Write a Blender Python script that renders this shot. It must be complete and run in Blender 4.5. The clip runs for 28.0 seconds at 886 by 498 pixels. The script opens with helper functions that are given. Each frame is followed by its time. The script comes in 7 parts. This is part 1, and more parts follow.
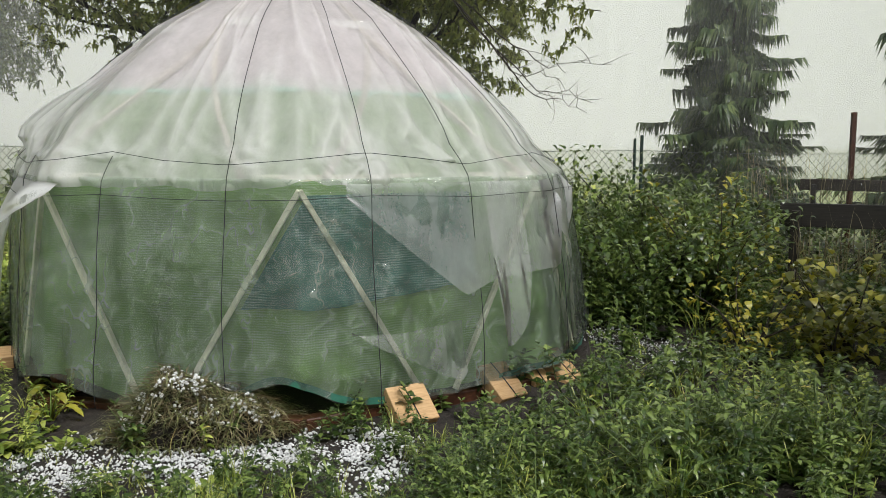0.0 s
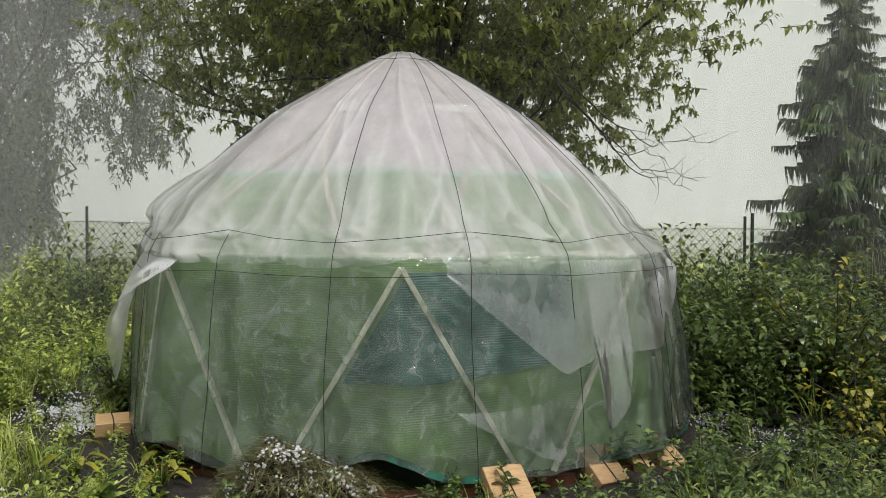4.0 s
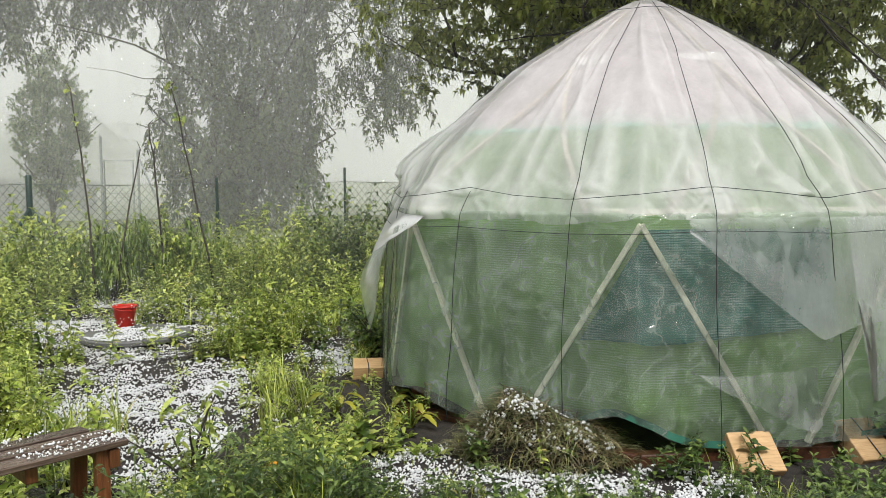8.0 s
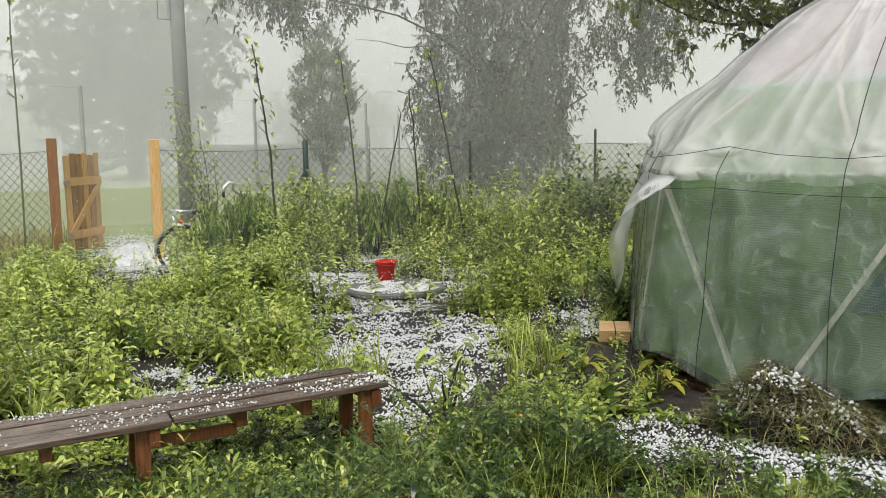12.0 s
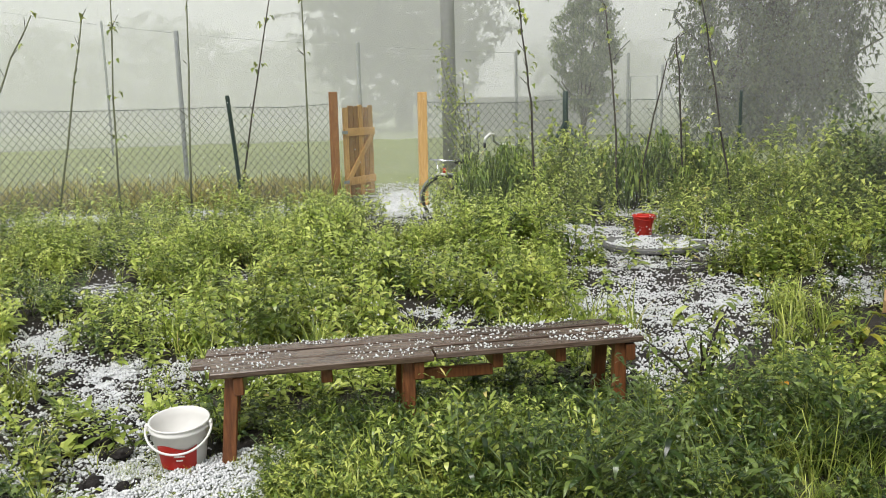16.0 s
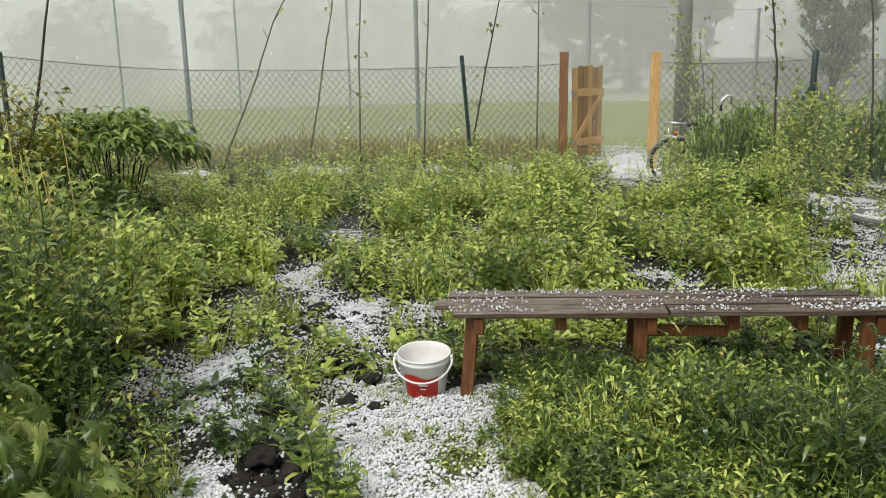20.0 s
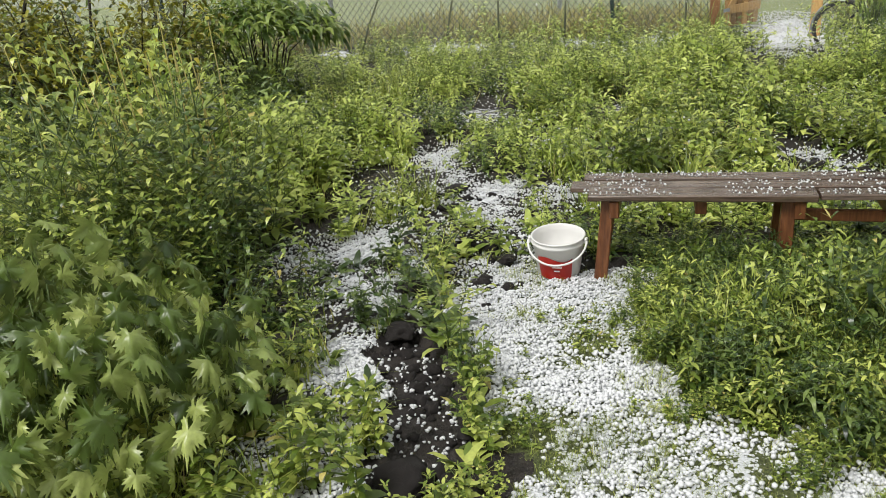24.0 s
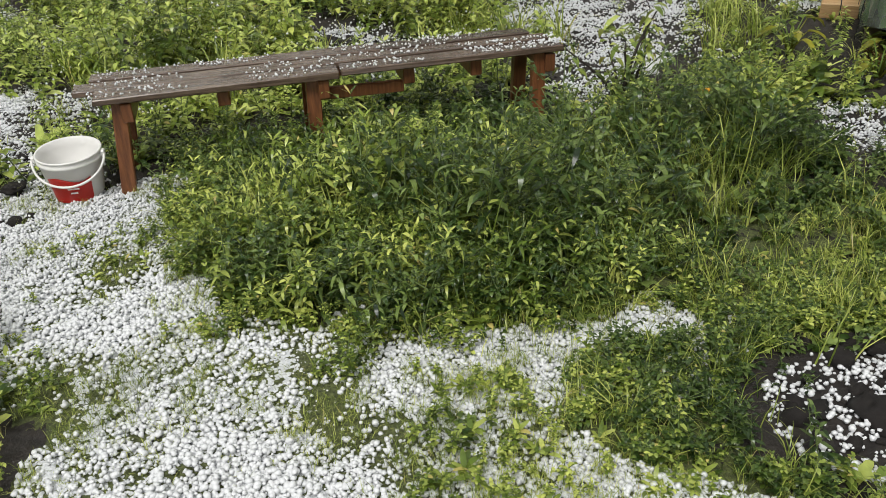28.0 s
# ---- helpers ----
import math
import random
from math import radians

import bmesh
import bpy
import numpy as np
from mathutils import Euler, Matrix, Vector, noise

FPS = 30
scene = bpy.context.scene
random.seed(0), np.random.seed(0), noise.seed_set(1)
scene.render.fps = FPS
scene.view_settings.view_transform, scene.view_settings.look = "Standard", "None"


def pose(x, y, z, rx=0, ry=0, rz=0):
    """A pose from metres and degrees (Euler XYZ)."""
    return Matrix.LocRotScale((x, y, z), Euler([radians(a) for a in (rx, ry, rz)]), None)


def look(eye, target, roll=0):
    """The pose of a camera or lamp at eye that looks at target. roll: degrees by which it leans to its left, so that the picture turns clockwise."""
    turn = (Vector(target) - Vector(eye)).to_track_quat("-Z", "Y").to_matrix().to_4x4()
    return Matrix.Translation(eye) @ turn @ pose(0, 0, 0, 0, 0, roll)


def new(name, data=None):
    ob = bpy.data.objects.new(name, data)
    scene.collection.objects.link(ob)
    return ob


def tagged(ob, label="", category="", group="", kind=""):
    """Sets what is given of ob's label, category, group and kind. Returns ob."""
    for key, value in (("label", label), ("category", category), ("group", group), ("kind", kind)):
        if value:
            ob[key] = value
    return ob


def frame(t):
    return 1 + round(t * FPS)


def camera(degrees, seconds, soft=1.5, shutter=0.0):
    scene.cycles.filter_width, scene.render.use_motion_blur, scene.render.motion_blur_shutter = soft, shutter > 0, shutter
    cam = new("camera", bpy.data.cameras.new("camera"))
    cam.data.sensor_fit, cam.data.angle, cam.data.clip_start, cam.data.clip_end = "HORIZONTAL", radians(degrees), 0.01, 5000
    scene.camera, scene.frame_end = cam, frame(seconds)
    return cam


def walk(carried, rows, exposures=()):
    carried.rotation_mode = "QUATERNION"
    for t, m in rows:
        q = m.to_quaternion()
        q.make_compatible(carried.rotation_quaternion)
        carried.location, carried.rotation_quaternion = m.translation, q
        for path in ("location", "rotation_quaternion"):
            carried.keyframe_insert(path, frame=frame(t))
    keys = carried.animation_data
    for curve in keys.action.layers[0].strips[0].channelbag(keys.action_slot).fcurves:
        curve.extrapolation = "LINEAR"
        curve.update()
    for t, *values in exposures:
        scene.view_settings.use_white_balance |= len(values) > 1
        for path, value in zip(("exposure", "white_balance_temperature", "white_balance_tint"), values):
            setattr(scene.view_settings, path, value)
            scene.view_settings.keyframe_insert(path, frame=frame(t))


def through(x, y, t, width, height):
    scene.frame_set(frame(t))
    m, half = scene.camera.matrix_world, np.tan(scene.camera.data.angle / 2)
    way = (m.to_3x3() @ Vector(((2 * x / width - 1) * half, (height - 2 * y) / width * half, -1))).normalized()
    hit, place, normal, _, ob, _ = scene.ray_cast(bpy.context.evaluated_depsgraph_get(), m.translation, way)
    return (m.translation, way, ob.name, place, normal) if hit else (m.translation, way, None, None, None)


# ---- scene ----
# ---------------------------------------------------------------- camera
cam = camera(56.7, 28.0, soft=0.6)
PATH = [
    (0, (0.065, 0.088, 1.535), (1.8380, 0.9815, 1.2896), 0.21),
    (0.5, (0.054, 0.065, 1.541), (1.8267, 0.9863, 1.4427), -0.01),
    (1, (0.052, 0.070, 1.535), (1.8127, 1.0174, 1.4925), 0.06),
    (1.5, (0.053, 0.058, 1.549), (1.7964, 1.0381, 1.5169), 0.13),
    (2, (0.050, 0.058, 1.543), (1.7822, 1.0579, 1.5166), 0.18),
    (2.5, (0.049, 0.063, 1.542), (1.7718, 1.0785, 1.5141), 0.25),
    (4.5, (0.032, 0.023, 1.554), (1.6546, 1.1896, 1.4774), 0.27),
    (5, (0.030, 0.019, 1.552), (1.6162, 1.2342, 1.4633), 0.12),
    (5.5, (0.035, 0.015, 1.549), (1.5717, 1.2916, 1.4481), -0.03),
    (6, (0.041, 0.011, 1.555), (1.5105, 1.3626, 1.4391), -0.29),
    (6.5, (0.040, 0.016, 1.543), (1.4499, 1.4295, 1.4174), -0.34),
    (7, (0.041, 0.016, 1.541), (1.4066, 1.4702, 1.4023), -0.32),
    (7.5, (0.039, 0.017, 1.540), (1.3644, 1.5066, 1.3894), -0.37),
    (8, (0.037, 0.011, 1.544), (1.2956, 1.5560, 1.3797), -0.42),
    (8.5, (0.036, 0.009, 1.543), (1.2405, 1.5955, 1.3656), -0.43),
    (9, (0.036, 0.002, 1.540), (1.1870, 1.6266, 1.3562), -0.54),
    (9.5, (0.033, -0.003, 1.542), (1.1071, 1.6729, 1.3487), -0.85),
    (10, (0.030, -0.005, 1.537), (1.0078, 1.7270, 1.3314), -0.82),
    (10.5, (0.025, -0.004, 1.532), (0.9270, 1.7673, 1.3154), -0.78),
    (11, (0.022, -0.012, 1.534), (0.8759, 1.7822, 1.3070), -0.77),
    (11.5, (0.024, -0.010, 1.533), (0.8247, 1.8078, 1.2979), -0.87),
    (13.5, (0.016, -0.009, 1.523), (0.5755, 1.8896, 1.2358), -0.85),
    (14, (0.016, -0.009, 1.523), (0.5207, 1.9029, 1.2219), -0.75),
    (14.5, (0.007, -0.013, 1.523), (0.4240, 1.9183, 1.2111), -0.93),
    (15, (0.001, -0.015, 1.523), (0.3466, 1.9278, 1.1984), -1.07),
    (15.5, (-0.004, -0.020, 1.516), (0.2377, 1.9372, 1.1806), -1.19),
    (16, (-0.006, -0.023, 1.518), (0.1338, 1.9412, 1.1711), -1.29),
    (16.5, (-0.007, -0.021, 1.516), (0.0407, 1.9456, 1.1579), -1.46),
    (17, (-0.010, -0.026, 1.513), (-0.0398, 1.9392, 1.1448), -1.56),
    (17.5, (-0.028, -0.036, 1.508), (-0.1218, 1.9239, 1.1217), -1.73),
    (18, (-0.056, -0.090, 1.506), (-0.1615, 1.8658, 1.1003), -1.56),
    (18.5, (-0.090, -0.146, 1.513), (-0.2105, 1.8058, 1.0928), -1.72),
    (19, (-0.104, -0.159, 1.508), (-0.2626, 1.7876, 1.0788), -1.26),
    (19.5, (-0.109, -0.172, 1.508), (-0.3892, 1.7597, 1.0705), -0.89),
    (20, (-0.110, -0.179, 1.503), (-0.4878, 1.7386, 1.0774), -1.15),
    (20.5, (-0.121, -0.185, 1.510), (-0.5566, 1.7219, 1.0934), -1.21),
    (22.5, (-0.120, -0.189, 1.519), (-0.7283, 1.6486, 1.0241), -2.22),
    (23, (-0.109, -0.191, 1.519), (-0.7669, 1.6134, 0.9676), -2.44),
    (23.5, (-0.097, -0.188, 1.527), (-0.7780, 1.5854, 0.9053), -2.82),
    (24, (-0.080, -0.181, 1.527), (-0.7725, 1.5615, 0.8324), -4.06),
    (24.5, (-0.067, -0.166, 1.522), (-0.6846, 1.5750, 0.7555), -5.22),
    (25, (-0.068, -0.158, 1.514), (-0.4825, 1.6216, 0.7020), -4.56),
    (25.5, (-0.069, -0.151, 1.507), (-0.2869, 1.6486, 0.6625), -3.64),
    (26, (-0.049, -0.124, 1.484), (-0.1579, 1.6773, 0.6237), -3.16),
    (26.5, (0.002, -0.051, 1.444), (-0.0219, 1.7401, 0.5530), -3.02),
    (27, (0.069, 0.032, 1.417), (0.1399, 1.8113, 0.5045), -3.17),
    (27.5, (0.133, 0.097, 1.405), (0.2931, 1.8617, 0.4753), -2.62),
    (28, (0.165, 0.135, 1.399), (0.3903, 1.8745, 0.4345), -2.18),
]
walk(cam, [(t, look(eye, target, roll)) for t, eye, target, roll in PATH], [(0, 0.08), (0.6, -0.1), (1, -0.2), (2, -0.18), (3, -0.15), (5, -0.06), (7, 0.12), (8, 0.27), (10, 0.18), (14, 0.12), (18, 0.10), (20, -0.06), (23, -0.04), (24, 0.0), (25, 0.12), (26, 0.10), (28, -0.14)])

# ---------------------------------------------------------------- light: a bright overcast sky in a hailstorm
world = bpy.data.worlds.new("storm_sky")
scene.world = world
world.use_nodes = True
wt = world.node_tree
wt.nodes.clear()
sky = wt.nodes.new("ShaderNodeTexSky")
sky.sky_type, sky.sun_disc = "NISHITA", False
sky.sun_elevation, sky.sun_rotation = radians(55), radians(200)
sky_bg = wt.nodes.new("ShaderNodeBackground")
sky_bg.inputs["Strength"].default_value = 0.05
cloud_bg = wt.nodes.new("ShaderNodeBackground")
cloud_bg.inputs["Color"].default_value = (0.885, 0.892, 0.908, 1)
cloud_bg.inputs["Strength"].default_value = 1.0
sky_mix = wt.nodes.new("ShaderNodeMixShader")
sky_mix.inputs[0].default_value = 0.93
sky_out = wt.nodes.new("ShaderNodeOutputWorld")
wt.links.new(sky.outputs[0], sky_bg.inputs[0])
wt.links.new(sky_bg.outputs[0], sky_mix.inputs[1])
wt.links.new(cloud_bg.outputs[0], sky_mix.inputs[2])
wt.links.new(sky_mix.outputs[0], sky_out.inputs[0])
sun_data = bpy.data.lights.new("sun", "SUN")
sun_data.energy, sun_data.angle, sun_data.color = 2.7, radians(24), (1.0, 0.98, 0.95)
sun = new("sun", sun_data)
sun.matrix_world = look((-6, -10, 20), (1.0, 3.0, 0))


# ---------------------------------------------------------------- materials
class Mat:
    """A node material with short calls to add nodes."""

    def __init__(self, name):
        self.m = bpy.data.materials.new(name)
        self.m.use_nodes = True
        self.t = self.m.node_tree
        self.t.nodes.clear()
        self.out = self.add("ShaderNodeOutputMaterial")

    def add(self, kind):
        return self.t.nodes.new(kind)

    def attribute(self, name):
        n = self.add("ShaderNodeAttribute")
        n.attribute_name = name
        return n.outputs["Fac"]

    def link(self, a, b):
        self.t.links.new(a, b)

    def coords(self, scale=1.0, space="Object"):
        c = self.add("ShaderNodeTexCoord")
        mp = self.add("ShaderNodeMapping")
        mp.inputs["Scale"].default_value = scale if isinstance(scale, tuple) else (scale,) * 3
        self.link(c.outputs[space], mp.inputs[0])
        return mp.outputs[0]

    def noise(self, vec, scale, detail=4.0, rough=0.6):
        n = self.add("ShaderNodeTexNoise")
        n.inputs["Scale"].default_value, n.inputs["Detail"].default_value, n.inputs["Roughness"].default_value = scale, detail, rough
        self.link(vec, n.inputs["Vector"])
        return n.outputs["Fac"]

    def ramp(self, fac, *stops):
        r = self.add("ShaderNodeValToRGB")
        while len(r.color_ramp.elements) < len(stops):
            r.color_ramp.elements.new(0.5)
        for e, (p, c) in zip(r.color_ramp.elements, stops):
            e.position, e.color = p, (*c, 1)
        self.link(fac, r.inputs[0])
        return r.outputs[0]

    def mix(self, fac, a, b, how="MIX"):
        n = self.add("ShaderNodeMix")
        n.data_type, n.blend_type = "RGBA", how
        for socket, value in ((n.inputs[0], fac), (n.inputs[6], a), (n.inputs[7], b)):
            if isinstance(value, tuple):
                socket.default_value = (*value, 1)
            elif isinstance(value, (int, float)):
                socket.default_value = value
            else:
                self.link(value, socket)
        return n.outputs[2]

    def math(self, how, a, b=0.0):
        n = self.add("ShaderNodeMath")
        n.operation = how
        for socket, value in zip(n.inputs, (a, b)):
            if isinstance(value, (int, float)):
                socket.default_value = value
            else:
                self.link(value, socket)
        return n.outputs[0]

    def bsdf(self, color, rough=0.6, metal=0.0, spec=0.5):
        b = self.add("ShaderNodeBsdfPrincipled")
        for socket, value in ((b.inputs["Base Color"], color), (b.inputs["Roughness"], rough)):
            if isinstance(value, tuple):
                socket.default_value = (*value, 1)
            elif isinstance(value, (int, float)):
                socket.default_value = value
            else:
                self.link(value, socket)
        b.inputs["Metallic"].default_value, b.inputs["Specular IOR Level"].default_value = metal, spec
        return b

    def bump(self, bsdf, height, strength=0.3, distance=0.01):
        b = self.add("ShaderNodeBump")
        b.inputs["Strength"].default_value, b.inputs["Distance"].default_value = strength, distance
        self.link(height, b.inputs["Height"])
        self.link(b.outputs[0], bsdf.inputs["Normal"])

    def end(self, shader):
        self.link(shader.outputs[0], self.out.inputs[0])
        return self.m

    def island(self):
        return self.add("ShaderNodeNewGeometry").outputs["Random Per Island"]

    def blend(self, fac, a, b):
        n = self.add("ShaderNodeMixShader")
        if isinstance(fac, (int, float)):
            n.inputs[0].default_value = fac
        else:
            self.link(fac, n.inputs[0])
        self.link(a.outputs[0], n.inputs[1])
        self.link(b.outputs[0], n.inputs[2])
        return n


def leaf_mat(name, dark, mid, light, odd=None, rough=0.42, through=0.3):
    """Leaves: tone drifts from clump to clump, and a little from leaf to leaf."""
    m = Mat(name)
    clump = m.noise(m.coords(1.0), 2.2, 3.0, 0.55)
    leaf = m.island()
    tone = m.math("ADD", m.math("MULTIPLY", clump, 1.4), m.math("MULTIPLY", leaf, 0.9))
    col = m.ramp(m.math("SUBTRACT", tone, 0.66), (0.0, dark), (0.45, mid), (1.0, light))
    if odd:
        col = m.mix(m.math("GREATER_THAN", leaf, 0.985), col, odd)
    grain = m.noise(m.coords(1.0), 60.0, 2.0)
    col = m.mix(0.35, col, m.ramp(grain, (0.3, (0.5, 0.5, 0.5)), (0.7, (1.3, 1.3, 1.3))), "MULTIPLY")
    b = m.bsdf(col, rough)
    m.bump(b, grain, 0.25, 0.004)
    tr = m.add("ShaderNodeBsdfTranslucent")
    m.link(m.mix(0.6, col, light), tr.inputs[0])
    return m.end(m.blend(through, b, tr))


def wood_mat(name, dark, light, rough=0.55, scale=(2.0, 26.0, 26.0), streak=1.0):
    m = Mat(name)
    grain = m.noise(m.coords(scale), 3.0, 6.0, 0.65)
    big = m.noise(m.coords(1.0), 3.5, 3.0)
    col = m.ramp(grain, (0.3, dark), (0.68, light))
    col = m.mix(m.math("MULTIPLY", big, 0.55 * streak), col, tuple(c * 0.5 for c in dark))
    per = m.add("ShaderNodeObjectInfo").outputs["Random"]
    col = m.mix(0.5, col, m.ramp(per, (0.0, (0.5, 0.48, 0.46)), (1.0, (1.35, 1.3, 1.25))), "MULTIPLY")
    b = m.bsdf(col, rough)
    m.bump(b, grain, 0.35, 0.004)
    return m.end(b)


def plain_mat(name, color, rough=0.5, metal=0.0, vary=0.25, scale=8.0, bump=0.1):
    m = Mat(name)
    n = m.noise(m.coords(1.0), scale, 5.0)
    fine = m.noise(m.coords(1.0), scale * 9, 3.0)
    col = m.mix(n, tuple(c * (1 - vary) for c in color), tuple(min(1, c * (1 + vary)) for c in color))
    b = m.bsdf(col, rough, metal)
    m.bump(b, fine, bump, 0.003)
    return m.end(b)


def ground_mat():
    m = Mat("garden_soil_and_field")
    obj = m.coords(1.0)
    clod = m.noise(obj, 14.0, 8.0, 0.7)
    big = m.noise(obj, 0.9, 4.0)
    fine = m.noise(obj, 90.0, 4.0)
    soil = m.ramp(clod, (0.3, (0.008, 0.0065, 0.006)), (0.7, (0.040, 0.031, 0.024)))
    moss = m.ramp(fine, (0.3, (0.03, 0.04, 0.012)), (0.7, (0.14, 0.16, 0.05)))
    green = m.attribute("green")
    g2 = m.math("GREATER_THAN", m.math("ADD", green, m.math("MULTIPLY", clod, 0.8)), 0.85)
    col = m.mix(g2, soil, moss)
    straw = m.noise(m.coords((40.0, 7.0, 1.0)), 3.0, 3.0)
    field_c = m.mix(m.noise(obj, 0.12, 5.0), (0.13, 0.19, 0.05), (0.27, 0.31, 0.12))
    field_c = m.mix(m.math("MULTIPLY", straw, 0.5), field_c, (0.30, 0.30, 0.15))
    field = m.attribute("field")
    col = m.mix(field, col, field_c)
    ice = m.attribute("ice")
    speck = m.add("ShaderNodeTexVoronoi")
    speck.inputs["Scale"].default_value = 75.0
    m.link(obj, speck.inputs["Vector"])
    cover = m.math("ADD", ice, m.math("MULTIPLY", m.math("SUBTRACT", clod, 0.5), 1.1))
    on = m.math("GREATER_THAN", m.math("SUBTRACT", cover, m.math("MULTIPLY", speck.outputs["Distance"], 0.35)), 0.52)
    col = m.mix(on, col, m.ramp(fine, (0.3, (0.66, 0.68, 0.70)), (0.7, (0.86, 0.87, 0.88))))
    b = m.bsdf(col, m.ramp(on, (0, (0.75,) * 3), (1, (0.35,) * 3)))
    m.bump(b, m.math("ADD", clod, m.math("MULTIPLY", fine, 0.3)), 0.9, 0.03)
    return m.end(b)


def film_mat(name, body, tint=(0.86, 0.88, 0.87), rough=0.3, contrast=0.5, crease=0.0, shine=1.3):
    """Thin milky polythene: part lets light straight through, part scatters it, with a wet gloss."""
    m = Mat(name)
    clear = m.add("ShaderNodeBsdfTransparent")
    clear.inputs[0].default_value = (0.97, 0.98, 0.97, 1)
    dif = m.add("ShaderNodeBsdfDiffuse")
    dif.inputs[0].default_value = (*tint, 1)
    tra = m.add("ShaderNodeBsdfTranslucent")
    tra.inputs[0].default_value = (*tint, 1)
    milk = m.blend(0.5, dif, tra)
    streak = m.noise(m.coords((3.4, 3.4, 0.8)), 1.6, 5.0, 0.62)
    fine = m.noise(m.coords(1.0), 26.0, 5.0, 0.7)
    # the fold attribute raises the milky share along the pleats' crests
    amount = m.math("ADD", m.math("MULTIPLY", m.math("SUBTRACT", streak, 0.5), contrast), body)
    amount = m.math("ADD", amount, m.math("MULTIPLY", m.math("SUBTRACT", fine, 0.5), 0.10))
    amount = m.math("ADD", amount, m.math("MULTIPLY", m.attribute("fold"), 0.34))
    height = m.math("ADD", streak, m.math("MULTIPLY", fine, 0.3))
    if crease:
        # sharp crinkles, milky along their crests
        line = m.math("ABSOLUTE", m.math("SUBTRACT", m.noise(m.coords((1.0, 1.0, 0.8)), 6.5, 2.0, 0.5), 0.5))
        crest = m.math("SUBTRACT", 1.0, m.math("MULTIPLY", line, 22.0))
        crest.node.use_clamp = True
        amount = m.math("ADD", amount, m.math("MULTIPLY", m.math("MULTIPLY", crest, streak), crease))
        height = m.math("ADD", height, m.math("MULTIPLY", crest, crease * 1.2))
    amount.node.use_clamp = True
    veil = m.blend(amount, clear, milk)
    gloss = m.add("ShaderNodeBsdfGlossy")
    gloss.inputs["Roughness"].default_value = rough
    fr = m.add("ShaderNodeFresnel")
    fr.inputs[0].default_value = shine
    b = m.add("ShaderNodeBump")
    b.inputs["Strength"].default_value, b.inputs["Distance"].default_value = 0.5, 0.02
    m.link(height, b.inputs["Height"])
    for n in (dif, tra, gloss, fr):
        m.link(b.outputs[0], n.inputs["Normal"])
    return m.end(m.blend(fr.outputs[0], veil, gloss))


def net_mat(name, a, b_col, glint=(0.42, 0.54, 0.44), cell=138.0):
    """Woven green shade netting, fine horizontal threads, with glints painted into its colour."""
    m = Mat(name)
    z = m.add("ShaderNodeSeparateXYZ")
    m.link(m.coords(1.0), z.inputs[0])
    wave = m.add("ShaderNodeTexWave")
    wave.wave_type, wave.bands_direction = "BANDS", "Z"
    wave.inputs["Scale"].default_value, wave.inputs["Distortion"].default_value = cell / 6.28, 3.0
    m.link(m.coords(1.0), wave.inputs["Vector"])
    big = m.noise(m.coords((1.0, 1.0, 1.5)), 2.0, 5.0)
    col = m.mix(big, a, b_col)
    col = m.mix(m.math("MULTIPLY", wave.outputs["Fac"], 0.09), col, tuple(min(1, c * 1.9) for c in b_col))
    turn = m.add("ShaderNodeTexGradient")
    turn.gradient_type = "RADIAL"
    m.link(m.coords(1.0), turn.inputs[0])
    thread = m.math("SINE", m.math("MULTIPLY", turn.outputs["Fac"], 5600.0))
    weave = m.math("ADD", wave.outputs["Fac"], m.math("MULTIPLY", thread, 0.25))
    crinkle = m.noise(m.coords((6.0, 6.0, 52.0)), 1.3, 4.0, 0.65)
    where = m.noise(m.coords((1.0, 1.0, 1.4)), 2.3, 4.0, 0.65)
    # patches where pale glint lines are painted over the net colour
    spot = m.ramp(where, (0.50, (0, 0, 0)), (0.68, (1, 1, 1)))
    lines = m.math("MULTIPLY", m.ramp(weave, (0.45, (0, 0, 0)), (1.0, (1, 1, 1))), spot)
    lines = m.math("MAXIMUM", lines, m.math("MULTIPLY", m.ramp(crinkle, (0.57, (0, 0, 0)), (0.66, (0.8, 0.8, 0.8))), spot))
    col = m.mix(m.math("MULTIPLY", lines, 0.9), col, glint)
    d = m.bsdf(col, 0.6)
    m.bump(d, m.math("ADD", wave.outputs["Fac"], m.math("MULTIPLY", crinkle, 4.0)), 0.2, 0.004)
    t = m.add("ShaderNodeBsdfTranslucent")
    m.link(col, t.inputs[0])
    return m.end(m.blend(0.45, d, t))


def haze_mat(amount):
    """Rain haze painted on a sheet: scatters part of the light, lets the rest pass."""
    m = Mat("painted_rain_haze")
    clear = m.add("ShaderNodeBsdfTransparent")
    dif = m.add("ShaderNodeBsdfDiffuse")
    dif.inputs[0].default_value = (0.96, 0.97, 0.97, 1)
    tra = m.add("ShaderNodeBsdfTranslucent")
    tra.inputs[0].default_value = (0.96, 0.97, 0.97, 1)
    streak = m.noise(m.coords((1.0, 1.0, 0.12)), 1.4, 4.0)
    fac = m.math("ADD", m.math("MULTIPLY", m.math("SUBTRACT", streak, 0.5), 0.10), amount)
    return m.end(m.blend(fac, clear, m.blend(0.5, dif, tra)))


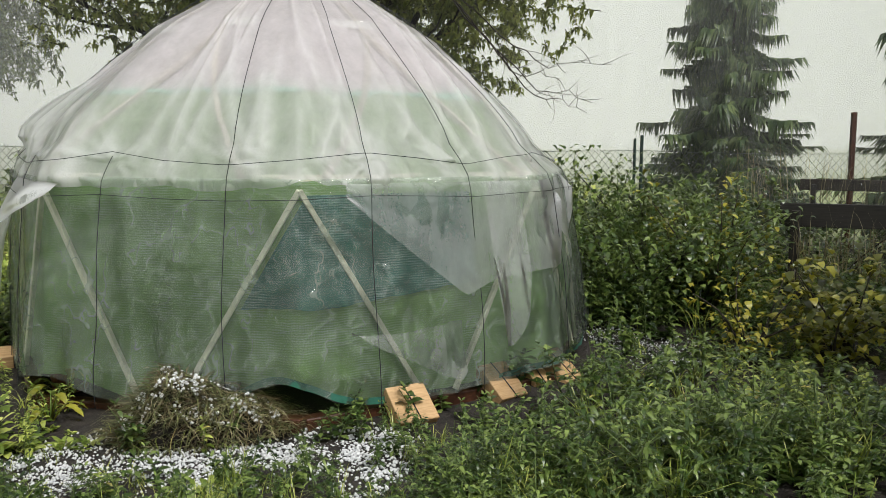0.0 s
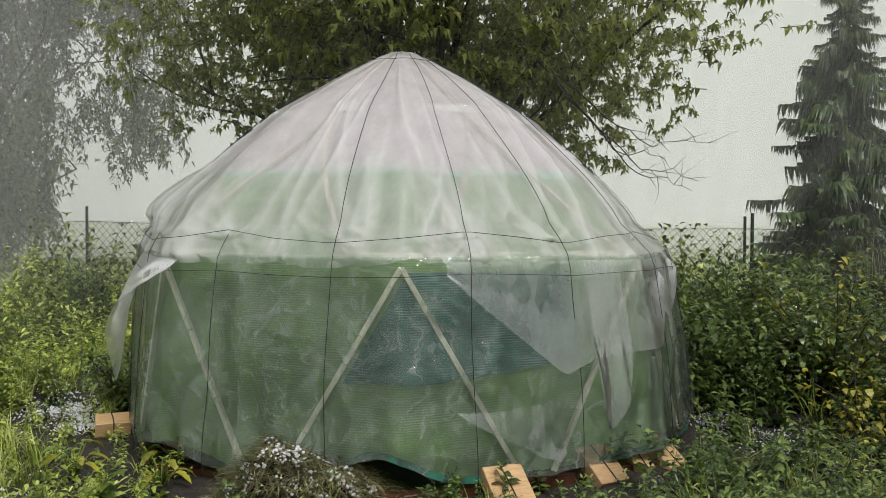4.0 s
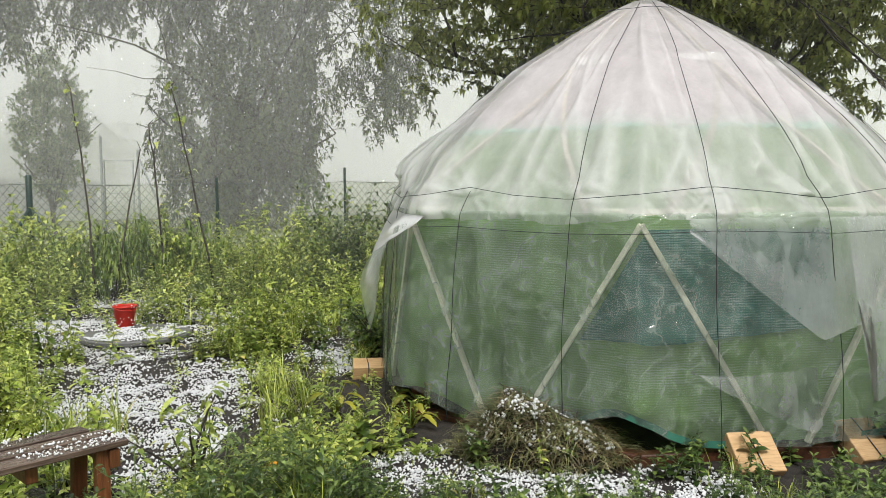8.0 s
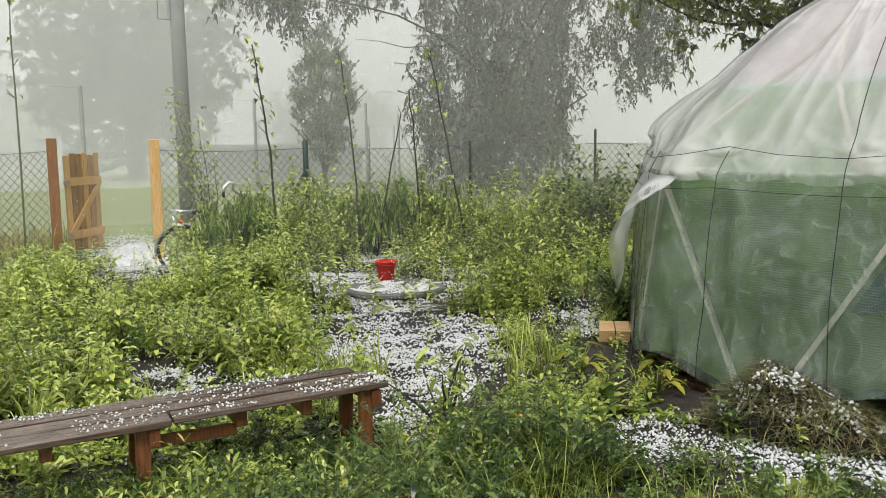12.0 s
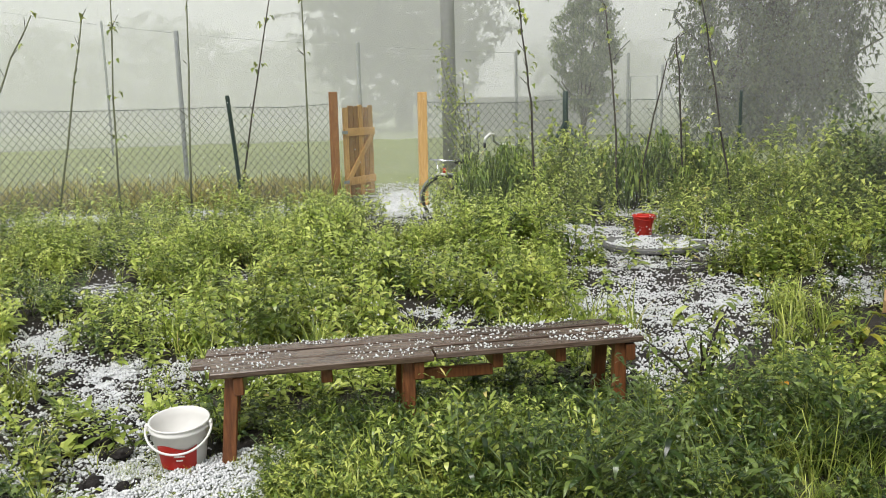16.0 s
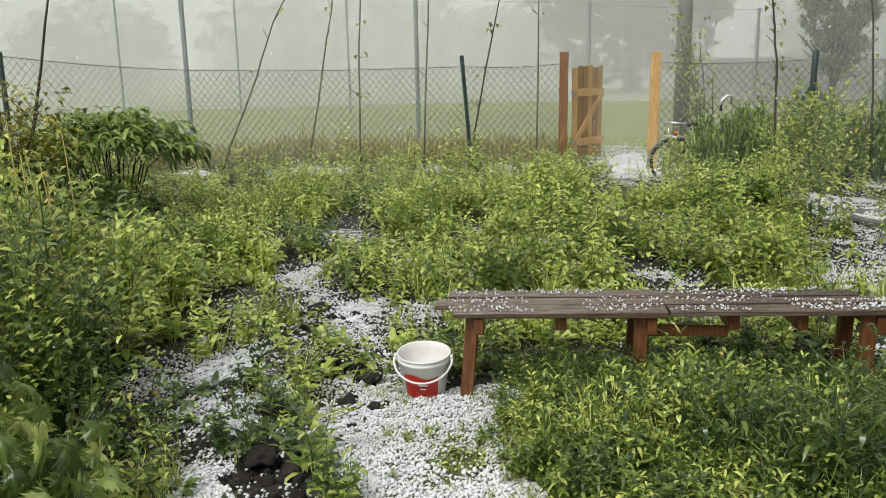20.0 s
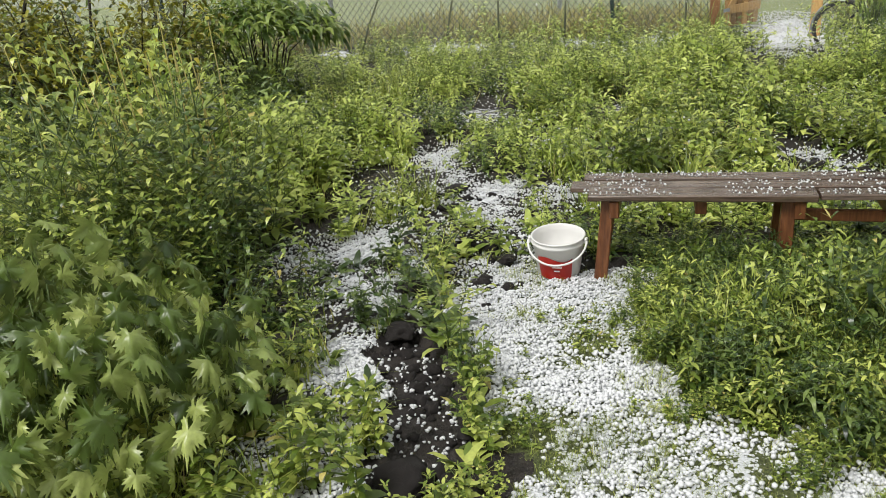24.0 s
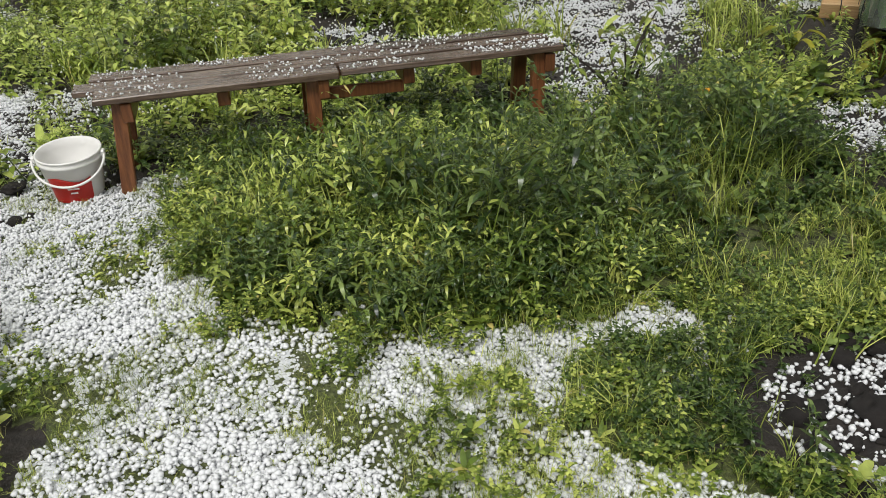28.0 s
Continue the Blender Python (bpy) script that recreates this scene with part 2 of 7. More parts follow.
M_GROUND = ground_mat()
M_WEED = leaf_mat("weed_leaf", (0.016, 0.042, 0.006), (0.155, 0.23, 0.033), (0.64, 0.69, 0.17), (0.60, 0.50, 0.16), rough=0.28, through=0.27)
# dark-leaved plants, and weeds whose shade is put into the leaf colour
M_DARKWEED = leaf_mat("dark_or_shaded_leaf", (0.008, 0.022, 0.005), (0.042, 0.082, 0.015), (0.24, 0.32, 0.08), rough=0.28, through=0.22)
M_DROOP = leaf_mat("hanging_leaf", (0.025, 0.06, 0.010), (0.11, 0.18, 0.034), (0.38, 0.47, 0.11), rough=0.32, through=0.36)
M_BRIGHT = leaf_mat("pale_lime_leaf", (0.05, 0.10, 0.011), (0.32, 0.42, 0.064), (0.78, 0.84, 0.26), rough=0.3, through=0.33)
M_GRASS = leaf_mat("grass_blade", (0.028, 0.062, 0.008), (0.195, 0.27, 0.038), (0.64, 0.67, 0.18), (0.55, 0.46, 0.18), rough=0.3, through=0.27)
M_VINE = leaf_mat("vine_leaf", (0.018, 0.042, 0.008), (0.12, 0.185, 0.038), (0.56, 0.63, 0.20), rough=0.3, through=0.26)
M_ELDER = leaf_mat("elder_leaf", (0.014, 0.024, 0.004), (0.085, 0.10, 0.010), (0.50, 0.47, 0.06), (0.50, 0.44, 0.06), rough=0.3, through=0.26)
M_TREE = leaf_mat("tree_leaf", (0.055, 0.08, 0.02), (0.16, 0.195, 0.05), (0.36, 0.385, 0.12), (0.36, 0.29, 0.08), through=0.55)
M_WILLOW = leaf_mat("willow_leaf", (0.016, 0.03, 0.012), (0.05, 0.073, 0.03), (0.16, 0.19, 0.09))
M_NEEDLE = leaf_mat("spruce_needle", (0.022, 0.045, 0.018), (0.06, 0.10, 0.036), (0.17, 0.22, 0.08), through=0.25)
M_YELLOW = leaf_mat("yellow_leaf", (0.28, 0.24, 0.02), (0.42, 0.38, 0.04), (0.55, 0.50, 0.08))
M_STRAWGRASS = leaf_mat("straw_grass", (0.17, 0.14, 0.035), (0.36, 0.31, 0.08), (0.54, 0.48, 0.16))
M_TWIG = plain_mat("greenish_bark", (0.13, 0.14, 0.08), 0.7)
M_STEM = plain_mat("green_stem", (0.12, 0.17, 0.05), 0.6)
M_STRAW = leaf_mat("dry_straw", (0.07, 0.06, 0.028), (0.20, 0.17, 0.085), (0.46, 0.41, 0.25), through=0.15)
M_BARK = wood_mat("bark", (0.02, 0.017, 0.013), (0.085, 0.07, 0.055), 0.8, (9.0, 9.0, 2.0))
M_OLDWOOD = wood_mat("wet_bench_wood", (0.045, 0.030, 0.022), (0.20, 0.145, 0.11), 0.24)
M_LEGWOOD = wood_mat("red_brown_wood", (0.09, 0.03, 0.012), (0.28, 0.11, 0.04), 0.42, (26.0, 26.0, 2.0))
M_BASEWOOD = wood_mat("dark_wet_beam", (0.035, 0.014, 0.008), (0.13, 0.05, 0.022), 0.42, (2.0, 26.0, 26.0))
M_RAFTER = wood_mat("inner_rafter_wood", (0.44, 0.39, 0.34), (0.58, 0.52, 0.46), 0.7, (26.0, 26.0, 2.0), 0.3)
M_NEWWOOD = wood_mat("fresh_planed_timber", (0.40, 0.24, 0.10), (0.62, 0.42, 0.22), 0.5, (3.0, 30.0, 30.0), 0.3)
M_GATEWOOD = wood_mat("honey_stained_wood", (0.46, 0.25, 0.075), (0.74, 0.49, 0.20), 0.45, (26.0, 26.0, 2.0), 0.6)
M_GATEDARK = wood_mat("brown_gate_board", (0.20, 0.10, 0.035), (0.46, 0.27, 0.10), 0.45, (26.0, 26.0, 2.0), 0.6)
M_POSTWOOD = wood_mat("orange_brown_post", (0.22, 0.085, 0.026), (0.46, 0.22, 0.07), 0.45, (26.0, 26.0, 2.0), 0.5)
M_STRUT = wood_mat("pale_strut_wood", (0.78, 0.77, 0.60), (0.92, 0.91, 0.76), 0.6, (26.0, 26.0, 2.0), 0.3)
M_DARKBOARD = wood_mat("black_wet_board", (0.008, 0.007, 0.006), (0.035, 0.03, 0.026), 0.5)
M_FILM = film_mat("milky_roof_film", 0.45, (0.92, 0.915, 0.915), contrast=0.36)
M_SKIRT = film_mat("clear_wall_film", 0.14, (0.78, 0.89, 0.79), 0.11, contrast=0.5, crease=0.26, shine=1.42)
M_BAND = plain_mat("white_inner_band", (0.86, 0.85, 0.83), 0.7, vary=0.05)
M_MINT = plain_mat("mint_net_selvage", (0.22, 0.42, 0.32), 0.7, vary=0.2)
M_WILTED = leaf_mat("wilted_stalk", (0.03, 0.036, 0.012), (0.10, 0.115, 0.04), (0.30, 0.31, 0.13), through=0.15)
M_DEADLEAF = leaf_mat("dead_brown_leaf", (0.03, 0.022, 0.012), (0.09, 0.065, 0.03), (0.22, 0.17, 0.08), through=0.15)
M_FLAP = film_mat("loose_film_flap", 0.27, contrast=0.3)
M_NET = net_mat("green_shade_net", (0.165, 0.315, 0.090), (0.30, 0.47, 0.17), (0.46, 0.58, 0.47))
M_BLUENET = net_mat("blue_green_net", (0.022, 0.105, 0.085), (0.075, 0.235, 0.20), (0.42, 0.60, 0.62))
M_CAP = plain_mat("grey_inner_fleece", (0.43, 0.375, 0.39), 0.85, vary=0.12, scale=2.0)
M_HEM = plain_mat("teal_hem_tape", (0.035, 0.145, 0.10), 0.35, vary=0.5)
M_CORD = plain_mat("black_cord", (0.012, 0.014, 0.018), 0.6)
M_ICE = plain_mat("hail_ice", (0.69, 0.70, 0.705), 0.30, vary=0.09, scale=40, bump=0.2)
M_CONCRETE = plain_mat("wet_concrete", (0.125, 0.125, 0.122), 0.45, scale=5.0, bump=0.3)
M_POLE = plain_mat("grey_concrete_pole", (0.25, 0.255, 0.25), 0.7, scale=3.0)
M_STEEL = plain_mat("galvanised_steel", (0.32, 0.34, 0.35), 0.5, 0.6)
M_GREENPOST = plain_mat("dark_green_coated_steel", (0.014, 0.035, 0.028), 0.4)
M_WIRE = plain_mat("grey_wire", (0.10, 0.115, 0.10), 0.55, 0.3)
M_WHITE = plain_mat("white_plastic", (0.74, 0.73, 0.70), 0.35, vary=0.06)
M_PLASTER = plain_mat("grey_plaster", (0.22, 0.21, 0.19), 0.9, vary=0.2, scale=2.0, bump=0.3)
M_RED = plain_mat("red_plastic", (0.52, 0.025, 0.012), 0.35, vary=0.12)
M_REDLABEL = plain_mat("red_label_film", (0.42, 0.022, 0.015), 0.3, vary=0.2)
M_YLABEL = plain_mat("pale_label", (0.65, 0.55, 0.3), 0.5)
M_CHROME = plain_mat("chrome", (0.62, 0.64, 0.66), 0.2, 1.0)
M_BAR = plain_mat("bright_plated_steel", (0.72, 0.73, 0.74), 0.3, 0.35)
M_RUBBER = plain_mat("black_rubber", (0.015, 0.015, 0.016), 0.6)
M_SOIL = plain_mat("black_wet_soil", (0.012, 0.009, 0.0075), 0.9, vary=0.6, scale=45, bump=1.0)
M_ROOF = plain_mat("far_grey_shed", (0.10, 0.10, 0.10), 0.8)
M_SILVER = leaf_mat("silver_leaf", (0.07, 0.10, 0.05), (0.16, 0.21, 0.10), (0.32, 0.38, 0.22), through=0.4)
# radius and strength of each sheet of painted haze
HAZE_SHEETS = [(9.4, 0.035), (13.4, 0.09), (18.5, 0.12), (38.0, 0.50), (62.0, 0.56)]


# ---------------------------------------------------------------- mesh helpers
def link_mesh(name, verts, faces, material, parent=None, label="", smooth=False):
    me = bpy.data.meshes.new(name)
    me.from_pydata([tuple(v) for v in verts], [], [tuple(f) for f in faces])
    me.update()
    if smooth:
        me.shade_smooth()
    me.materials.append(material)
    ob = new(name, me)
    if parent:
        ob.parent = parent
    return tagged(ob, label)


def part(name, bm, material, parent=None, label="", smooth=False):
    me = bpy.data.meshes.new(name)
    bm.normal_update()
    bm.to_mesh(me)
    bm.free()
    if smooth:
        me.shade_smooth()
    me.materials.append(material)
    ob = new(name, me)
    if parent:
        ob.parent = parent
    return tagged(ob, label)


def thing(name, m, label, category, group="", kind=""):
    ob = new(name)
    ob.empty_display_size = 0.1
    ob.matrix_world = m
    return tagged(ob, label, category, group, kind)


def box_bm(size, at=(0, 0, 0), turn=(0, 0, 0), bevel=0.004, jitter=0.0, bm=None):
    """A bevelled box, its corners slightly out of true."""
    own = bmesh.new()
    bmesh.ops.create_cube(own, size=1.0)
    for v in own.verts:
        v.co = Vector((v.co.x * size[0], v.co.y * size[1], v.co.z * size[2]))
        if jitter:
            v.co += Vector([random.uniform(-jitter, jitter) for _ in range(3)])
    if bevel:
        bmesh.ops.bevel(own, geom=list(own.edges), offset=bevel, segments=1, affect="EDGES")
    bmesh.ops.transform(own, matrix=pose(*at, *turn), verts=own.verts)
    if bm is None:
        return own
    tmp = bpy.data.meshes.new("tmp")
    own.to_mesh(tmp)
    own.free()
    bm.from_mesh(tmp)
    bpy.data.meshes.remove(tmp)
    return bm


def tube(points, radii, sides=6, cap=True):
    """Vertices and faces of a tube along points."""
    pts = [Vector(p) for p in points]
    if not isinstance(radii, (list, tuple)):
        radii = [radii] * len(pts)
    verts, faces = [], []
    side = None
    for i, p in enumerate(pts):
        d = (pts[min(i + 1, len(pts) - 1)] - pts[max(i - 1, 0)]).normalized()
        if side is None:
            side = d.orthogonal().normalized()
        side = (side - d * side.dot(d)).normalized()
        up = d.cross(side)
        for k in range(sides):
            a = 2 * math.pi * k / sides
            verts.append(p + radii[i] * (math.cos(a) * side + math.sin(a) * up))
    for i in range(len(pts) - 1):
        for k in range(sides):
            a, b = i * sides + k, i * sides + (k + 1) % sides
            faces.append((a, b, b + sides, a + sides))
    if cap:
        faces.append(tuple(reversed(range(sides))))
        faces.append(tuple(range((len(pts) - 1) * sides, len(pts) * sides)))
    return verts, faces


def tube_part(name, points, radii, material, parent=None, label="", sides=6):
    v, f = tube(points, radii, sides)
    return link_mesh(name, v, f, material, parent, label, smooth=True)


def lathe(profile, sides=32, close=False):
    """Vertices and faces of a turned shape from (radius, height) pairs."""
    verts, faces = [], []
    for r, z in profile:
        for k in range(sides):
            a = 2 * math.pi * k / sides
            verts.append((r * math.cos(a), r * math.sin(a), z))
    for i in range(len(profile) - 1):
        for k in range(sides):
            a, b = i * sides + k, i * sides + (k + 1) % sides
            faces.append((a, b, b + sides, a + sides))
    if close:
        faces.append(tuple(reversed(range(sides))))
        faces.append(tuple(range((len(profile) - 1) * sides, len(profile) * sides)))
    return verts, faces


def tri_mesh(name, verts, tris, mats, mat_index=None, smooth=False):
    """One mesh object from arrays of vertices and triangles."""
    me = bpy.data.meshes.new(name)
    verts, tris = np.asarray(verts, np.float32), np.asarray(tris, np.int32)
    me.vertices.add(len(verts))
    me.vertices.foreach_set("co", verts.ravel())
    me.loops.add(tris.size)
    me.loops.foreach_set("vertex_index", tris.ravel())
    me.polygons.add(len(tris))
    me.polygons.foreach_set("loop_start", np.arange(0, tris.size, 3, dtype=np.int32))
    for m in mats:
        me.materials.append(m)
    if mat_index is not None:
        me.polygons.foreach_set("material_index", np.asarray(mat_index, np.int32))
    if smooth:
        me.polygons.foreach_set("use_smooth", np.ones(len(tris), bool))
    me.update(calc_edges=True)
    return new(name, me)


class Template:
    """A small plant or twig: vertices, triangles and a material slot for each triangle."""

    def __init__(self, simple=True, curved=False):
        self.v, self.f, self.m = [], [], []
        self.simple, self.curved = simple, curved

    def leaf(self, base, yaw, length, width, lift, droop, slot=0, fold=0.25):
        """A folded, drooping leaf from base: it rises by lift and its tip falls by droop (shares of length)."""
        n = len(self.v)
        d, s = np.array([math.cos(yaw), math.sin(yaw), 0]), np.array([-math.sin(yaw), math.cos(yaw), 0])
        up = np.array([0, 0, 1.0])
        b = np.array(base, float)
        mid = b + d * length * 0.45 + up * length * lift
        tip = b + d * length * (0.96 - 0.25 * droop) + up * length * (lift * 1.3 - droop)
        edge = up * width * fold
        if self.curved:
            for u, w in ((0.36, 0.5), (0.72, 0.37)):
                c = b + d * length * (u - 0.25 * droop * u * u) + up * length * (lift * 1.9 * u * (1 - 0.32 * u) - droop * u * u)
                self.v += [c + s * width * w + edge * w * 2, c - s * width * w + edge * 0.4 * w]
            self.v += [b, tip]
            self.f += [(n + 4, n + 1, n), (n, n + 1, n + 3), (n, n + 3, n + 2), (n + 2, n + 3, n + 5)]
            self.m += [slot] * 4
            return
        if self.simple:
            self.v += [b, mid + s * width * 0.5 + edge, mid - s * width * 0.5 - edge * 0.3, tip]
            self.f += [(n, n + 2, n + 1), (n + 1, n + 2, n + 3)]
            self.m += [slot] * 2
            return
        self.v += [b, mid + s * width * 0.5 + edge, mid, mid - s * width * 0.5 + edge, tip]
        self.f += [(n, n + 2, n + 1), (n, n + 3, n + 2), (n + 1, n + 2, n + 4), (n + 2, n + 3, n + 4)]
        self.m += [slot] * 4

    def blade(self, base, yaw, length, width, lean, slot=0):
        """A grass blade in three bends."""
        n = len(self.v)
        d, s = np.array([math.cos(yaw), math.sin(yaw), 0]), np.array([-math.sin(yaw), math.cos(yaw), 0])
        b = np.array(base, float)
        for t, w in ((0, 1.0), (0.45, 0.85), (0.8, 0.5)):
            c = b + d * length * lean * t * t + np.array([0, 0, length * (t - 0.45 * lean * t * t)])
            self.v += [c + s * width * 0.5 * w, c - s * width * 0.5 * w]
        self.v.append(b + d * length * lean + np.array([0, 0, length * (1 - 0.6 * lean)]))
        for k in (0, 2):
            self.f += [(n + k, n + k + 1, n + k + 3), (n + k, n + k + 3, n + k + 2)]
        self.f.append((n + 4, n + 5, n + 6))
        self.m += [slot] * 5

    def stem(self, points, radius, slot=1, sides=3):
        v, f = tube(points, [radius * (1 - 0.6 * i / max(1, len(points) - 1)) for i in range(len(points))], sides, False)
        n = len(self.v)
        self.v += [np.array(p) for p in v]
        for a, b, c, d in f:
            self.f += [(a + n, b + n, c + n), (a + n, c + n, d + n)]
            self.m += [slot, slot]

    def arrays(self):
        return np.array(self.v, np.float32), np.array(self.f, np.int32), np.array(self.m, np.int32)


def scatter(name, templates, rows, mats, label, category, smooth=False):
    """Many copies of templates as ONE mesh. rows: x, y, z, turn, size, height stretch, lean x, lean y, template number."""
    rows = np.asarray(rows, np.float64)
    vs, fs, ms, n = [], [], [], 0
    for k, (v, f, m) in enumerate(templates):
        r = rows[rows[:, 8].astype(int) == k]
        if not len(r):
            continue
        c, s = np.cos(r[:, 3])[:, None], np.sin(r[:, 3])[:, None]
        x = (c * v[None, :, 0] - s * v[None, :, 1]) * r[:, 4:5]
        y = (s * v[None, :, 0] + c * v[None, :, 1]) * r[:, 4:5]
        z = v[None, :, 2] * (r[:, 4] * r[:, 5])[:, None]
        x, y = x + z * r[:, 6:7] + r[:, 0:1], y + z * r[:, 7:8] + r[:, 1:2]
        vs.append(np.stack([x, y, z + r[:, 2:3]], -1).reshape(-1, 3))
        fs.append((f[None] + (np.arange(len(r)) * len(v))[:, None, None] + n).reshape(-1, 3))
        ms.append(np.tile(m, len(r)))
        n += len(r) * len(v)
    ob = tri_mesh(name, np.concatenate(vs), np.concatenate(fs), mats, np.concatenate(ms), smooth)
    return tagged(ob, label, category, "", "stuff")


# ---------------------------------------------------------------- the plan: where hail lies, where soil is bare, where weeds grow
def inside(poly, x, y):
    """Which of the points lie in a polygon with a ragged outline (even-odd)."""
    x, y = x + 0.06 * np.sin(9.0 * y + 2 * np.sin(5 * x)) + 0.03 * np.sin(23 * y + 11 * x), y + 0.06 * np.sin(8.0 * x + 2 * np.sin(6 * y)) + 0.03 * np.sin(19 * x - 13 * y)
    hit = np.zeros(np.shape(x), bool)
    for (x0, y0), (x1, y1) in zip(poly, poly[1:] + poly[:1]):
        cross = (y0 > y) != (y1 > y)
        hit ^= cross & (x < (x1 - x0) * (y - y0) / (y1 - y0 + 1e-12) + x0)
    return hit


def blobs(rows, x, y):
    """The largest of soft ellipses (x, y, rx, ry, turn in degrees, amount) at each point."""
    out = np.zeros(np.shape(x))
    for cx, cy, rx, ry, turn, amount in rows:
        c, s = math.cos(radians(turn)), math.sin(radians(turn))
        u, v = ((x - cx) * c + (y - cy) * s) / rx, (-(x - cx) * s + (y - cy) * c) / ry
        out = np.maximum(out, amount * np.clip(1.6 - 1.1 * np.sqrt(u * u + v * v), 0, 1))
    return out


HAIL_PATH = [(-1.42, 3.6), (-1.03, 3.62), (-0.6, 3.55), (-0.42, 3.3), (-0.40, 2.85), (-0.2, 2.42), (0.1, 2.33), (0.35, 2.12), (0.6, 2.14), (0.95, 2.22),
             (1.15, 2.1), (0.85, 1.93), (0.65, 1.85), (0.70, 1.66), (0.95, 1.38), (1.2, 0.9), (0.9, 0.5), (-0.7, 0.5), (-0.62, 1.54), (-0.76, 1.95), (-0.99, 2.35), (-1.21, 2.6)]
TRENCH = [(-1.54, 2.76), (-1.36, 2.72), (-1.14, 2.32), (-0.92, 2.16), (-0.86, 1.96), (-0.94, 1.84), (-0.82, 1.3), (-1.02, 1.3), (-1.18, 2.0)]
BED_PATH = [(1.32, 3.95), (1.30, 4.3), (1.58, 5.2), (1.25, 5.55), (1.22, 5.9), (1.66, 6.6), (1.70, 7.0), (2.1, 7.05), (2.4, 6.95), (2.8, 6.9), (3.05, 6.5), (2.85, 5.8), (2.42, 4.9), (2.0, 4.35), (1.7, 4.3), (1.5, 3.9)]


def glade(x, y, wide, deep, amount=0.95):
    """A gap in the weeds that lies lengthwise from where one stands."""
    return (x, y, wide, deep, -math.degrees(math.atan2(x, y)), amount)


GLADES = [glade(-3.0, 6.9, 0.22, 0.5), glade(-2.55, 6.95, 0.28, 0.45), glade(-2.34, 5.55, 0.20, 0.45), glade(-1.9, 4.65, 0.2, 0.35, 0.7), glade(-1.52, 4.3, 0.22, 0.35), glade(-2.22, 3.3, 0.22, 0.4, 0.9),
          glade(-1.30, 7.45, 0.22, 0.55), glade(-1.55, 5.85, 0.18, 0.4), glade(-0.93, 5.5, 0.18, 0.4), glade(-1.35, 4.6, 0.18, 0.3, 0.6), glade(-1.95, 3.75, 0.3, 0.3), glade(-4.6, 12.0, 0.6, 1.1, 0.8),
          ]
GLADES += [glade(-5.4, 11.7, 0.35, 0.9, 0.7), glade(-6.3, 11.4, 0.5, 0.9), glade(-2.45, 12.3, 0.5, 1.1), glade(-1.3, 12.5, 0.45, 1.1), glade(3.9, 9.1, 0.4, 0.6), glade(2.25, 9.1, 0.7, 0.7), glade(3.9, 6.3, 0.22, 0.6),
          glade(0.35, 5.45, 0.45, 0.5), glade(3.28, 2.62, 0.32, 0.32), glade(2.92, 2.8, 0.3, 0.28), glade(2.55, 3.3, 0.2, 0.3), glade(0.85, 6.9, 0.2, 0.5, 0.8), glade(-0.3, 6.6, 0.2, 0.4, 0.8), glade(0.28, 11.7, 0.55, 1.5), glade(-1.48, 1.74, 0.16, 0.22, 0.9), glade(-1.2, 1.5, 0.12, 0.2, 0.9), glade(2.35, 7.1, 0.45, 0.22, 0.8)]
SOIL = [(1.46, 1.57, 0.33, 0.30, 0, 1.0), (3.12, 1.93, 0.24, 0.26, 0, 1.0), (-1.72, 3.75, 0.18, 0.2, 0, 0.9), (-1.35, 3.35, 0.16, 0.2, 0, 0.9)]
HAIL_NEAR = [(-2.15, 3.3, 0.25, 0.3, 10, 0.8), (-1.75, 3.1, 0.34, 0.4, 0, 0.85), (-1.75, 4.6, 0.28, 0.5, 15, 0.55), (-1.25, 3.75, 0.3, 0.55, 10, 0.8), (-1.95, 3.6, 0.34, 0.38, 0, 1.0), (-1.55, 2.5, 0.2, 0.2, 0, 1.0), (-1.64, 4.7, 0.22, 0.35, 0, 1.0), (-1.94, 4.9, 0.14, 0.3, 20, 0.75), (-2.3, 4.45, 0.2, 0.35, 20, 0.5), (-1.2, 4.7, 0.2, 0.3, 0, 0.7),
             (-2.3, 5.6, 0.22, 0.55, 15, 0.85), (-2.45, 7.0, 0.4, 0.6, 0, 0.9), (-1.5, 2.40, 0.22, 0.40, 20, 0.85), (-1.33, 2.0, 0.15, 0.35, 15, 0.8), (-1.33, 1.68, 0.18, 0.25, 0, 0.8), (0.42, 5.35, 0.45, 0.5, 0, 0.95), (0.35, 6.9, 0.3, 0.5, 0, 0.6), (0.5, 1.95, 0.6, 0.2, 0, 0.9)]
HAIL_FAR = [(2.5, 7.35, 0.8, 0.3, 0, 0.9), (3.2, 7.8, 0.3, 0.5, 0, 0.8), (1.85, 8.1, 0.3, 0.5, 0, 0.8), (2.3, 9.5, 0.8, 0.5, 0, 0.95), (4.0, 9.1, 0.4, 0.4, 0, 0.95), (3.5, 10.9, 0.45, 0.7, 0, 0.95), (2.7, 8.3, 1.2, 0.7, 0, 0.8), (-4.6, 12.0, 0.9, 0.8, 0, 0.9), (-2.4, 12.4, 0.6, 0.7, 0, 0.7), (-1.2, 12.3, 0.5, 0.5, 0, 0.8),
            (0.45, 13.2, 0.75, 2.4, 0, 1.1), (3.85, 6.35, 0.32, 0.4, 0, 0.95)]
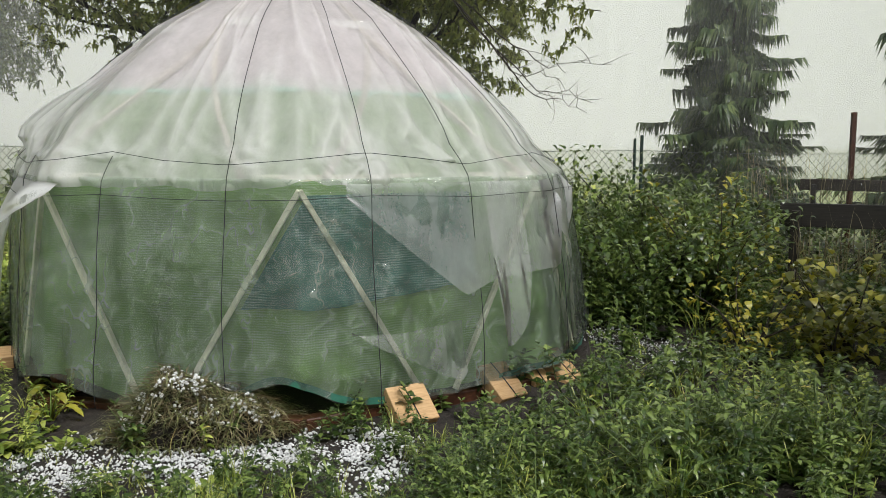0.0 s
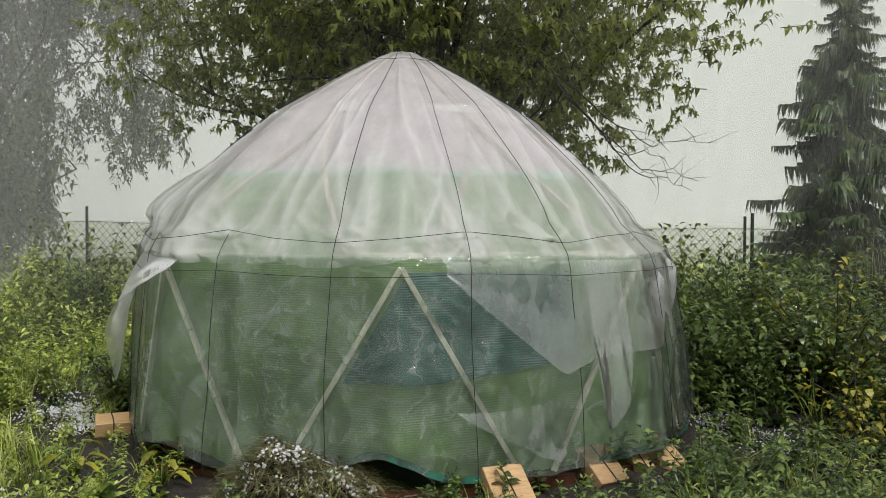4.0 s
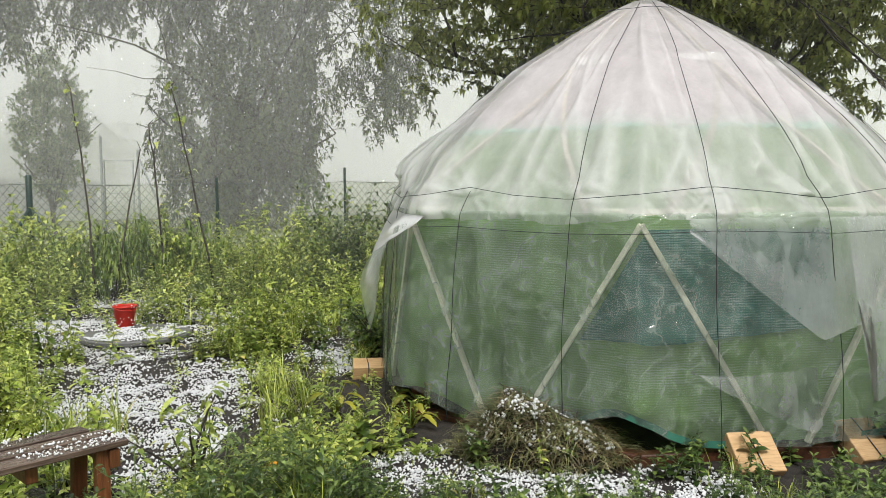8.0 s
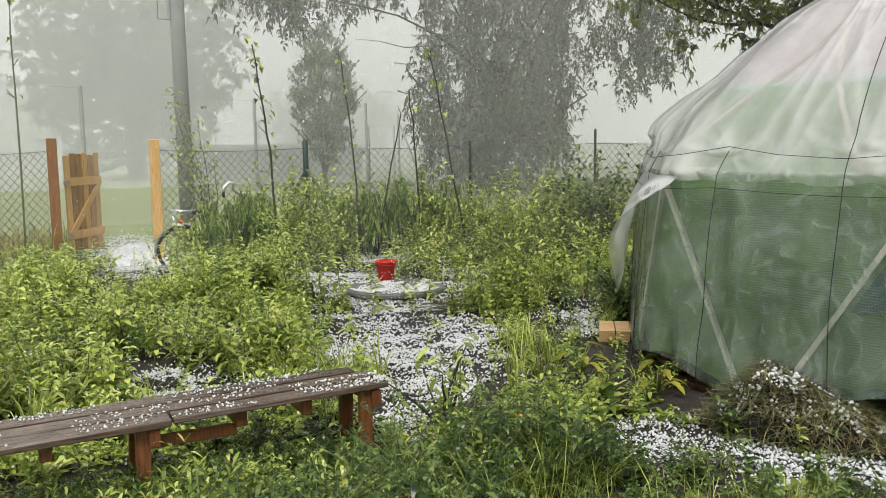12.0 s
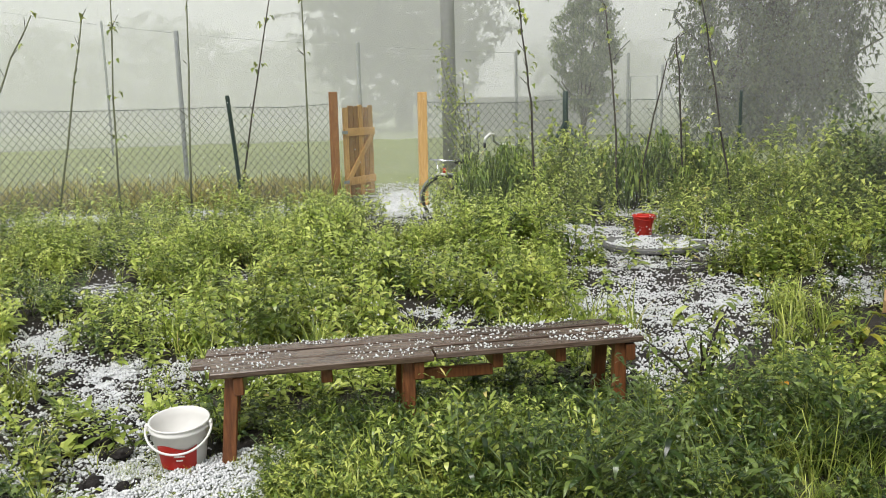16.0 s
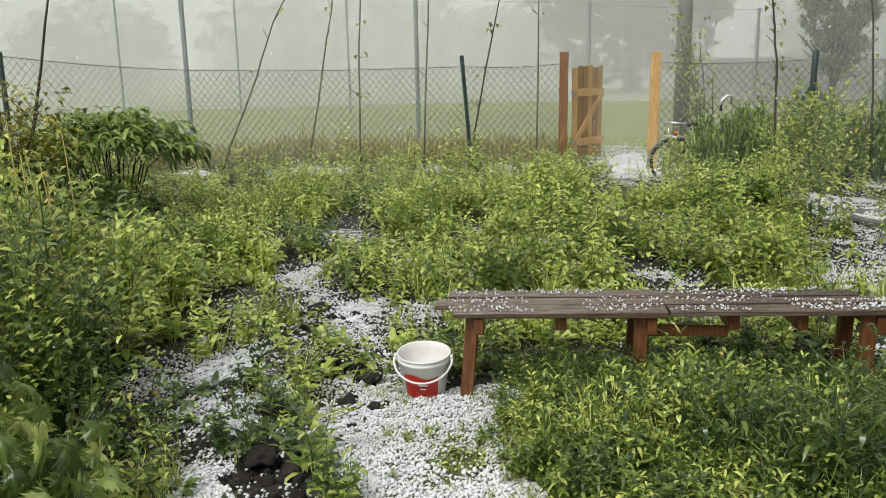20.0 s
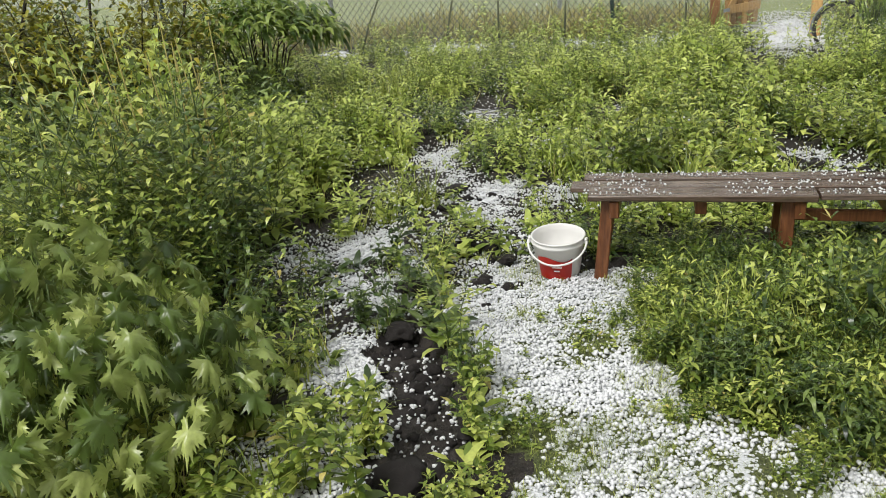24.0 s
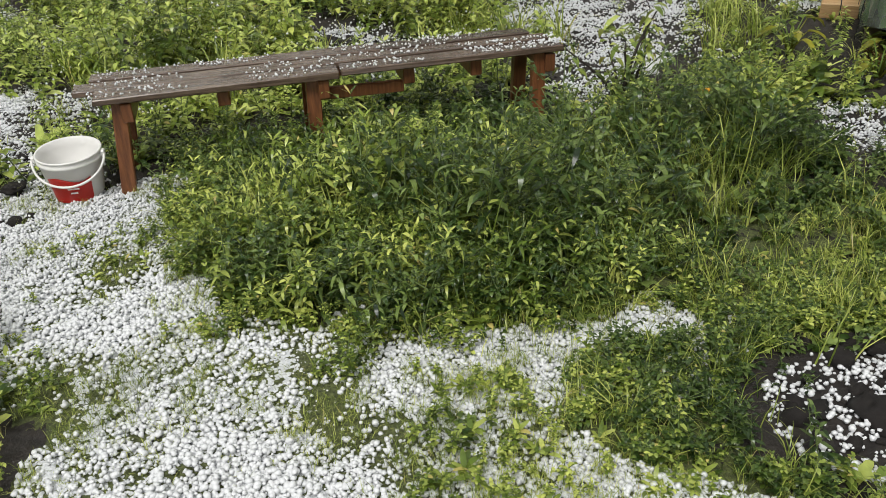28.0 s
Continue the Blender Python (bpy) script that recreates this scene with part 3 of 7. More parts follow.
HAIL_DOME = [(2.65, 3.2, 0.3, 0.3, 0, 0.8), (3.05, 2.75, 0.6, 0.35, -40, 0.68), (3.45, 2.3, 0.3, 0.3, 0, 0.85), (6.4, 1.5, 0.8, 0.35, 40, 0.85), (2.75, 3.6, 0.25, 0.2, 0, 0.7)]


GRASSY = [(0.22, 1.95, 0.17, 0.38, 10, 0.55), (0.5, 2.28, 0.2, 0.09, 0, 0.5), (0.06, 2.27, 0.2, 0.10, 0, 0.6), (-0.74, 2.0, 0.09, 0.2, 10, 0.8), (-0.35, 3.3, 0.12, 0.2, 0, 0.6), (0.55, 1.75, 0.1, 0.2, 0, 0.7), (-0.1, 1.35, 0.14, 0.1, 0, 0.5), (-0.62, 2.75, 0.12, 0.12, 0, 0.5)]


def hail_cover(x, y):
    c = np.where(inside(HAIL_PATH, x, y), 0.87 * (1 - blobs(GRASSY, x, y)), 0.0)
    c = np.maximum(c, np.where(inside(BED_PATH, x, y), 0.60, 0.0))
    c = np.maximum(c, 0.9 * blobs(GLADES, x, y))
    c = np.maximum(np.maximum(c, blobs(HAIL_NEAR, x, y)), np.maximum(blobs(HAIL_FAR, x, y), blobs(HAIL_DOME, x, y)))
    c = np.where(blobs(SOIL, x, y) > 0.6, 0.42, c)
    return np.where(inside(TRENCH, x, y), 0.14, c)


def bare(x, y):
    """Where next to no weed grows."""
    b = np.where(inside(HAIL_PATH, x, y) | inside(TRENCH, x, y), 1.0, np.where(inside(BED_PATH, x, y), 0.93, 0.0))
    b = np.maximum(b, np.maximum(blobs(GLADES, x, y), blobs(SOIL, x, y)))
    b = np.maximum(np.maximum(b, blobs(HAIL_NEAR, x, y)), np.maximum(blobs(HAIL_FAR, x, y), blobs(HAIL_DOME, x, y)))
    b = np.maximum(b, np.where(np.hypot(x - DOME[0], y - DOME[1]) < 2.12, 1.0, 0.0))
    b = np.maximum(b, np.where((np.hypot(x - LID[0] + 0.08, y - LID[1] + 0.16) < 0.72) & (np.hypot(x - 2.50, y - 7.22) > 0.16), 0.95, 0.0))
    ring = np.hypot(x - DOME[0], y - DOME[1])
    b = np.maximum(b, np.where((ring < np.where((x > 4.4) & (x < 5.7), 2.75, np.where(x > 4.0, 2.56, 2.7))) & (y - 4.08 < 0.95 * (5.4 - x)), np.where(x < 3.3, 0.5, np.where(x < 4.0, 0.68, 0.84)), 0.0))
    b = np.maximum(b, np.where((np.hypot(x - 3.4, y - 4.9) < 0.42) | (np.hypot(x - 3.2, y - 4.62) < 0.2), 0.8, 0.0))
    b = np.maximum(b, np.where(np.hypot(x + 0.9, y - 3.42) < 0.24, 1.0, 0.0))
    b = np.maximum(b, np.where(np.hypot(x + 0.62, y - 3.25) < 0.22, 0.9, 0.0))
    return np.where(np.hypot(x, y) < 0.8, 1.0, b)


DOME = (5.40, 4.08)
LID = (2.79, 8.27)
FENCE_Y = 12.8
TALL = [(-3.9, 3.9, 1.1, 1.2, 0, 0.38), (-2.75, 2.7, 0.5, 0.7, 0, 0.45), (-2.55, 3.0, 0.36, 0.7, 0, 0.36), (-6.2, 6.6, 1.5, 1.6, 0, 0.6), (-5.0, 5.6, 0.8, 0.6, 0, 0.2), (4.2, 11.4, 3.0, 1.5, -15, 0.62), (1.6, 11.2, 1.6, 0.9, 0, 0.45), (7.6, 9.6, 2.6, 2.2, 0, 0.62),
        (4.15, 5.75, 0.45, 0.6, 0, 0.42), (-1.2, 8.6, 3.0, 1.4, 0, 0.10), (-2.6, 10.9, 0.9, 0.6, 0, 0.34), (-0.6, 10.8, 0.7, 0.6, 0, 0.30), (-4.4, 10.2, 0.7, 0.6, 0, 0.25), (7.7, 2.4, 1.4, 1.3, 0, 0.75), (9.5, 3.0, 2.0, 1.6, 0, 0.8), (0.9, 2.85, 1.3, 0.6, 8, 0.16), (3.6, 1.2, 2.2, 1.2, 20, 0.08), (3.0, 9.0, 3.0, 2.0, 0, 0.10)]


LOW_RIM = [(3.05, 5.5, 0.75, 1.3, 25, 0.5), (0.12, 2.5, 0.4, 0.16, -8, 0.45), (0.8, 2.36, 0.7, 0.14, 0, 0.4)]


def weed_height(x, y):
    clump = np.sin(1.7 * x + 2.0 * np.sin(1.1 * y)) * np.cos(1.9 * y + 1.3 * np.sin(1.4 * x)) + 0.6 * np.sin(4.3 * x + 1.0) * np.cos(3.9 * y)
    return (0.17 + 0.05 * (y > 5) - 0.03 * ((y > 7.6) & (x < 1.2) & (x > -6.5)) - 0.07 * ((np.hypot(x, y) < 2.5) & (x > 0)) + blobs(TALL, x, y)) * (1 + 0.50 * clump) * (1 - blobs(LOW_RIM, x, y))


def ground_z(x, y):
    """The garden is all but flat, with clods, a trench and low humps."""
    z = 0.015 * np.sin(1.9 * x + 0.4) * np.cos(1.6 * y) + 0.012 * np.sin(5.1 * x - 2.3 * y) + 0.008 * np.sin(9.7 * y + 4.1 * x)
    rough = np.where(np.hypot(x, y) < 9, 1.0, 0.0)
    z = z + rough * 0.010 * np.sin(23.0 * x + 3.0 * np.sin(17.0 * y)) * np.sin(21.0 * y + 2.0 * np.sin(19.0 * x))
    z = z - 0.20 * np.exp(-((x - 1.4) / 1.0) ** 2 - ((y - 12.1) / 0.5) ** 2)
    z = z - np.where(inside(TRENCH, x, y), 0.05, 0.0)
    return np.where(np.hypot(x, y) > 60, 0.0, z)


def build_ground():
    radii = [0.0, 0.35]
    while radii[-1] < 14:
        radii.append(radii[-1] + 0.030 + 0.009 * radii[-1])
    while radii[-1] < 3000:
        radii.append(radii[-1] * 1.18)
    turn = np.radians(np.concatenate([np.arange(-64, 97, 0.7), np.arange(97, 296, 6.0)]))
    r, a = np.meshgrid(np.array(radii[1:]), turn, indexing="ij")
    x, y = np.append(0.0, (r * np.sin(a)).ravel()), np.append(0.0, (r * np.cos(a)).ravel())
    n, rows = len(turn), len(radii) - 1
    i, k = np.meshgrid(np.arange(rows - 1), np.arange(n), indexing="ij")
    p, q = 1 + i * n + k, 1 + i * n + (k + 1) % n
    tris = np.concatenate([np.stack([p, p + n, q + n], -1).reshape(-1, 3), np.stack([p, q + n, q], -1).reshape(-1, 3),
                           np.stack([np.zeros(n, int), 1 + np.arange(n), 1 + (np.arange(n) + 1) % n], -1)])[:, ::-1]
    ob = tri_mesh("ground", np.stack([x, y, ground_z(x, y)], -1), tris, [M_GROUND], smooth=True)
    field = np.clip((y - FENCE_Y - 0.6 + 0.25 * np.maximum(0, x - 3)) / 1.2, 0, 1)
    field = np.maximum(field, np.clip((np.hypot(x, y) - 15) / 2, 0, 1))
    side = np.degrees(np.arctan2(x, y))
    field = np.where((side < -66) | (side > 99), np.clip(np.hypot(x, y) / 1.5, 0, 0.8), field)
    green = np.where(inside(HAIL_PATH, x, y), 0.85, np.clip(np.where((np.hypot(x, y) < 3.6) & (x > 0.1) & (blobs(SOIL, x, y) < 0.3), 0.5, 0.32 - 0.8 * bare(x, y)), 0, 1))
    for name, values in (("ice", hail_cover(x, y) * np.where(inside(HAIL_PATH, x, y), 0.80, np.where(y > 11.5, 0.93, np.where((y < 6) & (x < 0), 0.80, 0.74)))), ("green", green), ("field", field)):
        layer = ob.data.attributes.new(name, "FLOAT", "POINT")
        layer.data.foreach_set("value", values.astype(np.float32))
    tagged(ob, "dark garden soil with moss and hail, turning into a pale green field", "ground", "", "structure")


build_ground()


def build_haze_sheets():
    """Translucent sheets arced round the viewpoint that stand in for rain haze."""
    for r, amount in HAZE_SHEETS:
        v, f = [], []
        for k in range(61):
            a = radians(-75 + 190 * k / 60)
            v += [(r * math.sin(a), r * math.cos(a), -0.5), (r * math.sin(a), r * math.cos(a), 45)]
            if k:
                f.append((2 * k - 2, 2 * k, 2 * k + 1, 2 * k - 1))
        ob = link_mesh("haze_sheet", v, f, haze_mat(amount), smooth=True)
        tagged(ob, "translucent pale sheet added to stand in for rain haze", "rain", "rain over the field", "structure")


build_haze_sheets()


def add_shade_wall():
    """Unseen wall added behind the viewpoint to shade the right of the garden."""
    bm = box_bm((9.0, 0.35, 5.2), (7.6, -2.6, 2.3), (0, 0, -3), 0.01)
    tagged(part("unseen_wall", bm, M_PLASTER), "unseen plain wall added behind the viewpoint to cast shade", "wall", "", "structure")


add_shade_wall()


# ---------------------------------------------------------------- the round film-covered greenhouse
PROFILE_Z = np.array([0.0, 0.10, 0.65, 1.23, 1.33, 1.44, 1.52, 1.66, 1.87, 2.14, 2.37, 2.65, 2.84, 2.91])
PROFILE_R = np.array([2.21, 2.20, 2.16, 2.08, 2.06, 1.97, 1.885, 1.79, 1.59, 1.285, 1.01, 0.54, 0.18, 0.02])
# side offsets by height, shaped to fit the tent's outline from the camera
SIDE_FIT_Z, SIDE_FIT_R = (0.0, 0.65, 1.23, 1.34, 1.46, 3.0), (0.13, 0.105, 0.07, 0.055, -0.01, 0.0)
FRONT = math.atan2(-DOME[1], -DOME[0])


def dome_point(theta, z, out=0.0, poly=0.85):
    """A point of the tent: theta in degrees from its front, z metres up, out metres off the skin."""
    r = float(np.interp(z, PROFILE_Z, PROFILE_R))
    step = radians(45)
    off = (radians(theta) + step / 2) % step - step / 2
    flat = math.cos(step / 2) / math.cos(step / 2 - abs(off))
    r = (r + 0.05) * (1 + poly * (flat - 1)) + out + float(np.interp(z, SIDE_FIT_Z, SIDE_FIT_R)) * math.sin(radians(theta)) ** 3
    a = FRONT + radians(theta)
    return Vector((r * math.cos(a), r * math.sin(a), z))


CORDS = (-175, -154, -133, -112, -92, -72, -51, -32, -11, 11, 29.5, 50, 72, 91, 112, 133, 154)


def skin(name, z0, z1, out, material, parent, label, rows=40, cols=160, theta0=-180, theta1=180, ripple=0.012, fold=0.0, hem=0.0, z_of=None, seed=0.0, crest=0.0, ride=False, slant=0.0):
    """A sheet of film or net that lies on the tent; it sags and folds. z_of bends its lower edge."""
    v, f = [], []
    full = theta1 - theta0 >= 360
    n = cols if full else cols + 1
    for i in range(rows + 1):
        for k in range(n):
            th = theta0 + (theta1 - theta0) * k / cols
            low = z0 + (z_of(th) if z_of else 0.0)
            low += hem * (noise.noise((th * 0.11, seed, 3.0)) + 0.5 * noise.noise((th * 0.35, seed, 5.0)))
            t = i / rows
            top_z = z1 + (z_of(th) if ride else 0.0)
            z = low + (top_z + crest * noise.noise((th * 0.06, seed, 8.0)) - low) * t
            th -= slant * (1 - k / cols) * (top_z - z)
            d = out + ripple * noise.noise((th * 0.09 + seed, z * 3.1, seed)) + ripple * 0.7 * noise.noise((th * 0.30 + seed, z * 1.6, 9.0))
            if fold:
                near = min(abs((th - c + 180) % 360 - 180) for c in CORDS)
                held = min(1.0, 0.30 + near / 6.0) * min(1.0, 0.25 + abs(z - 1.45) / 0.16)
                th_, th = th, th + 18 * noise.noise((z * 1.4, th * 0.05, 3.0 + seed))
                ridge = 1 - 2.2 * abs(noise.noise((th * 0.16 + 1.6 * noise.noise((th * 0.04, z * 1.1, 6.0)), z * 0.30, 14.0 + seed)))
                lump = 1 - 2.0 * abs(noise.noise((th * 0.06 + z * 1.1, z * 1.3 - th * 0.03, 21.0 + seed)))
                d += held * (fold * 1.1 * max(0, ridge) ** 3 + fold * 0.8 * max(0, lump) ** 3 * (1 - t))
                w = noise.noise((th * 0.22 + 0.9 * noise.noise((th * 0.05, z * 1.3, 2.0)), z * 0.55, 4.0 + seed))
                d += held * fold * (1 - abs(w) * 2.4) * min(1, 0.25 + 1.2 * (1 - t))
                tuck = noise.noise((th * 0.17 + z * 2.0, z * 2.6 + th * 0.12, 30.0 + seed))
                d += held * fold * 0.45 * max(0, 1 - abs(tuck) * 5.0) * max(0, 1 - 2.2 * t)
                th = th_
            v.append(dome_point(th, z, d))
    for i in range(rows):
        for k in range(cols):
            a, b = i * n + k, i * n + (k + 1) % n
            f.append((a, b, b + n, a + n))
    return link_mesh(name, v, f, material, parent, label, smooth=True)


def roof_film(parent):
    """The big roof sheet: sharp pleats run down from the top, and creases fan out from where cords cross over it."""
    rng = np.random.RandomState(14)
    rows, cols = 120, 620
    th = np.linspace(-180, 180, cols, endpoint=False)[None, :]
    low = np.array([1.285 + 0.045 * math.exp(-(a / 3.0) ** 2) + 0.03 * noise.noise((a * 0.11, 8.0, 3.0)) + 0.02 * noise.noise((a * 0.35, 8.0, 5.0)) for a in th[0]])[None, :]
    z = low + (2.90 - low) * (np.linspace(0, 1, rows + 1)[:, None] ** 1.1)
    th = th + 0 * z
    rad = np.interp(z, PROFILE_Z, PROFILE_R)
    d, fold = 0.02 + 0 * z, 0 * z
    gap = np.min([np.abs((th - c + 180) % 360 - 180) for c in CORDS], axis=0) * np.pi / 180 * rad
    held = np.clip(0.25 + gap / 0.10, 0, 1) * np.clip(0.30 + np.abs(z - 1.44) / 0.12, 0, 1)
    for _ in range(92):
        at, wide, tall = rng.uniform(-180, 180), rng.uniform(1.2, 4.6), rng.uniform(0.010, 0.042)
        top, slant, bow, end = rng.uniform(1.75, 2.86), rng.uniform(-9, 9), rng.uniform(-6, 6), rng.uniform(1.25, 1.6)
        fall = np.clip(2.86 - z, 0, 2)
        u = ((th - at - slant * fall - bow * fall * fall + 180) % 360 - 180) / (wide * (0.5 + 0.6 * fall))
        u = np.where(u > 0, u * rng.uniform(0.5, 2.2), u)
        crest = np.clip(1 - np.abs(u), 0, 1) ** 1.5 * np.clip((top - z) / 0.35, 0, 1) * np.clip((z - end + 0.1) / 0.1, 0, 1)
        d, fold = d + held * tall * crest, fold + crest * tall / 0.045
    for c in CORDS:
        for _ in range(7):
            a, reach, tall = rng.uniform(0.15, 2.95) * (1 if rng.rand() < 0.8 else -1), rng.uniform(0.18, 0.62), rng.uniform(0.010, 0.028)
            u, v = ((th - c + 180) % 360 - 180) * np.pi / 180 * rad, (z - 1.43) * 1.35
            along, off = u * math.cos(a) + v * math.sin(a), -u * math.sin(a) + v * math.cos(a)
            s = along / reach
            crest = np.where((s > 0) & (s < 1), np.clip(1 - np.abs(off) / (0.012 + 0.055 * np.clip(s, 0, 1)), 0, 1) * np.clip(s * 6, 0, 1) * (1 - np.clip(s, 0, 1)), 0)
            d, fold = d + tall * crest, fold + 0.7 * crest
    # on one side the sheet billows out over the eaves
    side = np.exp(-((th + 96) / 26) ** 2)
    d = d + side * 0.13 * np.exp(-((z - 1.72) / 0.20) ** 2) * np.clip((z - 1.50) / 0.07, 0, 1)
    small = np.array([[noise.noise((a * 0.20 + 3 * b, b * 3.4, 4.0)) for a, b in zip(ra, rb)] for ra, rb in zip(th, z)])
    d = d + 0.020 * np.clip(1 - np.abs(small) * 4.5, 0, 1) * np.clip((1.62 - z) / 0.2, 0.12, 1) + 0.010 * small
    v = [dome_point(float(a), float(b), float(o)) for a, b, o in zip(th.ravel(), z.ravel(), d.ravel())]
    f = []
    for i in range(rows):
        for k in range(cols):
            a, b = i * cols + k, i * cols + (k + 1) % cols
            f.append((a, b, b + cols, a + cols))
    ob = link_mesh("roof_film", v, f, M_FILM, parent, "milky white roof film in sharp pleats", smooth=True)
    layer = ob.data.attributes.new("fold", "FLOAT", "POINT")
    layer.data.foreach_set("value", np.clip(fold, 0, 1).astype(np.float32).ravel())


def flap(name, edge, parent, label, material, rows=16, cols=14, out=0.07, billow=0.03, seed=1.0):
    """A loose tongue of film hanging from the eaves. edge: theta and lowest z along it."""
    v, f = [], []
    th = [e[0] for e in edge]
    lo = [e[1] for e in edge]
    for i in range(rows + 1):
        for k in range(cols + 1):
            s = k / cols
            t0 = th[0] + (th[-1] - th[0]) * s
            low = float(np.interp(t0, th, lo)) if th[-1] > th[0] else 0.5
            z = 1.31 + (low - 1.31) * i / rows
            d = 0.045 + (out - 0.045) * (i / rows) ** 0.8 + billow * math.sin(s * 9.0 + 2.2 * i / rows + seed) * (i / rows) + 0.02 * noise.noise((s * 4, i / rows * 3, seed))
            v.append(dome_point(t0, z, d))
    for i in range(rows):
        for k in range(cols):
            a = i * (cols + 1) + k
            f.append((a, a + 1, a + cols + 2, a + cols + 1))
    return link_mesh(name, v, f, material, parent, label, smooth=True)


def strut_between(name, a, b, parent, width=0.031, depth=0.03, material=M_STRUT):
    bm = box_bm((width, depth, (b - a).length), bevel=0.003)
    side = (a + b) / 2
    out = Vector((side.x, side.y, 0)).normalized()
    d = (b - a).normalized()
    x = out.cross(d).normalized()
    rot = Matrix((x, d.cross(x), d)).transposed().to_4x4()
    bmesh.ops.transform(bm, matrix=Matrix.Translation(side) @ rot, verts=bm.verts)
    return part(name, bm, material, parent)


def batten(points, parent, material):
    """A rafter bent to the roof's curve."""
    v, f = tube(points, 0.021, 4)
    return link_mesh("rafter", v, f, material, parent)


def build_dome():
    top = thing("dome_greenhouse", pose(*DOME, 0.02), "round greenhouse tent of wooden struts under milky film and green netting", "greenhouse")
    nodes = [45 * k for k in range(8)]
    for k, th in enumerate(nodes):
        foot0, foot1 = th - 21.5, th + 21.5
        head = dome_point(th, 1.28, 0.0)
        strut_between("strut", dome_point(foot0 + 2, 0.06, 0.0), head + Vector((0, 0, 0.0)), top)
        strut_between("strut", dome_point(foot1 - 2, 0.06, 0.0), head, top)
        strut_between("rail", dome_point(th, 1.33, -0.07), dome_point(nodes[(k + 1) % 8], 1.33, -0.07), top, 0.06, 0.03)
    ring = [-27 + 53 * k for k in range(6)] + [-67]
    for k, th in enumerate(ring):
        batten([dome_point(th, 2.28 + 0.54 * i / 6, -0.04) for i in range(7)], top, M_RAFTER)
        for dth in (-22, 18):
            batten([dome_point(th + dth * i / 8, 2.28 - 0.94 * i / 8, -0.04) for i in range(9)], top, M_RAFTER)
        strut_between("ring_board", dome_point(th, 2.34, -0.05, 0.3), dome_point(th + 53, 2.34, -0.05, 0.3), top, 0.05, 0.014, M_BAND)
    # base ring of red-brown beams, lying on the soil
    for k in range(8):
        a, b = dome_point(nodes[k], 0.05, -0.02), dome_point(nodes[(k + 1) % 8], 0.05, -0.02)
        bm = box_bm(((b - a).length, 0.09, 0.13), bevel=0.006)
        c = (a + b) / 2
        bmesh.ops.transform(bm, matrix=pose(c.x, c.y, -0.025, 0, 0, math.degrees(math.atan2(b.y - a.y, b.x - a.x))), verts=bm.verts)
        part("base_beam", bm, M_BASEWOOD, top, "wet red-brown base beam")

    def lift(th):
        """The lower edge of the net: it is hitched up in places."""
        return 0.17 * math.exp(-((th + 3) / 7.5) ** 2) + 0.11 * math.exp(-((th + 42) / 9.0) ** 2) + 0.05 * math.exp(-((th - 45) / 12.0) ** 2)

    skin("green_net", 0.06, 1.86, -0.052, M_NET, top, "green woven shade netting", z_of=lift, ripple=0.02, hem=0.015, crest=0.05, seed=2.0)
    skin("net_selvage", 1.842, 1.868, -0.045, M_MINT, top, "mint green upper edge of the netting", rows=2, ripple=0.02, hem=0.05, crest=0.05, seed=2.0)
    skin("inner_fleece", 1.85, 2.88, -0.075, M_CAP, top, "grey white fleece lining", rows=16, ripple=0.015, seed=5.0)
    # panel added to give the bluish area of the front wall
    skin("blue_net_panel", 0.62, 1.25, -0.018, M_BLUENET, top, "blue green panel added for the bluish area at the front", rows=20, cols=60, theta0=1.0, theta1=31, ripple=0.006, hem=0.03, z_of=lambda th: 0.004 * max(0.0, th - 10), seed=7.0, slant=16.0)
    for t0, t1 in ((-14, 20), (33, 84), (120, 230)):
        skin("hem", 0.065, 0.105, 0.05, M_HEM, top, "teal green hem tape", rows=3, cols=60, theta0=t0, theta1=t1, ripple=0.03, z_of=lift, seed=4.0, ride=True)
    skin("wall_film", 0.07, 1.34, 0.035, M_SKIRT, top, "thin clear wall film", rows=70, cols=340, ripple=0.022, fold=0.022, hem=0.02, z_of=lift, seed=3.0)
    roof_film(top)
    flap("film_flap", [(-72, 0.70), (-64, 0.42), (-58, 0.74), (-50, 1.05), (-40, 1.22)], top, "torn white film flap hanging from the eaves", M_FLAP, rows=24, cols=24, out=0.23, billow=0.06)
    flap("film_flap", [(7, 1.23), (16, 0.96), (26.7, 0.64), (33, 0.72), (48, 0.76), (55, 1.16)], top, "torn white film flap hanging from the eaves", M_FLAP, rows=24, cols=48, out=0.08, billow=0.012, seed=2.4)
    flap("film_flap", [(52, 1.0), (60, 0.72), (68, 1.0), (74, 1.2)], top, "torn white film flap hanging from the eaves", M_FLAP, seed=3.8)
    flap("film_flap", [(32.5, 0.66), (33.5, 0.31), (35.5, 0.29), (38.5, 0.5), (39.5, 0.75)], top, "narrow white tongue of film hanging from the eaves", M_FLAP, rows=24, cols=20, out=0.10, billow=0.012, seed=5.1)
    skin("film_patch", 0.13, 0.46, 0.05, M_FLAP, top, "crumpled milky scrap of film over the netting", rows=16, cols=30, theta0=7, theta1=27, ripple=0.05, fold=0.02, hem=0.06, z_of=lambda th: 0.020 * abs(th - 25), seed=11.0, crest=0.12)
    # black cords over the film
    for k, th in enumerate(CORDS):
        high = 1.46 if th in (-32, -51) else 2.86  # two are buried in the pleats higher up
        pts = []
        for i in range(31):
            z = high - (high - 0.03) * i / 30
            bend = 0.4 * math.sin(i * 0.4 + k)
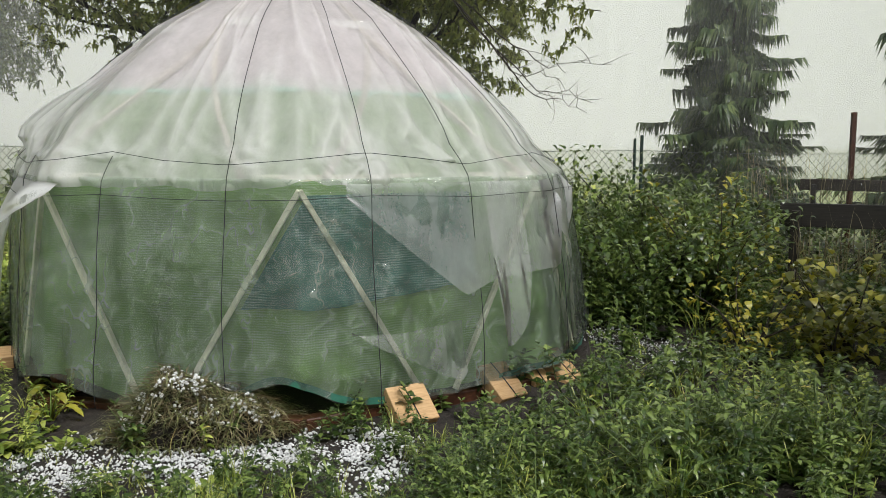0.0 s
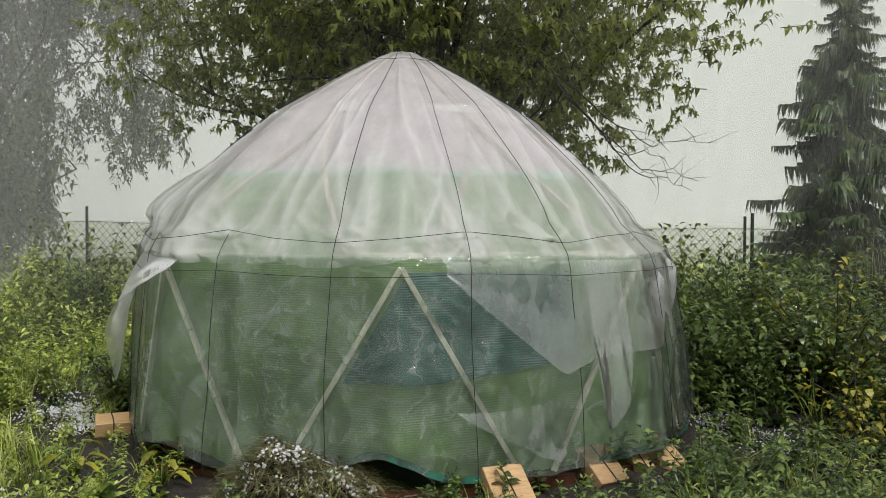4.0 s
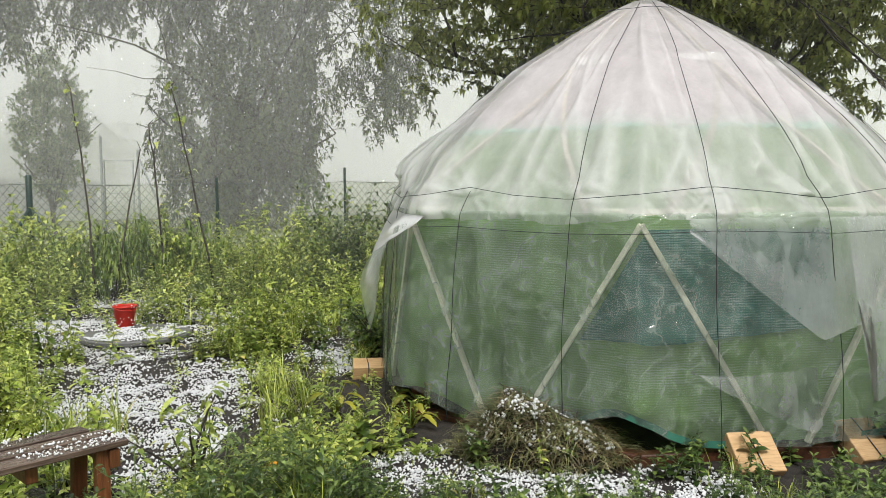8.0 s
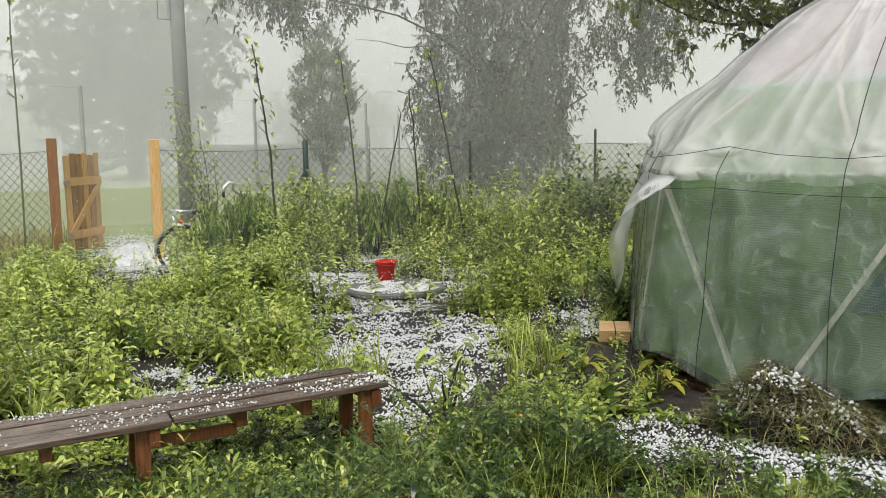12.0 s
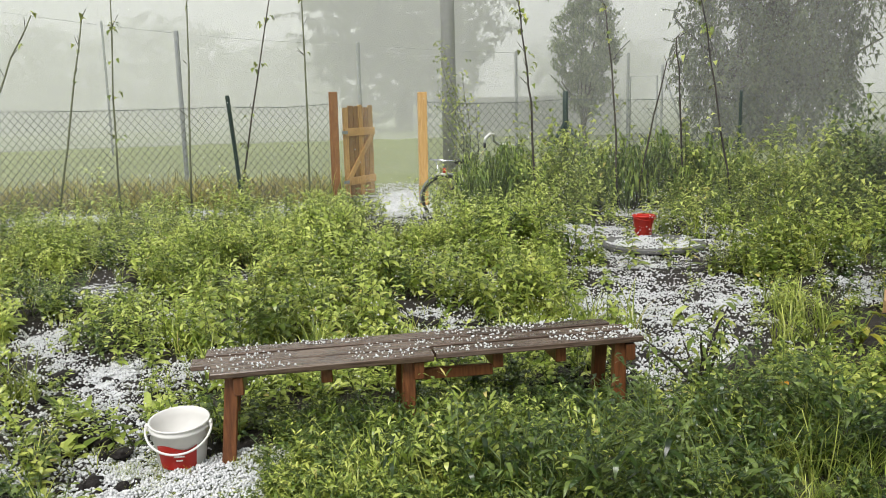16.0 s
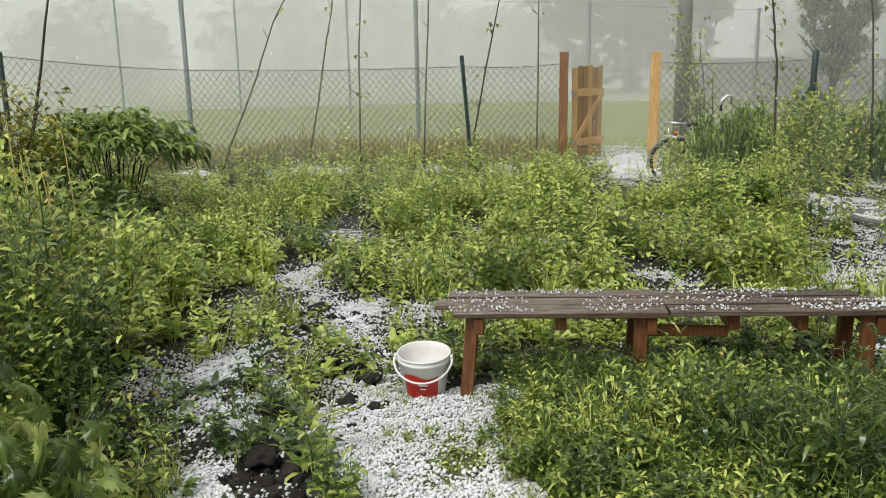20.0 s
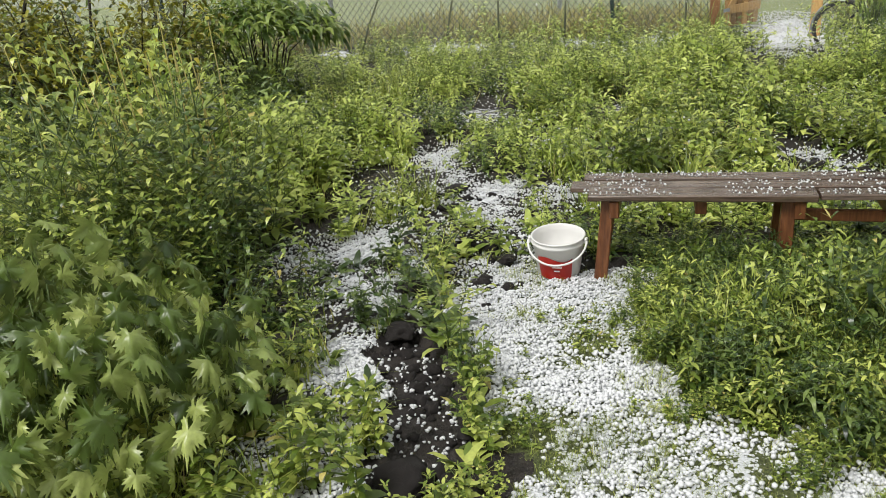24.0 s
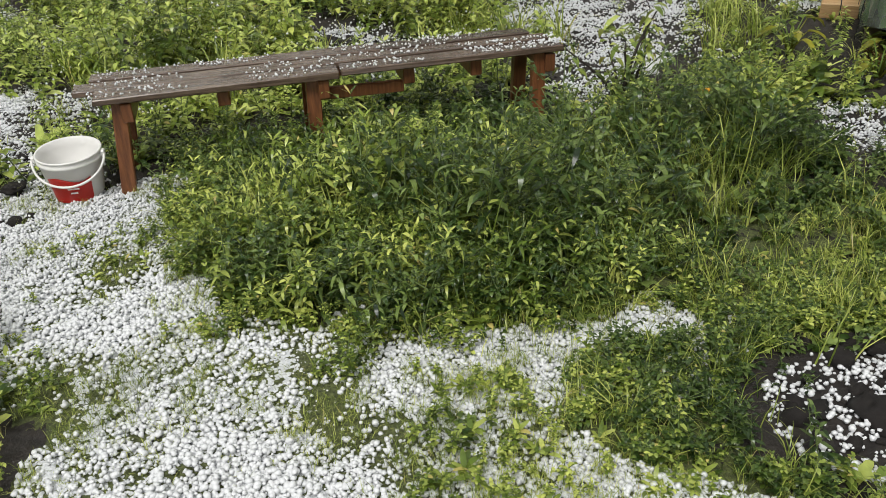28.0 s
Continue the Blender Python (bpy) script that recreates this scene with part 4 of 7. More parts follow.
            pts.append(dome_point(th + bend * (i / 30) + 3.0 * max(0.0, (z - 2.3) / 0.56), z, 0.066 if z > 1.5 else 0.080))
        tube_part("cord", pts, 0.0024, M_CORD, top, "thin black cord", 4)
    # ring cords run from cord to cord, now lower, now higher
    for z, sag, o in ((1.45, 0.035, 0.105), (1.235, 0.012, 0.10), (2.80, 0.004, 0.06)):
        stops = [(c + half, z + sag * ((-1) ** (n + 1) if half == 0 else 0.35 * math.sin(7.0 * n))) for n, c in enumerate(CORDS) for half in (0, 10)]
        ths, zs = [-180.0] + [q[0] for q in stops] + [180.0], [z] + [q[1] for q in stops] + [z]
        pts = [dome_point(th, float(np.interp(th, ths, zs)), o) for th in range(-180, 181, 2)]
        tube_part("ring_cord", pts, 0.0024, M_CORD, top, "thin black cord", 4)


build_dome()


def timber_block(x, y, z, size, turn, tilt, label):
    top = thing("timber_block", pose(x, y, z, tilt, 0, turn), label, "timber", "cut timber blocks round the tent")
    part("block", box_bm(size, (0, 0, size[2] / 2), bevel=0.004, jitter=0.003), M_NEWWOOD, top)
    w = size[1] / 2 + 0.004
    pts = [(0.01, -w, 0.0), (0.012, -w, size[2] + 0.004), (0.0, 0, size[2] + 0.005), (-0.006, w, size[2] + 0.004), (-0.006, w, 0)]
    tube_part("cord", pts, 0.004, M_CORD, top, "thin black cord", 4)
    return top


BLOCK = "pale fresh-cut timber block with a black cord beside the tent"
timber_block(4.05, 2.32, 0.03, (0.25, 0.25, 0.09), 148, -38, BLOCK)
timber_block(4.69, 2.03, 0.04, (0.23, 0.27, 0.085), 158, -38, BLOCK)
timber_block(5.00, 1.93, 0.04, (0.14, 0.23, 0.085), 152, -38, "short pale timber block leaning beside the tent")
timber_block(5.21, 1.83, 0.04, (0.20, 0.27, 0.08), 166, -38, BLOCK)
timber_block(3.66, 5.42, -0.01, (0.24, 0.17, 0.12), 146, -14, BLOCK)
tube_part("ground_peg", [(4.44, 2.33, -0.05), (4.44, 2.34, 0.14), (4.44, 2.35, 0.21)], [0.018, 0.018, 0.022], M_CORD, None, "black peg in the soil beside the tent")
tagged(bpy.data.objects["ground_peg"], "black plastic peg in the soil beside the tent", "peg")


# ---------------------------------------------------------------- bench and buckets
def build_bench():
    top = thing("garden_bench", pose(-0.772, 3.392, -0.02, 0, -0.7, 5.7), "weathered brown plank bench strewn with hailstones", "bench")
    planks = [(0.0, 0.98, 0.055, 0.108), (0.987, 1.97, 0.056, 0.104), (-0.09, 1.96, 0.192, 0.094), (-0.04, 1.2, 0.318, 0.104), (1.207, 1.90, 0.320, 0.100)]
    for n, (x0, x1, y, w) in enumerate(planks):
        part("plank", box_bm((x1 - x0, w, 0.028), ((x0 + x1) / 2, y, 0.416 + 0.003 * (n % 2)), (0, 0, 0.4 * (n % 3 - 1)), 0.004, 0.004), M_OLDWOOD, top)
    for x in (0.07, 0.86, 1.86):
        for y in (0.055, 0.315):
            part("leg", box_bm((0.06, 0.045, 0.44), (x, y, 0.18), ((-5 if y < 0.2 else 5) * (0.4 if x > 1.5 else 1.0), 6 if x < 0.5 else 2.5, 0), 0.004, 0.004), M_LEGWOOD, top, "red-brown leg")
        part("crosspiece", box_bm((0.045, 0.34, 0.08), (x + 0.05, 0.185, 0.355), bevel=0.004), M_LEGWOOD, top, "red-brown crosspiece")
    part("stretcher", box_bm((0.40, 0.03, 0.05), (1.06, 0.09, 0.315), (0, 1, 0), bevel=0.004), M_LEGWOOD, top, "red-brown stretcher")
    for x in (0.50, 1.28, 1.58):
        part("crosspiece", box_bm((0.05, 0.30, 0.07), (x, 0.20, 0.362), bevel=0.004), M_LEGWOOD, top, "red-brown crosspiece")
    part("apron", box_bm((1.75, 0.025, 0.07), (0.96, 0.30, 0.36), bevel=0.004), M_LEGWOOD, top, "red-brown apron board")


build_bench()


def build_white_bucket():
    top = thing("white_bucket", pose(-0.93, 3.47, 0.0, 5, 0, 4) @ Matrix.Scale(0.92, 4), "white plastic bucket with a red label beside the bench", "bucket")
    v, f = lathe([(0.0, 0.004), (0.105, 0.0), (0.11, 0.006), (0.134, 0.172), (0.141, 0.177), (0.141, 0.188), (0.136, 0.191), (0.138, 0.202), (0.143, 0.208), (0.139, 0.213), (0.132, 0.209), (0.128, 0.172), (0.104, 0.02), (0.0, 0.018)], 40)
    link_mesh("body", v, f, M_WHITE, top, smooth=True)
    # wrapped label on the front, a little proud of the wall
    v, f = [], []
    for i in range(5):
        z = 0.004 + 0.118 * i / 4
        r = 0.1105 + 0.024 * (z / 0.172) + 0.0015
        for k in range(25):
            a = radians(-92 - 44 + 88 * k / 24)
            v.append((r * math.cos(a), r * math.sin(a), z + (0.012 * math.sin(k * 0.26) if i == 4 else 0)))
    for i in range(4):
        for k in range(24):
            a = i * 25 + k
            f.append((a, a + 1, a + 26, a + 25))
    link_mesh("label", v, f, M_REDLABEL, top, "red printed label", smooth=True)
    for k in range(2):
        bar = box_bm((0.05 - 0.02 * k, 0.002, 0.007), (0.01, -0.1285, 0.08 - 0.02 * k), (6, 0, 0), 0)
        part("label_bar", bar, M_WHITE, top, "pale bar of print")
    pts = []
    for k in range(21):
        a = math.pi * k / 20
        pts.append((0.152 * math.cos(a), -0.03 - 0.115 * math.sin(a), 0.190 - 0.095 * math.sin(a) * 0.95))
    tube_part("handle", pts, 0.006, M_WHITE, top, "white bail handle hanging down", 6)
    for s in (-1, 1):
        part("handle_lug", box_bm((0.016, 0.03, 0.03), (s * 0.146, -0.02, 0.190), bevel=0.003), M_WHITE, top)


build_white_bucket()


def build_lid():
    top = thing("well_cover", pose(*LID, 0.0), "round grey concrete well cover dusted with hail", "well cover")
    v, f = lathe([(0.44, -0.09), (0.44, -0.01), (0.48, 0.0), (0.515, 0.005), (0.53, 0.015), (0.53, 0.045), (0.52, 0.055), (0.3, 0.058), (0.0, 0.059)], 48)
    link_mesh("slab", v, f, M_CONCRETE, top, smooth=False)
    # black ring added as the shade in the gap below the slab
    v, f = lathe([(0.445, -0.09), (0.445, 0.0)], 40, True)
    link_mesh("shade_gap", v, f, M_SOIL, top, "black ring painted as the shaded gap under the slab")
    b = thing("red_bucket", pose(2.82, 8.69, 0.06, 0, 0, 10), "red plastic bucket standing on the well cover", "bucket")
    v, f = lathe([(0.0, 0.003), (0.085, 0.0), (0.09, 0.005), (0.115, 0.20), (0.124, 0.205), (0.124, 0.218), (0.116, 0.222), (0.112, 0.205), (0.085, 0.02), (0.0, 0.016)], 36)
    link_mesh("body", v, f, M_RED, b, smooth=True)
    part("label", box_bm((0.06, 0.003, 0.07), (0.075, -0.078, 0.10), (8, 0, 42), 0), M_YLABEL, b, "pale paper label")
    pts = [(0.126 * math.cos(math.pi * k / 12), -0.02 - 0.1 * math.sin(math.pi * k / 12), 0.205 - 0.03 * math.sin(math.pi * k / 12)) for k in range(13)]
    tube_part("handle", pts, 0.004, M_RED, b, "red bail handle", 5)


build_lid()


# ---------------------------------------------------------------- fences and gate
def chain_link(name, a, b, z0, z1a, z1b, parent, cell=0.105):
    """A diamond wire net between two posts: zigzag wires with real bends."""
    a, b = Vector(a), Vector(b)
    length = (b - a).length
    d = (b - a) / length
    nrm = Vector((-d.y, d.x, 0))
    v, f = [], []

    def wire(p, q, w):
        n = len(v)
        side = (q - p).cross(nrm).normalized() * w
        v.extend([p + side, q + side, q - side + nrm * w, p - side + nrm * w, p - nrm * w, q - nrm * w])
        f.extend([(n, n + 1, n + 2, n + 3), (n + 3, n + 2, n + 5, n + 4), (n + 4, n + 5, n + 1, n)])

    cols = int(length / cell)
    rows = int((max(z1a, z1b) - z0) / (cell * 0.62))
    for c in range(cols):
        for lean in (1, -1):
            for r in range(rows):
                far = 1.0 if lean < 0 else 0.0
                s0, s1 = ((c + (0.5 if (r + k) % 2 == 0 else far)) * length / cols for k in (0, 1))
                u0, u1 = r / rows, (r + 1) / rows
                t0, t1 = s0 / length, s1 / length
                sag = lambda t: 0.03 * math.sin(math.pi * t)  # noqa: E731
                p = a + d * s0 + Vector((0, 0, z0 + u0 * (z1a + (z1b - z1a) * t0 - sag(t0) - z0)))
                q = a + d * s1 + Vector((0, 0, z0 + u1 * (z1a + (z1b - z1a) * t1 - sag(t1) - z0)))
                wire(p, q, 0.004)
    for c in range(cols * 2):
        t = (c + 0.5) / (cols * 2)
        p = a + d * length * t + Vector((0, 0, z1a + (z1b - z1a) * t - 0.03 * math.sin(math.pi * t)))
        wire(p, p + d * (0.012 if c % 2 else -0.012) + Vector((0, 0, 0.026)), 0.003)
    for k in range(20):
        t0, t1 = k / 20, (k + 1) / 20
        top = lambda t: z1a + (z1b - z1a) * t - 0.03 * math.sin(math.pi * t)  # noqa: E731
        wire(a + d * length * t0 + Vector((0, 0, top(t0))), a + d * length * t1 + Vector((0, 0, top(t1))), 0.0045)
    return link_mesh(name, v, f, M_WIRE, parent, "galvanised diamond wire mesh")


def steel_post(x, y, top_z, r, material, label, name="fence_post", group="garden fence posts", lean=0.0, category="post"):
    pts = [(x, y, -0.1), (x + lean * 0.5, y, top_z * 0.5), (x + lean, y, top_z - 0.01), (x + lean, y, top_z)]
    v, f = tube(pts, [r, r, r, r * 0.8], 8)
    ob = link_mesh(name, v, f, material, None, smooth=False)
    return tagged(ob, label, category, group)


def build_fence():
    line = [(-8.0, 9.7, 1.80), (-6.6, 12.2, 1.58), (-2.28, FENCE_Y, 1.55), (-0.80, FENCE_Y, 1.56)]
    line2 = [(0.70, FENCE_Y, 1.55), (2.86, FENCE_Y, 1.55), (5.4, 12.2, 1.55), (7.35, 11.6, 1.55), (10.2, 8.6, 1.52), (12.6, 3.05, 1.50), (13.4, -0.5, 1.48)]
    for pts in (line, line2):
        for (x0, y0, h0), (x1, y1, h1) in zip(pts, pts[1:]):
            top = thing("wire_fence", Matrix(), "sagging chain-link wire fence along the field", "fence", "garden fence")
            chain_link("wire_mesh", (x0, y0, 0), (x1, y1, 0), 0.05, h0, h1, top)
    dark = "dark green coated steel fence post"
    steel_post(-8.0, 9.7, 1.86, 0.035, M_GREENPOST, dark)
    steel_post(-2.16, FENCE_Y - 0.06, 1.72, 0.032, M_GREENPOST, dark, lean=-0.14)
    c = thing("corner_post", pose(2.86, FENCE_Y - 0.05, 0), "dark green steel corner post with two braces", "post", "garden fence posts")
    tube_part("post", [(0, 0, -0.1), (0, 0, 1.66), (0, 0, 1.68)], [0.045, 0.045, 0.03], M_GREENPOST, c, sides=10)
    tube_part("brace", [(-0.72, -0.05, 0.0), (-0.02, -0.02, 1.18)], 0.028, M_GREENPOST, c, sides=8)
    tube_part("brace", [(0.72, -0.15, 0.0), (0.02, -0.02, 1.18)], 0.028, M_GREENPOST, c, sides=8)
    steel_post(5.4, 12.15, 1.63, 0.024, M_GREENPOST, dark)
    steel_post(7.36, 11.55, 1.78, 0.022, M_GREENPOST, dark)
    steel_post(10.2, 8.55, 1.66, 0.024, M_GREENPOST, dark)
    steel_post(12.54, 3.03, 1.73, 0.026, M_GREENPOST, dark)
    steel_post(12.4, 3.1, 1.68, 0.022, M_GREENPOST, dark)
    # tall grey posts with thin wires round the sports field beyond
    tall = [(-14.6, 15.0, 3.2), (-7.4, 13.6, 3.4), (-3.87, 16.55, 3.02), (-0.5, 20.4, 3.03), (4.05, 24.7, 3.02), (7.9, 26.2, 3.0)]
    for x, y, z in tall:
        steel_post(x, y, z, 0.045, M_STEEL, "tall grey galvanised post of the field fence", "tall_post", "field fence posts")
    for (x0, y0, z0), (x1, y1, z1) in zip(tall, tall[1:]):
        pts = [(x0 + (x1 - x0) * k / 6, y0 + (y1 - y0) * k / 6, (z0 + (z1 - z0) * k / 6) * 0.985 - 0.04 * math.sin(math.pi * k / 6)) for k in range(7)]
        ob = tube_part("fence_wire", pts, 0.004, M_STEEL, None, sides=4)
        tagged(ob, "thin steel wire between tall posts", "wire", "field fence wires")
    # narrow posts and a gate frame farther out in the rain
    for x, y, z in ((4.9, 42, 2.8), (7.2, 43, 3.2), (9.0, 42, 3.0), (-9.5, 30, 4.6), (-13, 28, 4.6), (-16.4, 26, 4.6), (-20, 24, 4.6)):
        steel_post(x, y, z, 0.04, M_STEEL, "thin grey post far out in the rain", "far_post", "far posts")
    g = thing("field_gate", pose(8.35, 26.0, 0, 0, 0, -8), "grey tubular steel gate frame with wire mesh", "gate")
    tube_part("frame", [(-0.42, 0, 0), (-0.42, 0, 2.25), (0.42, 0, 2.25), (0.42, 0, 0), (-0.42, 0, 0.05)], 0.03, M_STEEL, g, sides=6)
    for k in range(9):
        tube_part("bar", [(-0.42, 0, 0.2 + 0.13 * k), (0.42, 0, 0.2 + 0.13 * k)], 0.012, M_STEEL, g, sides=4)
    steel_post(8.95, 26.0, 2.6, 0.04, M_STEEL, "grey steel gate post", "gate_post", "field gate posts")
    ob = tube_part("prop", [(9.0, 26, 2.3), (9.9, 26, 0.0)], 0.03, M_STEEL, None, sides=6)
    tagged(ob, "slanting steel prop of the gate post", "prop")


build_fence()


def build_gate():
    for x, z, lab in ((-0.73, 1.74, "square honey-brown wooden gate post"), (0.63, 1.71, "square honey-brown wooden gate post with a latch")):
        bm = box_bm((0.135, 0.11, z + 0.1), (x, FENCE_Y - 0.02, z / 2 - 0.05), (0, 0.4, 3), 0.008, 0.004)
        tagged(part("wooden_post", bm, M_GATEWOOD if x > 0 else M_POSTWOOD), lab, "post", "wooden gate posts")
    g = thing("wooden_gate", pose(-0.60, 12.92, 0.10, 0, 0, 60), "open honey-coloured plank gate with a diagonal brace", "gate")
    tops = (1.40, 1.43, 1.42, 1.44, 1.40, 1.43)
    for k, h in enumerate(tops):
        part("board", box_bm((0.135, 0.022, h), (0.08 + 0.15 * k, 0, h / 2), (0, 0.3 * (k % 3 - 1), 0), 0.003, 0.003), M_GATEDARK if k in (1, 2, 4) else M_GATEWOOD, g)
    for z in (0.25, 1.02):
        part("rail", box_bm((0.90, 0.03, 0.12), (0.45, -0.028, z), bevel=0.003), M_GATEWOOD, g)
    part("brace", box_bm((1.05, 0.026, 0.10), (0.47, -0.027, 0.63), (0, -42, 0), 0.003), M_GATEWOOD, g)
    for z in (0.25, 1.02):
        part("latch" if z > 1 else "hinge", box_bm((0.16, 0.008, 0.05), (-0.02, -0.048, z), bevel=0.002), M_STEEL, g, "grey steel strap hinge")


build_gate()


def build_bicycle():
    top = thing("bicycle", pose(0.87, 12.1, -0.20, 0, -2, -4), "old bicycle with chrome handlebar leaning in the weeds by the gate", "bicycle")
    for x in (0.05, 1.10):
        w = part("wheel", bmesh.new(), M_RUBBER, top)
        bm = bmesh.new()
        ring, n = [], 40
        for k in range(n):
            a = 2 * math.pi * k / n
            for s in range(6):
                q = 2 * math.pi * s / 6
                r = 0.33 + 0.024 * math.cos(q)
                ring.append(bm.verts.new((x + r * math.cos(a), 0.02 * math.sin(q), 0.34 + r * math.sin(a))))
        for k in range(n):
            for s in range(6):
                bm.faces.new((ring[k * 6 + s], ring[k * 6 + (s + 1) % 6], ring[((k + 1) % n) * 6 + (s + 1) % 6], ring[((k + 1) % n) * 6 + s]))
        bm.to_mesh(w.data)
        bm.free()
        for k in range(12):
            a = 2 * math.pi * k / 12
            tube_part("spoke", [(x, 0, 0.34), (x + 0.32 * math.cos(a), 0, 0.34 + 0.32 * math.sin(a))], 0.002, M_CHROME, w, sides=3)
        pts = [(x + 0.37 * math.cos(radians(t)), 0, 0.34 + 0.37 * math.sin(radians(t))) for t in range(20 if x < 0.5 else 30, 190, 12)]
        tube_part("mudguard", pts, 0.018, M_STEEL, top, "grey mudguard", 5)
    for a, b in (((0.45, 0, 0.32), (0.36, 0, 0.82)), ((0.45, 0, 0.32), (0.95, 0, 0.75)), ((0.38, 0, 0.72), (0.94, 0, 0.85)), ((0.05, 0, 0.34), (0.45, 0, 0.32)), ((0.05, 0, 0.34), (0.38, 0, 0.72)), ((1.10, 0, 0.34), (0.92, 0, 0.98))):
        tube_part("frame_tube", [a, b], 0.016, M_RUBBER, top, "black frame tube", 6)
    tube_part("handlebar", [(0.66, -0.28, 1.14), (0.67, -0.27, 1.20), (0.74, -0.25, 1.26), (0.80, -0.20, 1.25), (0.80, -0.14, 1.15), (0.88, -0.02, 1.09), (0.98, 0.10, 1.08), (1.08, 0.2, 1.06), (1.12, 0.22, 1.05)], 0.021, M_BAR, top, "chrome handlebar", 7)
    tube_part("grip", [(0.66, -0.28, 1.15), (0.655, -0.285, 1.06)], 0.019, M_RUBBER, top, "black grip", 6)
    tube_part("stem", [(0.92, 0, 0.95), (0.90, 0, 1.09)], 0.018, M_CHROME, top, "chrome stem", 6)
    bm = box_bm((0.26, 0.15, 0.06), (0.34, 0, 0.88), (0, -6, 0), 0.02)
    part("saddle", bm, M_RUBBER, top, "black saddle")
    for y in (-0.06, 0.06):
        tube_part("rack_rail", [(-0.16, y, 0.93), (0.36, y, 0.86)], 0.010, M_CHROME, top, "chrome rack rail", 5)
        tube_part("rack_stay", [(0.05, y, 0.34), (-0.06, y, 0.92)], 0.006, M_CHROME, top, sides=4)
    part("rear_light", box_bm((0.05, 0.07, 0.07), (0.06, -0.09, 0.76), bevel=0.012), M_RED, top, "red rear light")
    part("rear_plate", box_bm((0.16, 0.10, 0.03), (0.0, -0.07, 0.71), (0, 8, 0), 0.006), M_WHITE, top, "white mudguard tip")


build_bicycle()


def build_pole():
    p = thing("utility_pole", pose(1.40, 17.0, 0), "thick round grey concrete utility pole", "pole")
    tube_part("shaft", [(0, 0, -0.2), (0, 0, 4), (0.02, 0, 9.5)], [0.155, 0.14, 0.12], M_POLE, p, sides=18)
    tube_part("bracket", [(-0.14, -0.05, 4.05), (-0.36, -0.05, 4.05), (-0.36, -0.05, 4.5), (-0.30, -0.05, 4.5)], 0.014, M_STEEL, p, "thin steel bracket", 5)
    part("clamp", box_bm((0.06, 0.05, 0.42), (-0.16, -0.05, 4.3), bevel=0.005), M_STEEL, p, "grey clamp plate")


build_pole()
s = thing("far_shed", pose(8.5, 47, 0, 0, 0, 0), "low dark grey shed far behind the field", "shed")
part("wall", box_bm((9.5, 4, 1.5), (0, 0, 0.75), bevel=0.02), M_ROOF, s)
part("roof", box_bm((9.9, 4.4, 0.22), (0, 0, 1.6), (4, 0, 0), 0.02), M_ROOF, s)


# ---------------------------------------------------------------- trees
def limb(verts, faces, points, r0, r1, sides=7):
    v, f = tube(points, [r0 + (r1 - r0) * i / (len(points) - 1) for i in range(len(points))], sides)
    n = len(verts)
    verts += v
    faces += [tuple(i + n for i in face) for face in f]


def wander(rng, start, heading, length, steps, bend, sink=0.0):
    pts, d = [Vector(start)], Vector(heading).normalized()
    for _ in range(steps):
        d = (d + Vector([rng.uniform(-bend, bend) for _ in range(3)]) + Vector((0, 0, -sink))).normalized()
        pts.append(pts[-1] + d * length / steps)
    return pts


def leaf_twig(rng, leaves, reach, size, width, droop, hang=0.0):
    """A twig with leaves; hang lets it fall like a willow's."""
    t = Template()
    pts = []
    for i in range(4):
        s = i / 3
        pts.append((reach * s * (1 - 0.8 * hang), rng.uniform(-0.05, 0.05) * reach, reach * (0.15 * s * (1 - hang) - hang * s)))
    if leaves < 24:
        t.stem(pts[::3], 0.006, 1, 3)
    for i in range(leaves):
        s = 0.15 + 0.85 * i / leaves
        x, z = reach * s * (1 - 0.8 * hang), reach * (0.15 * s * (1 - hang) - hang * s)
        yaw = (1 if i % 2 else -1) * rng.uniform(0.5, 1.4) + (rng.uniform(-3, 3) if hang else 0)
        t.leaf((x, 0, z), yaw, size * rng.uniform(0.75, 1.2), size * width, rng.uniform(-0.1, 0.3), rng.uniform(0.3, 0.3 + droop))
    return t.arrays()


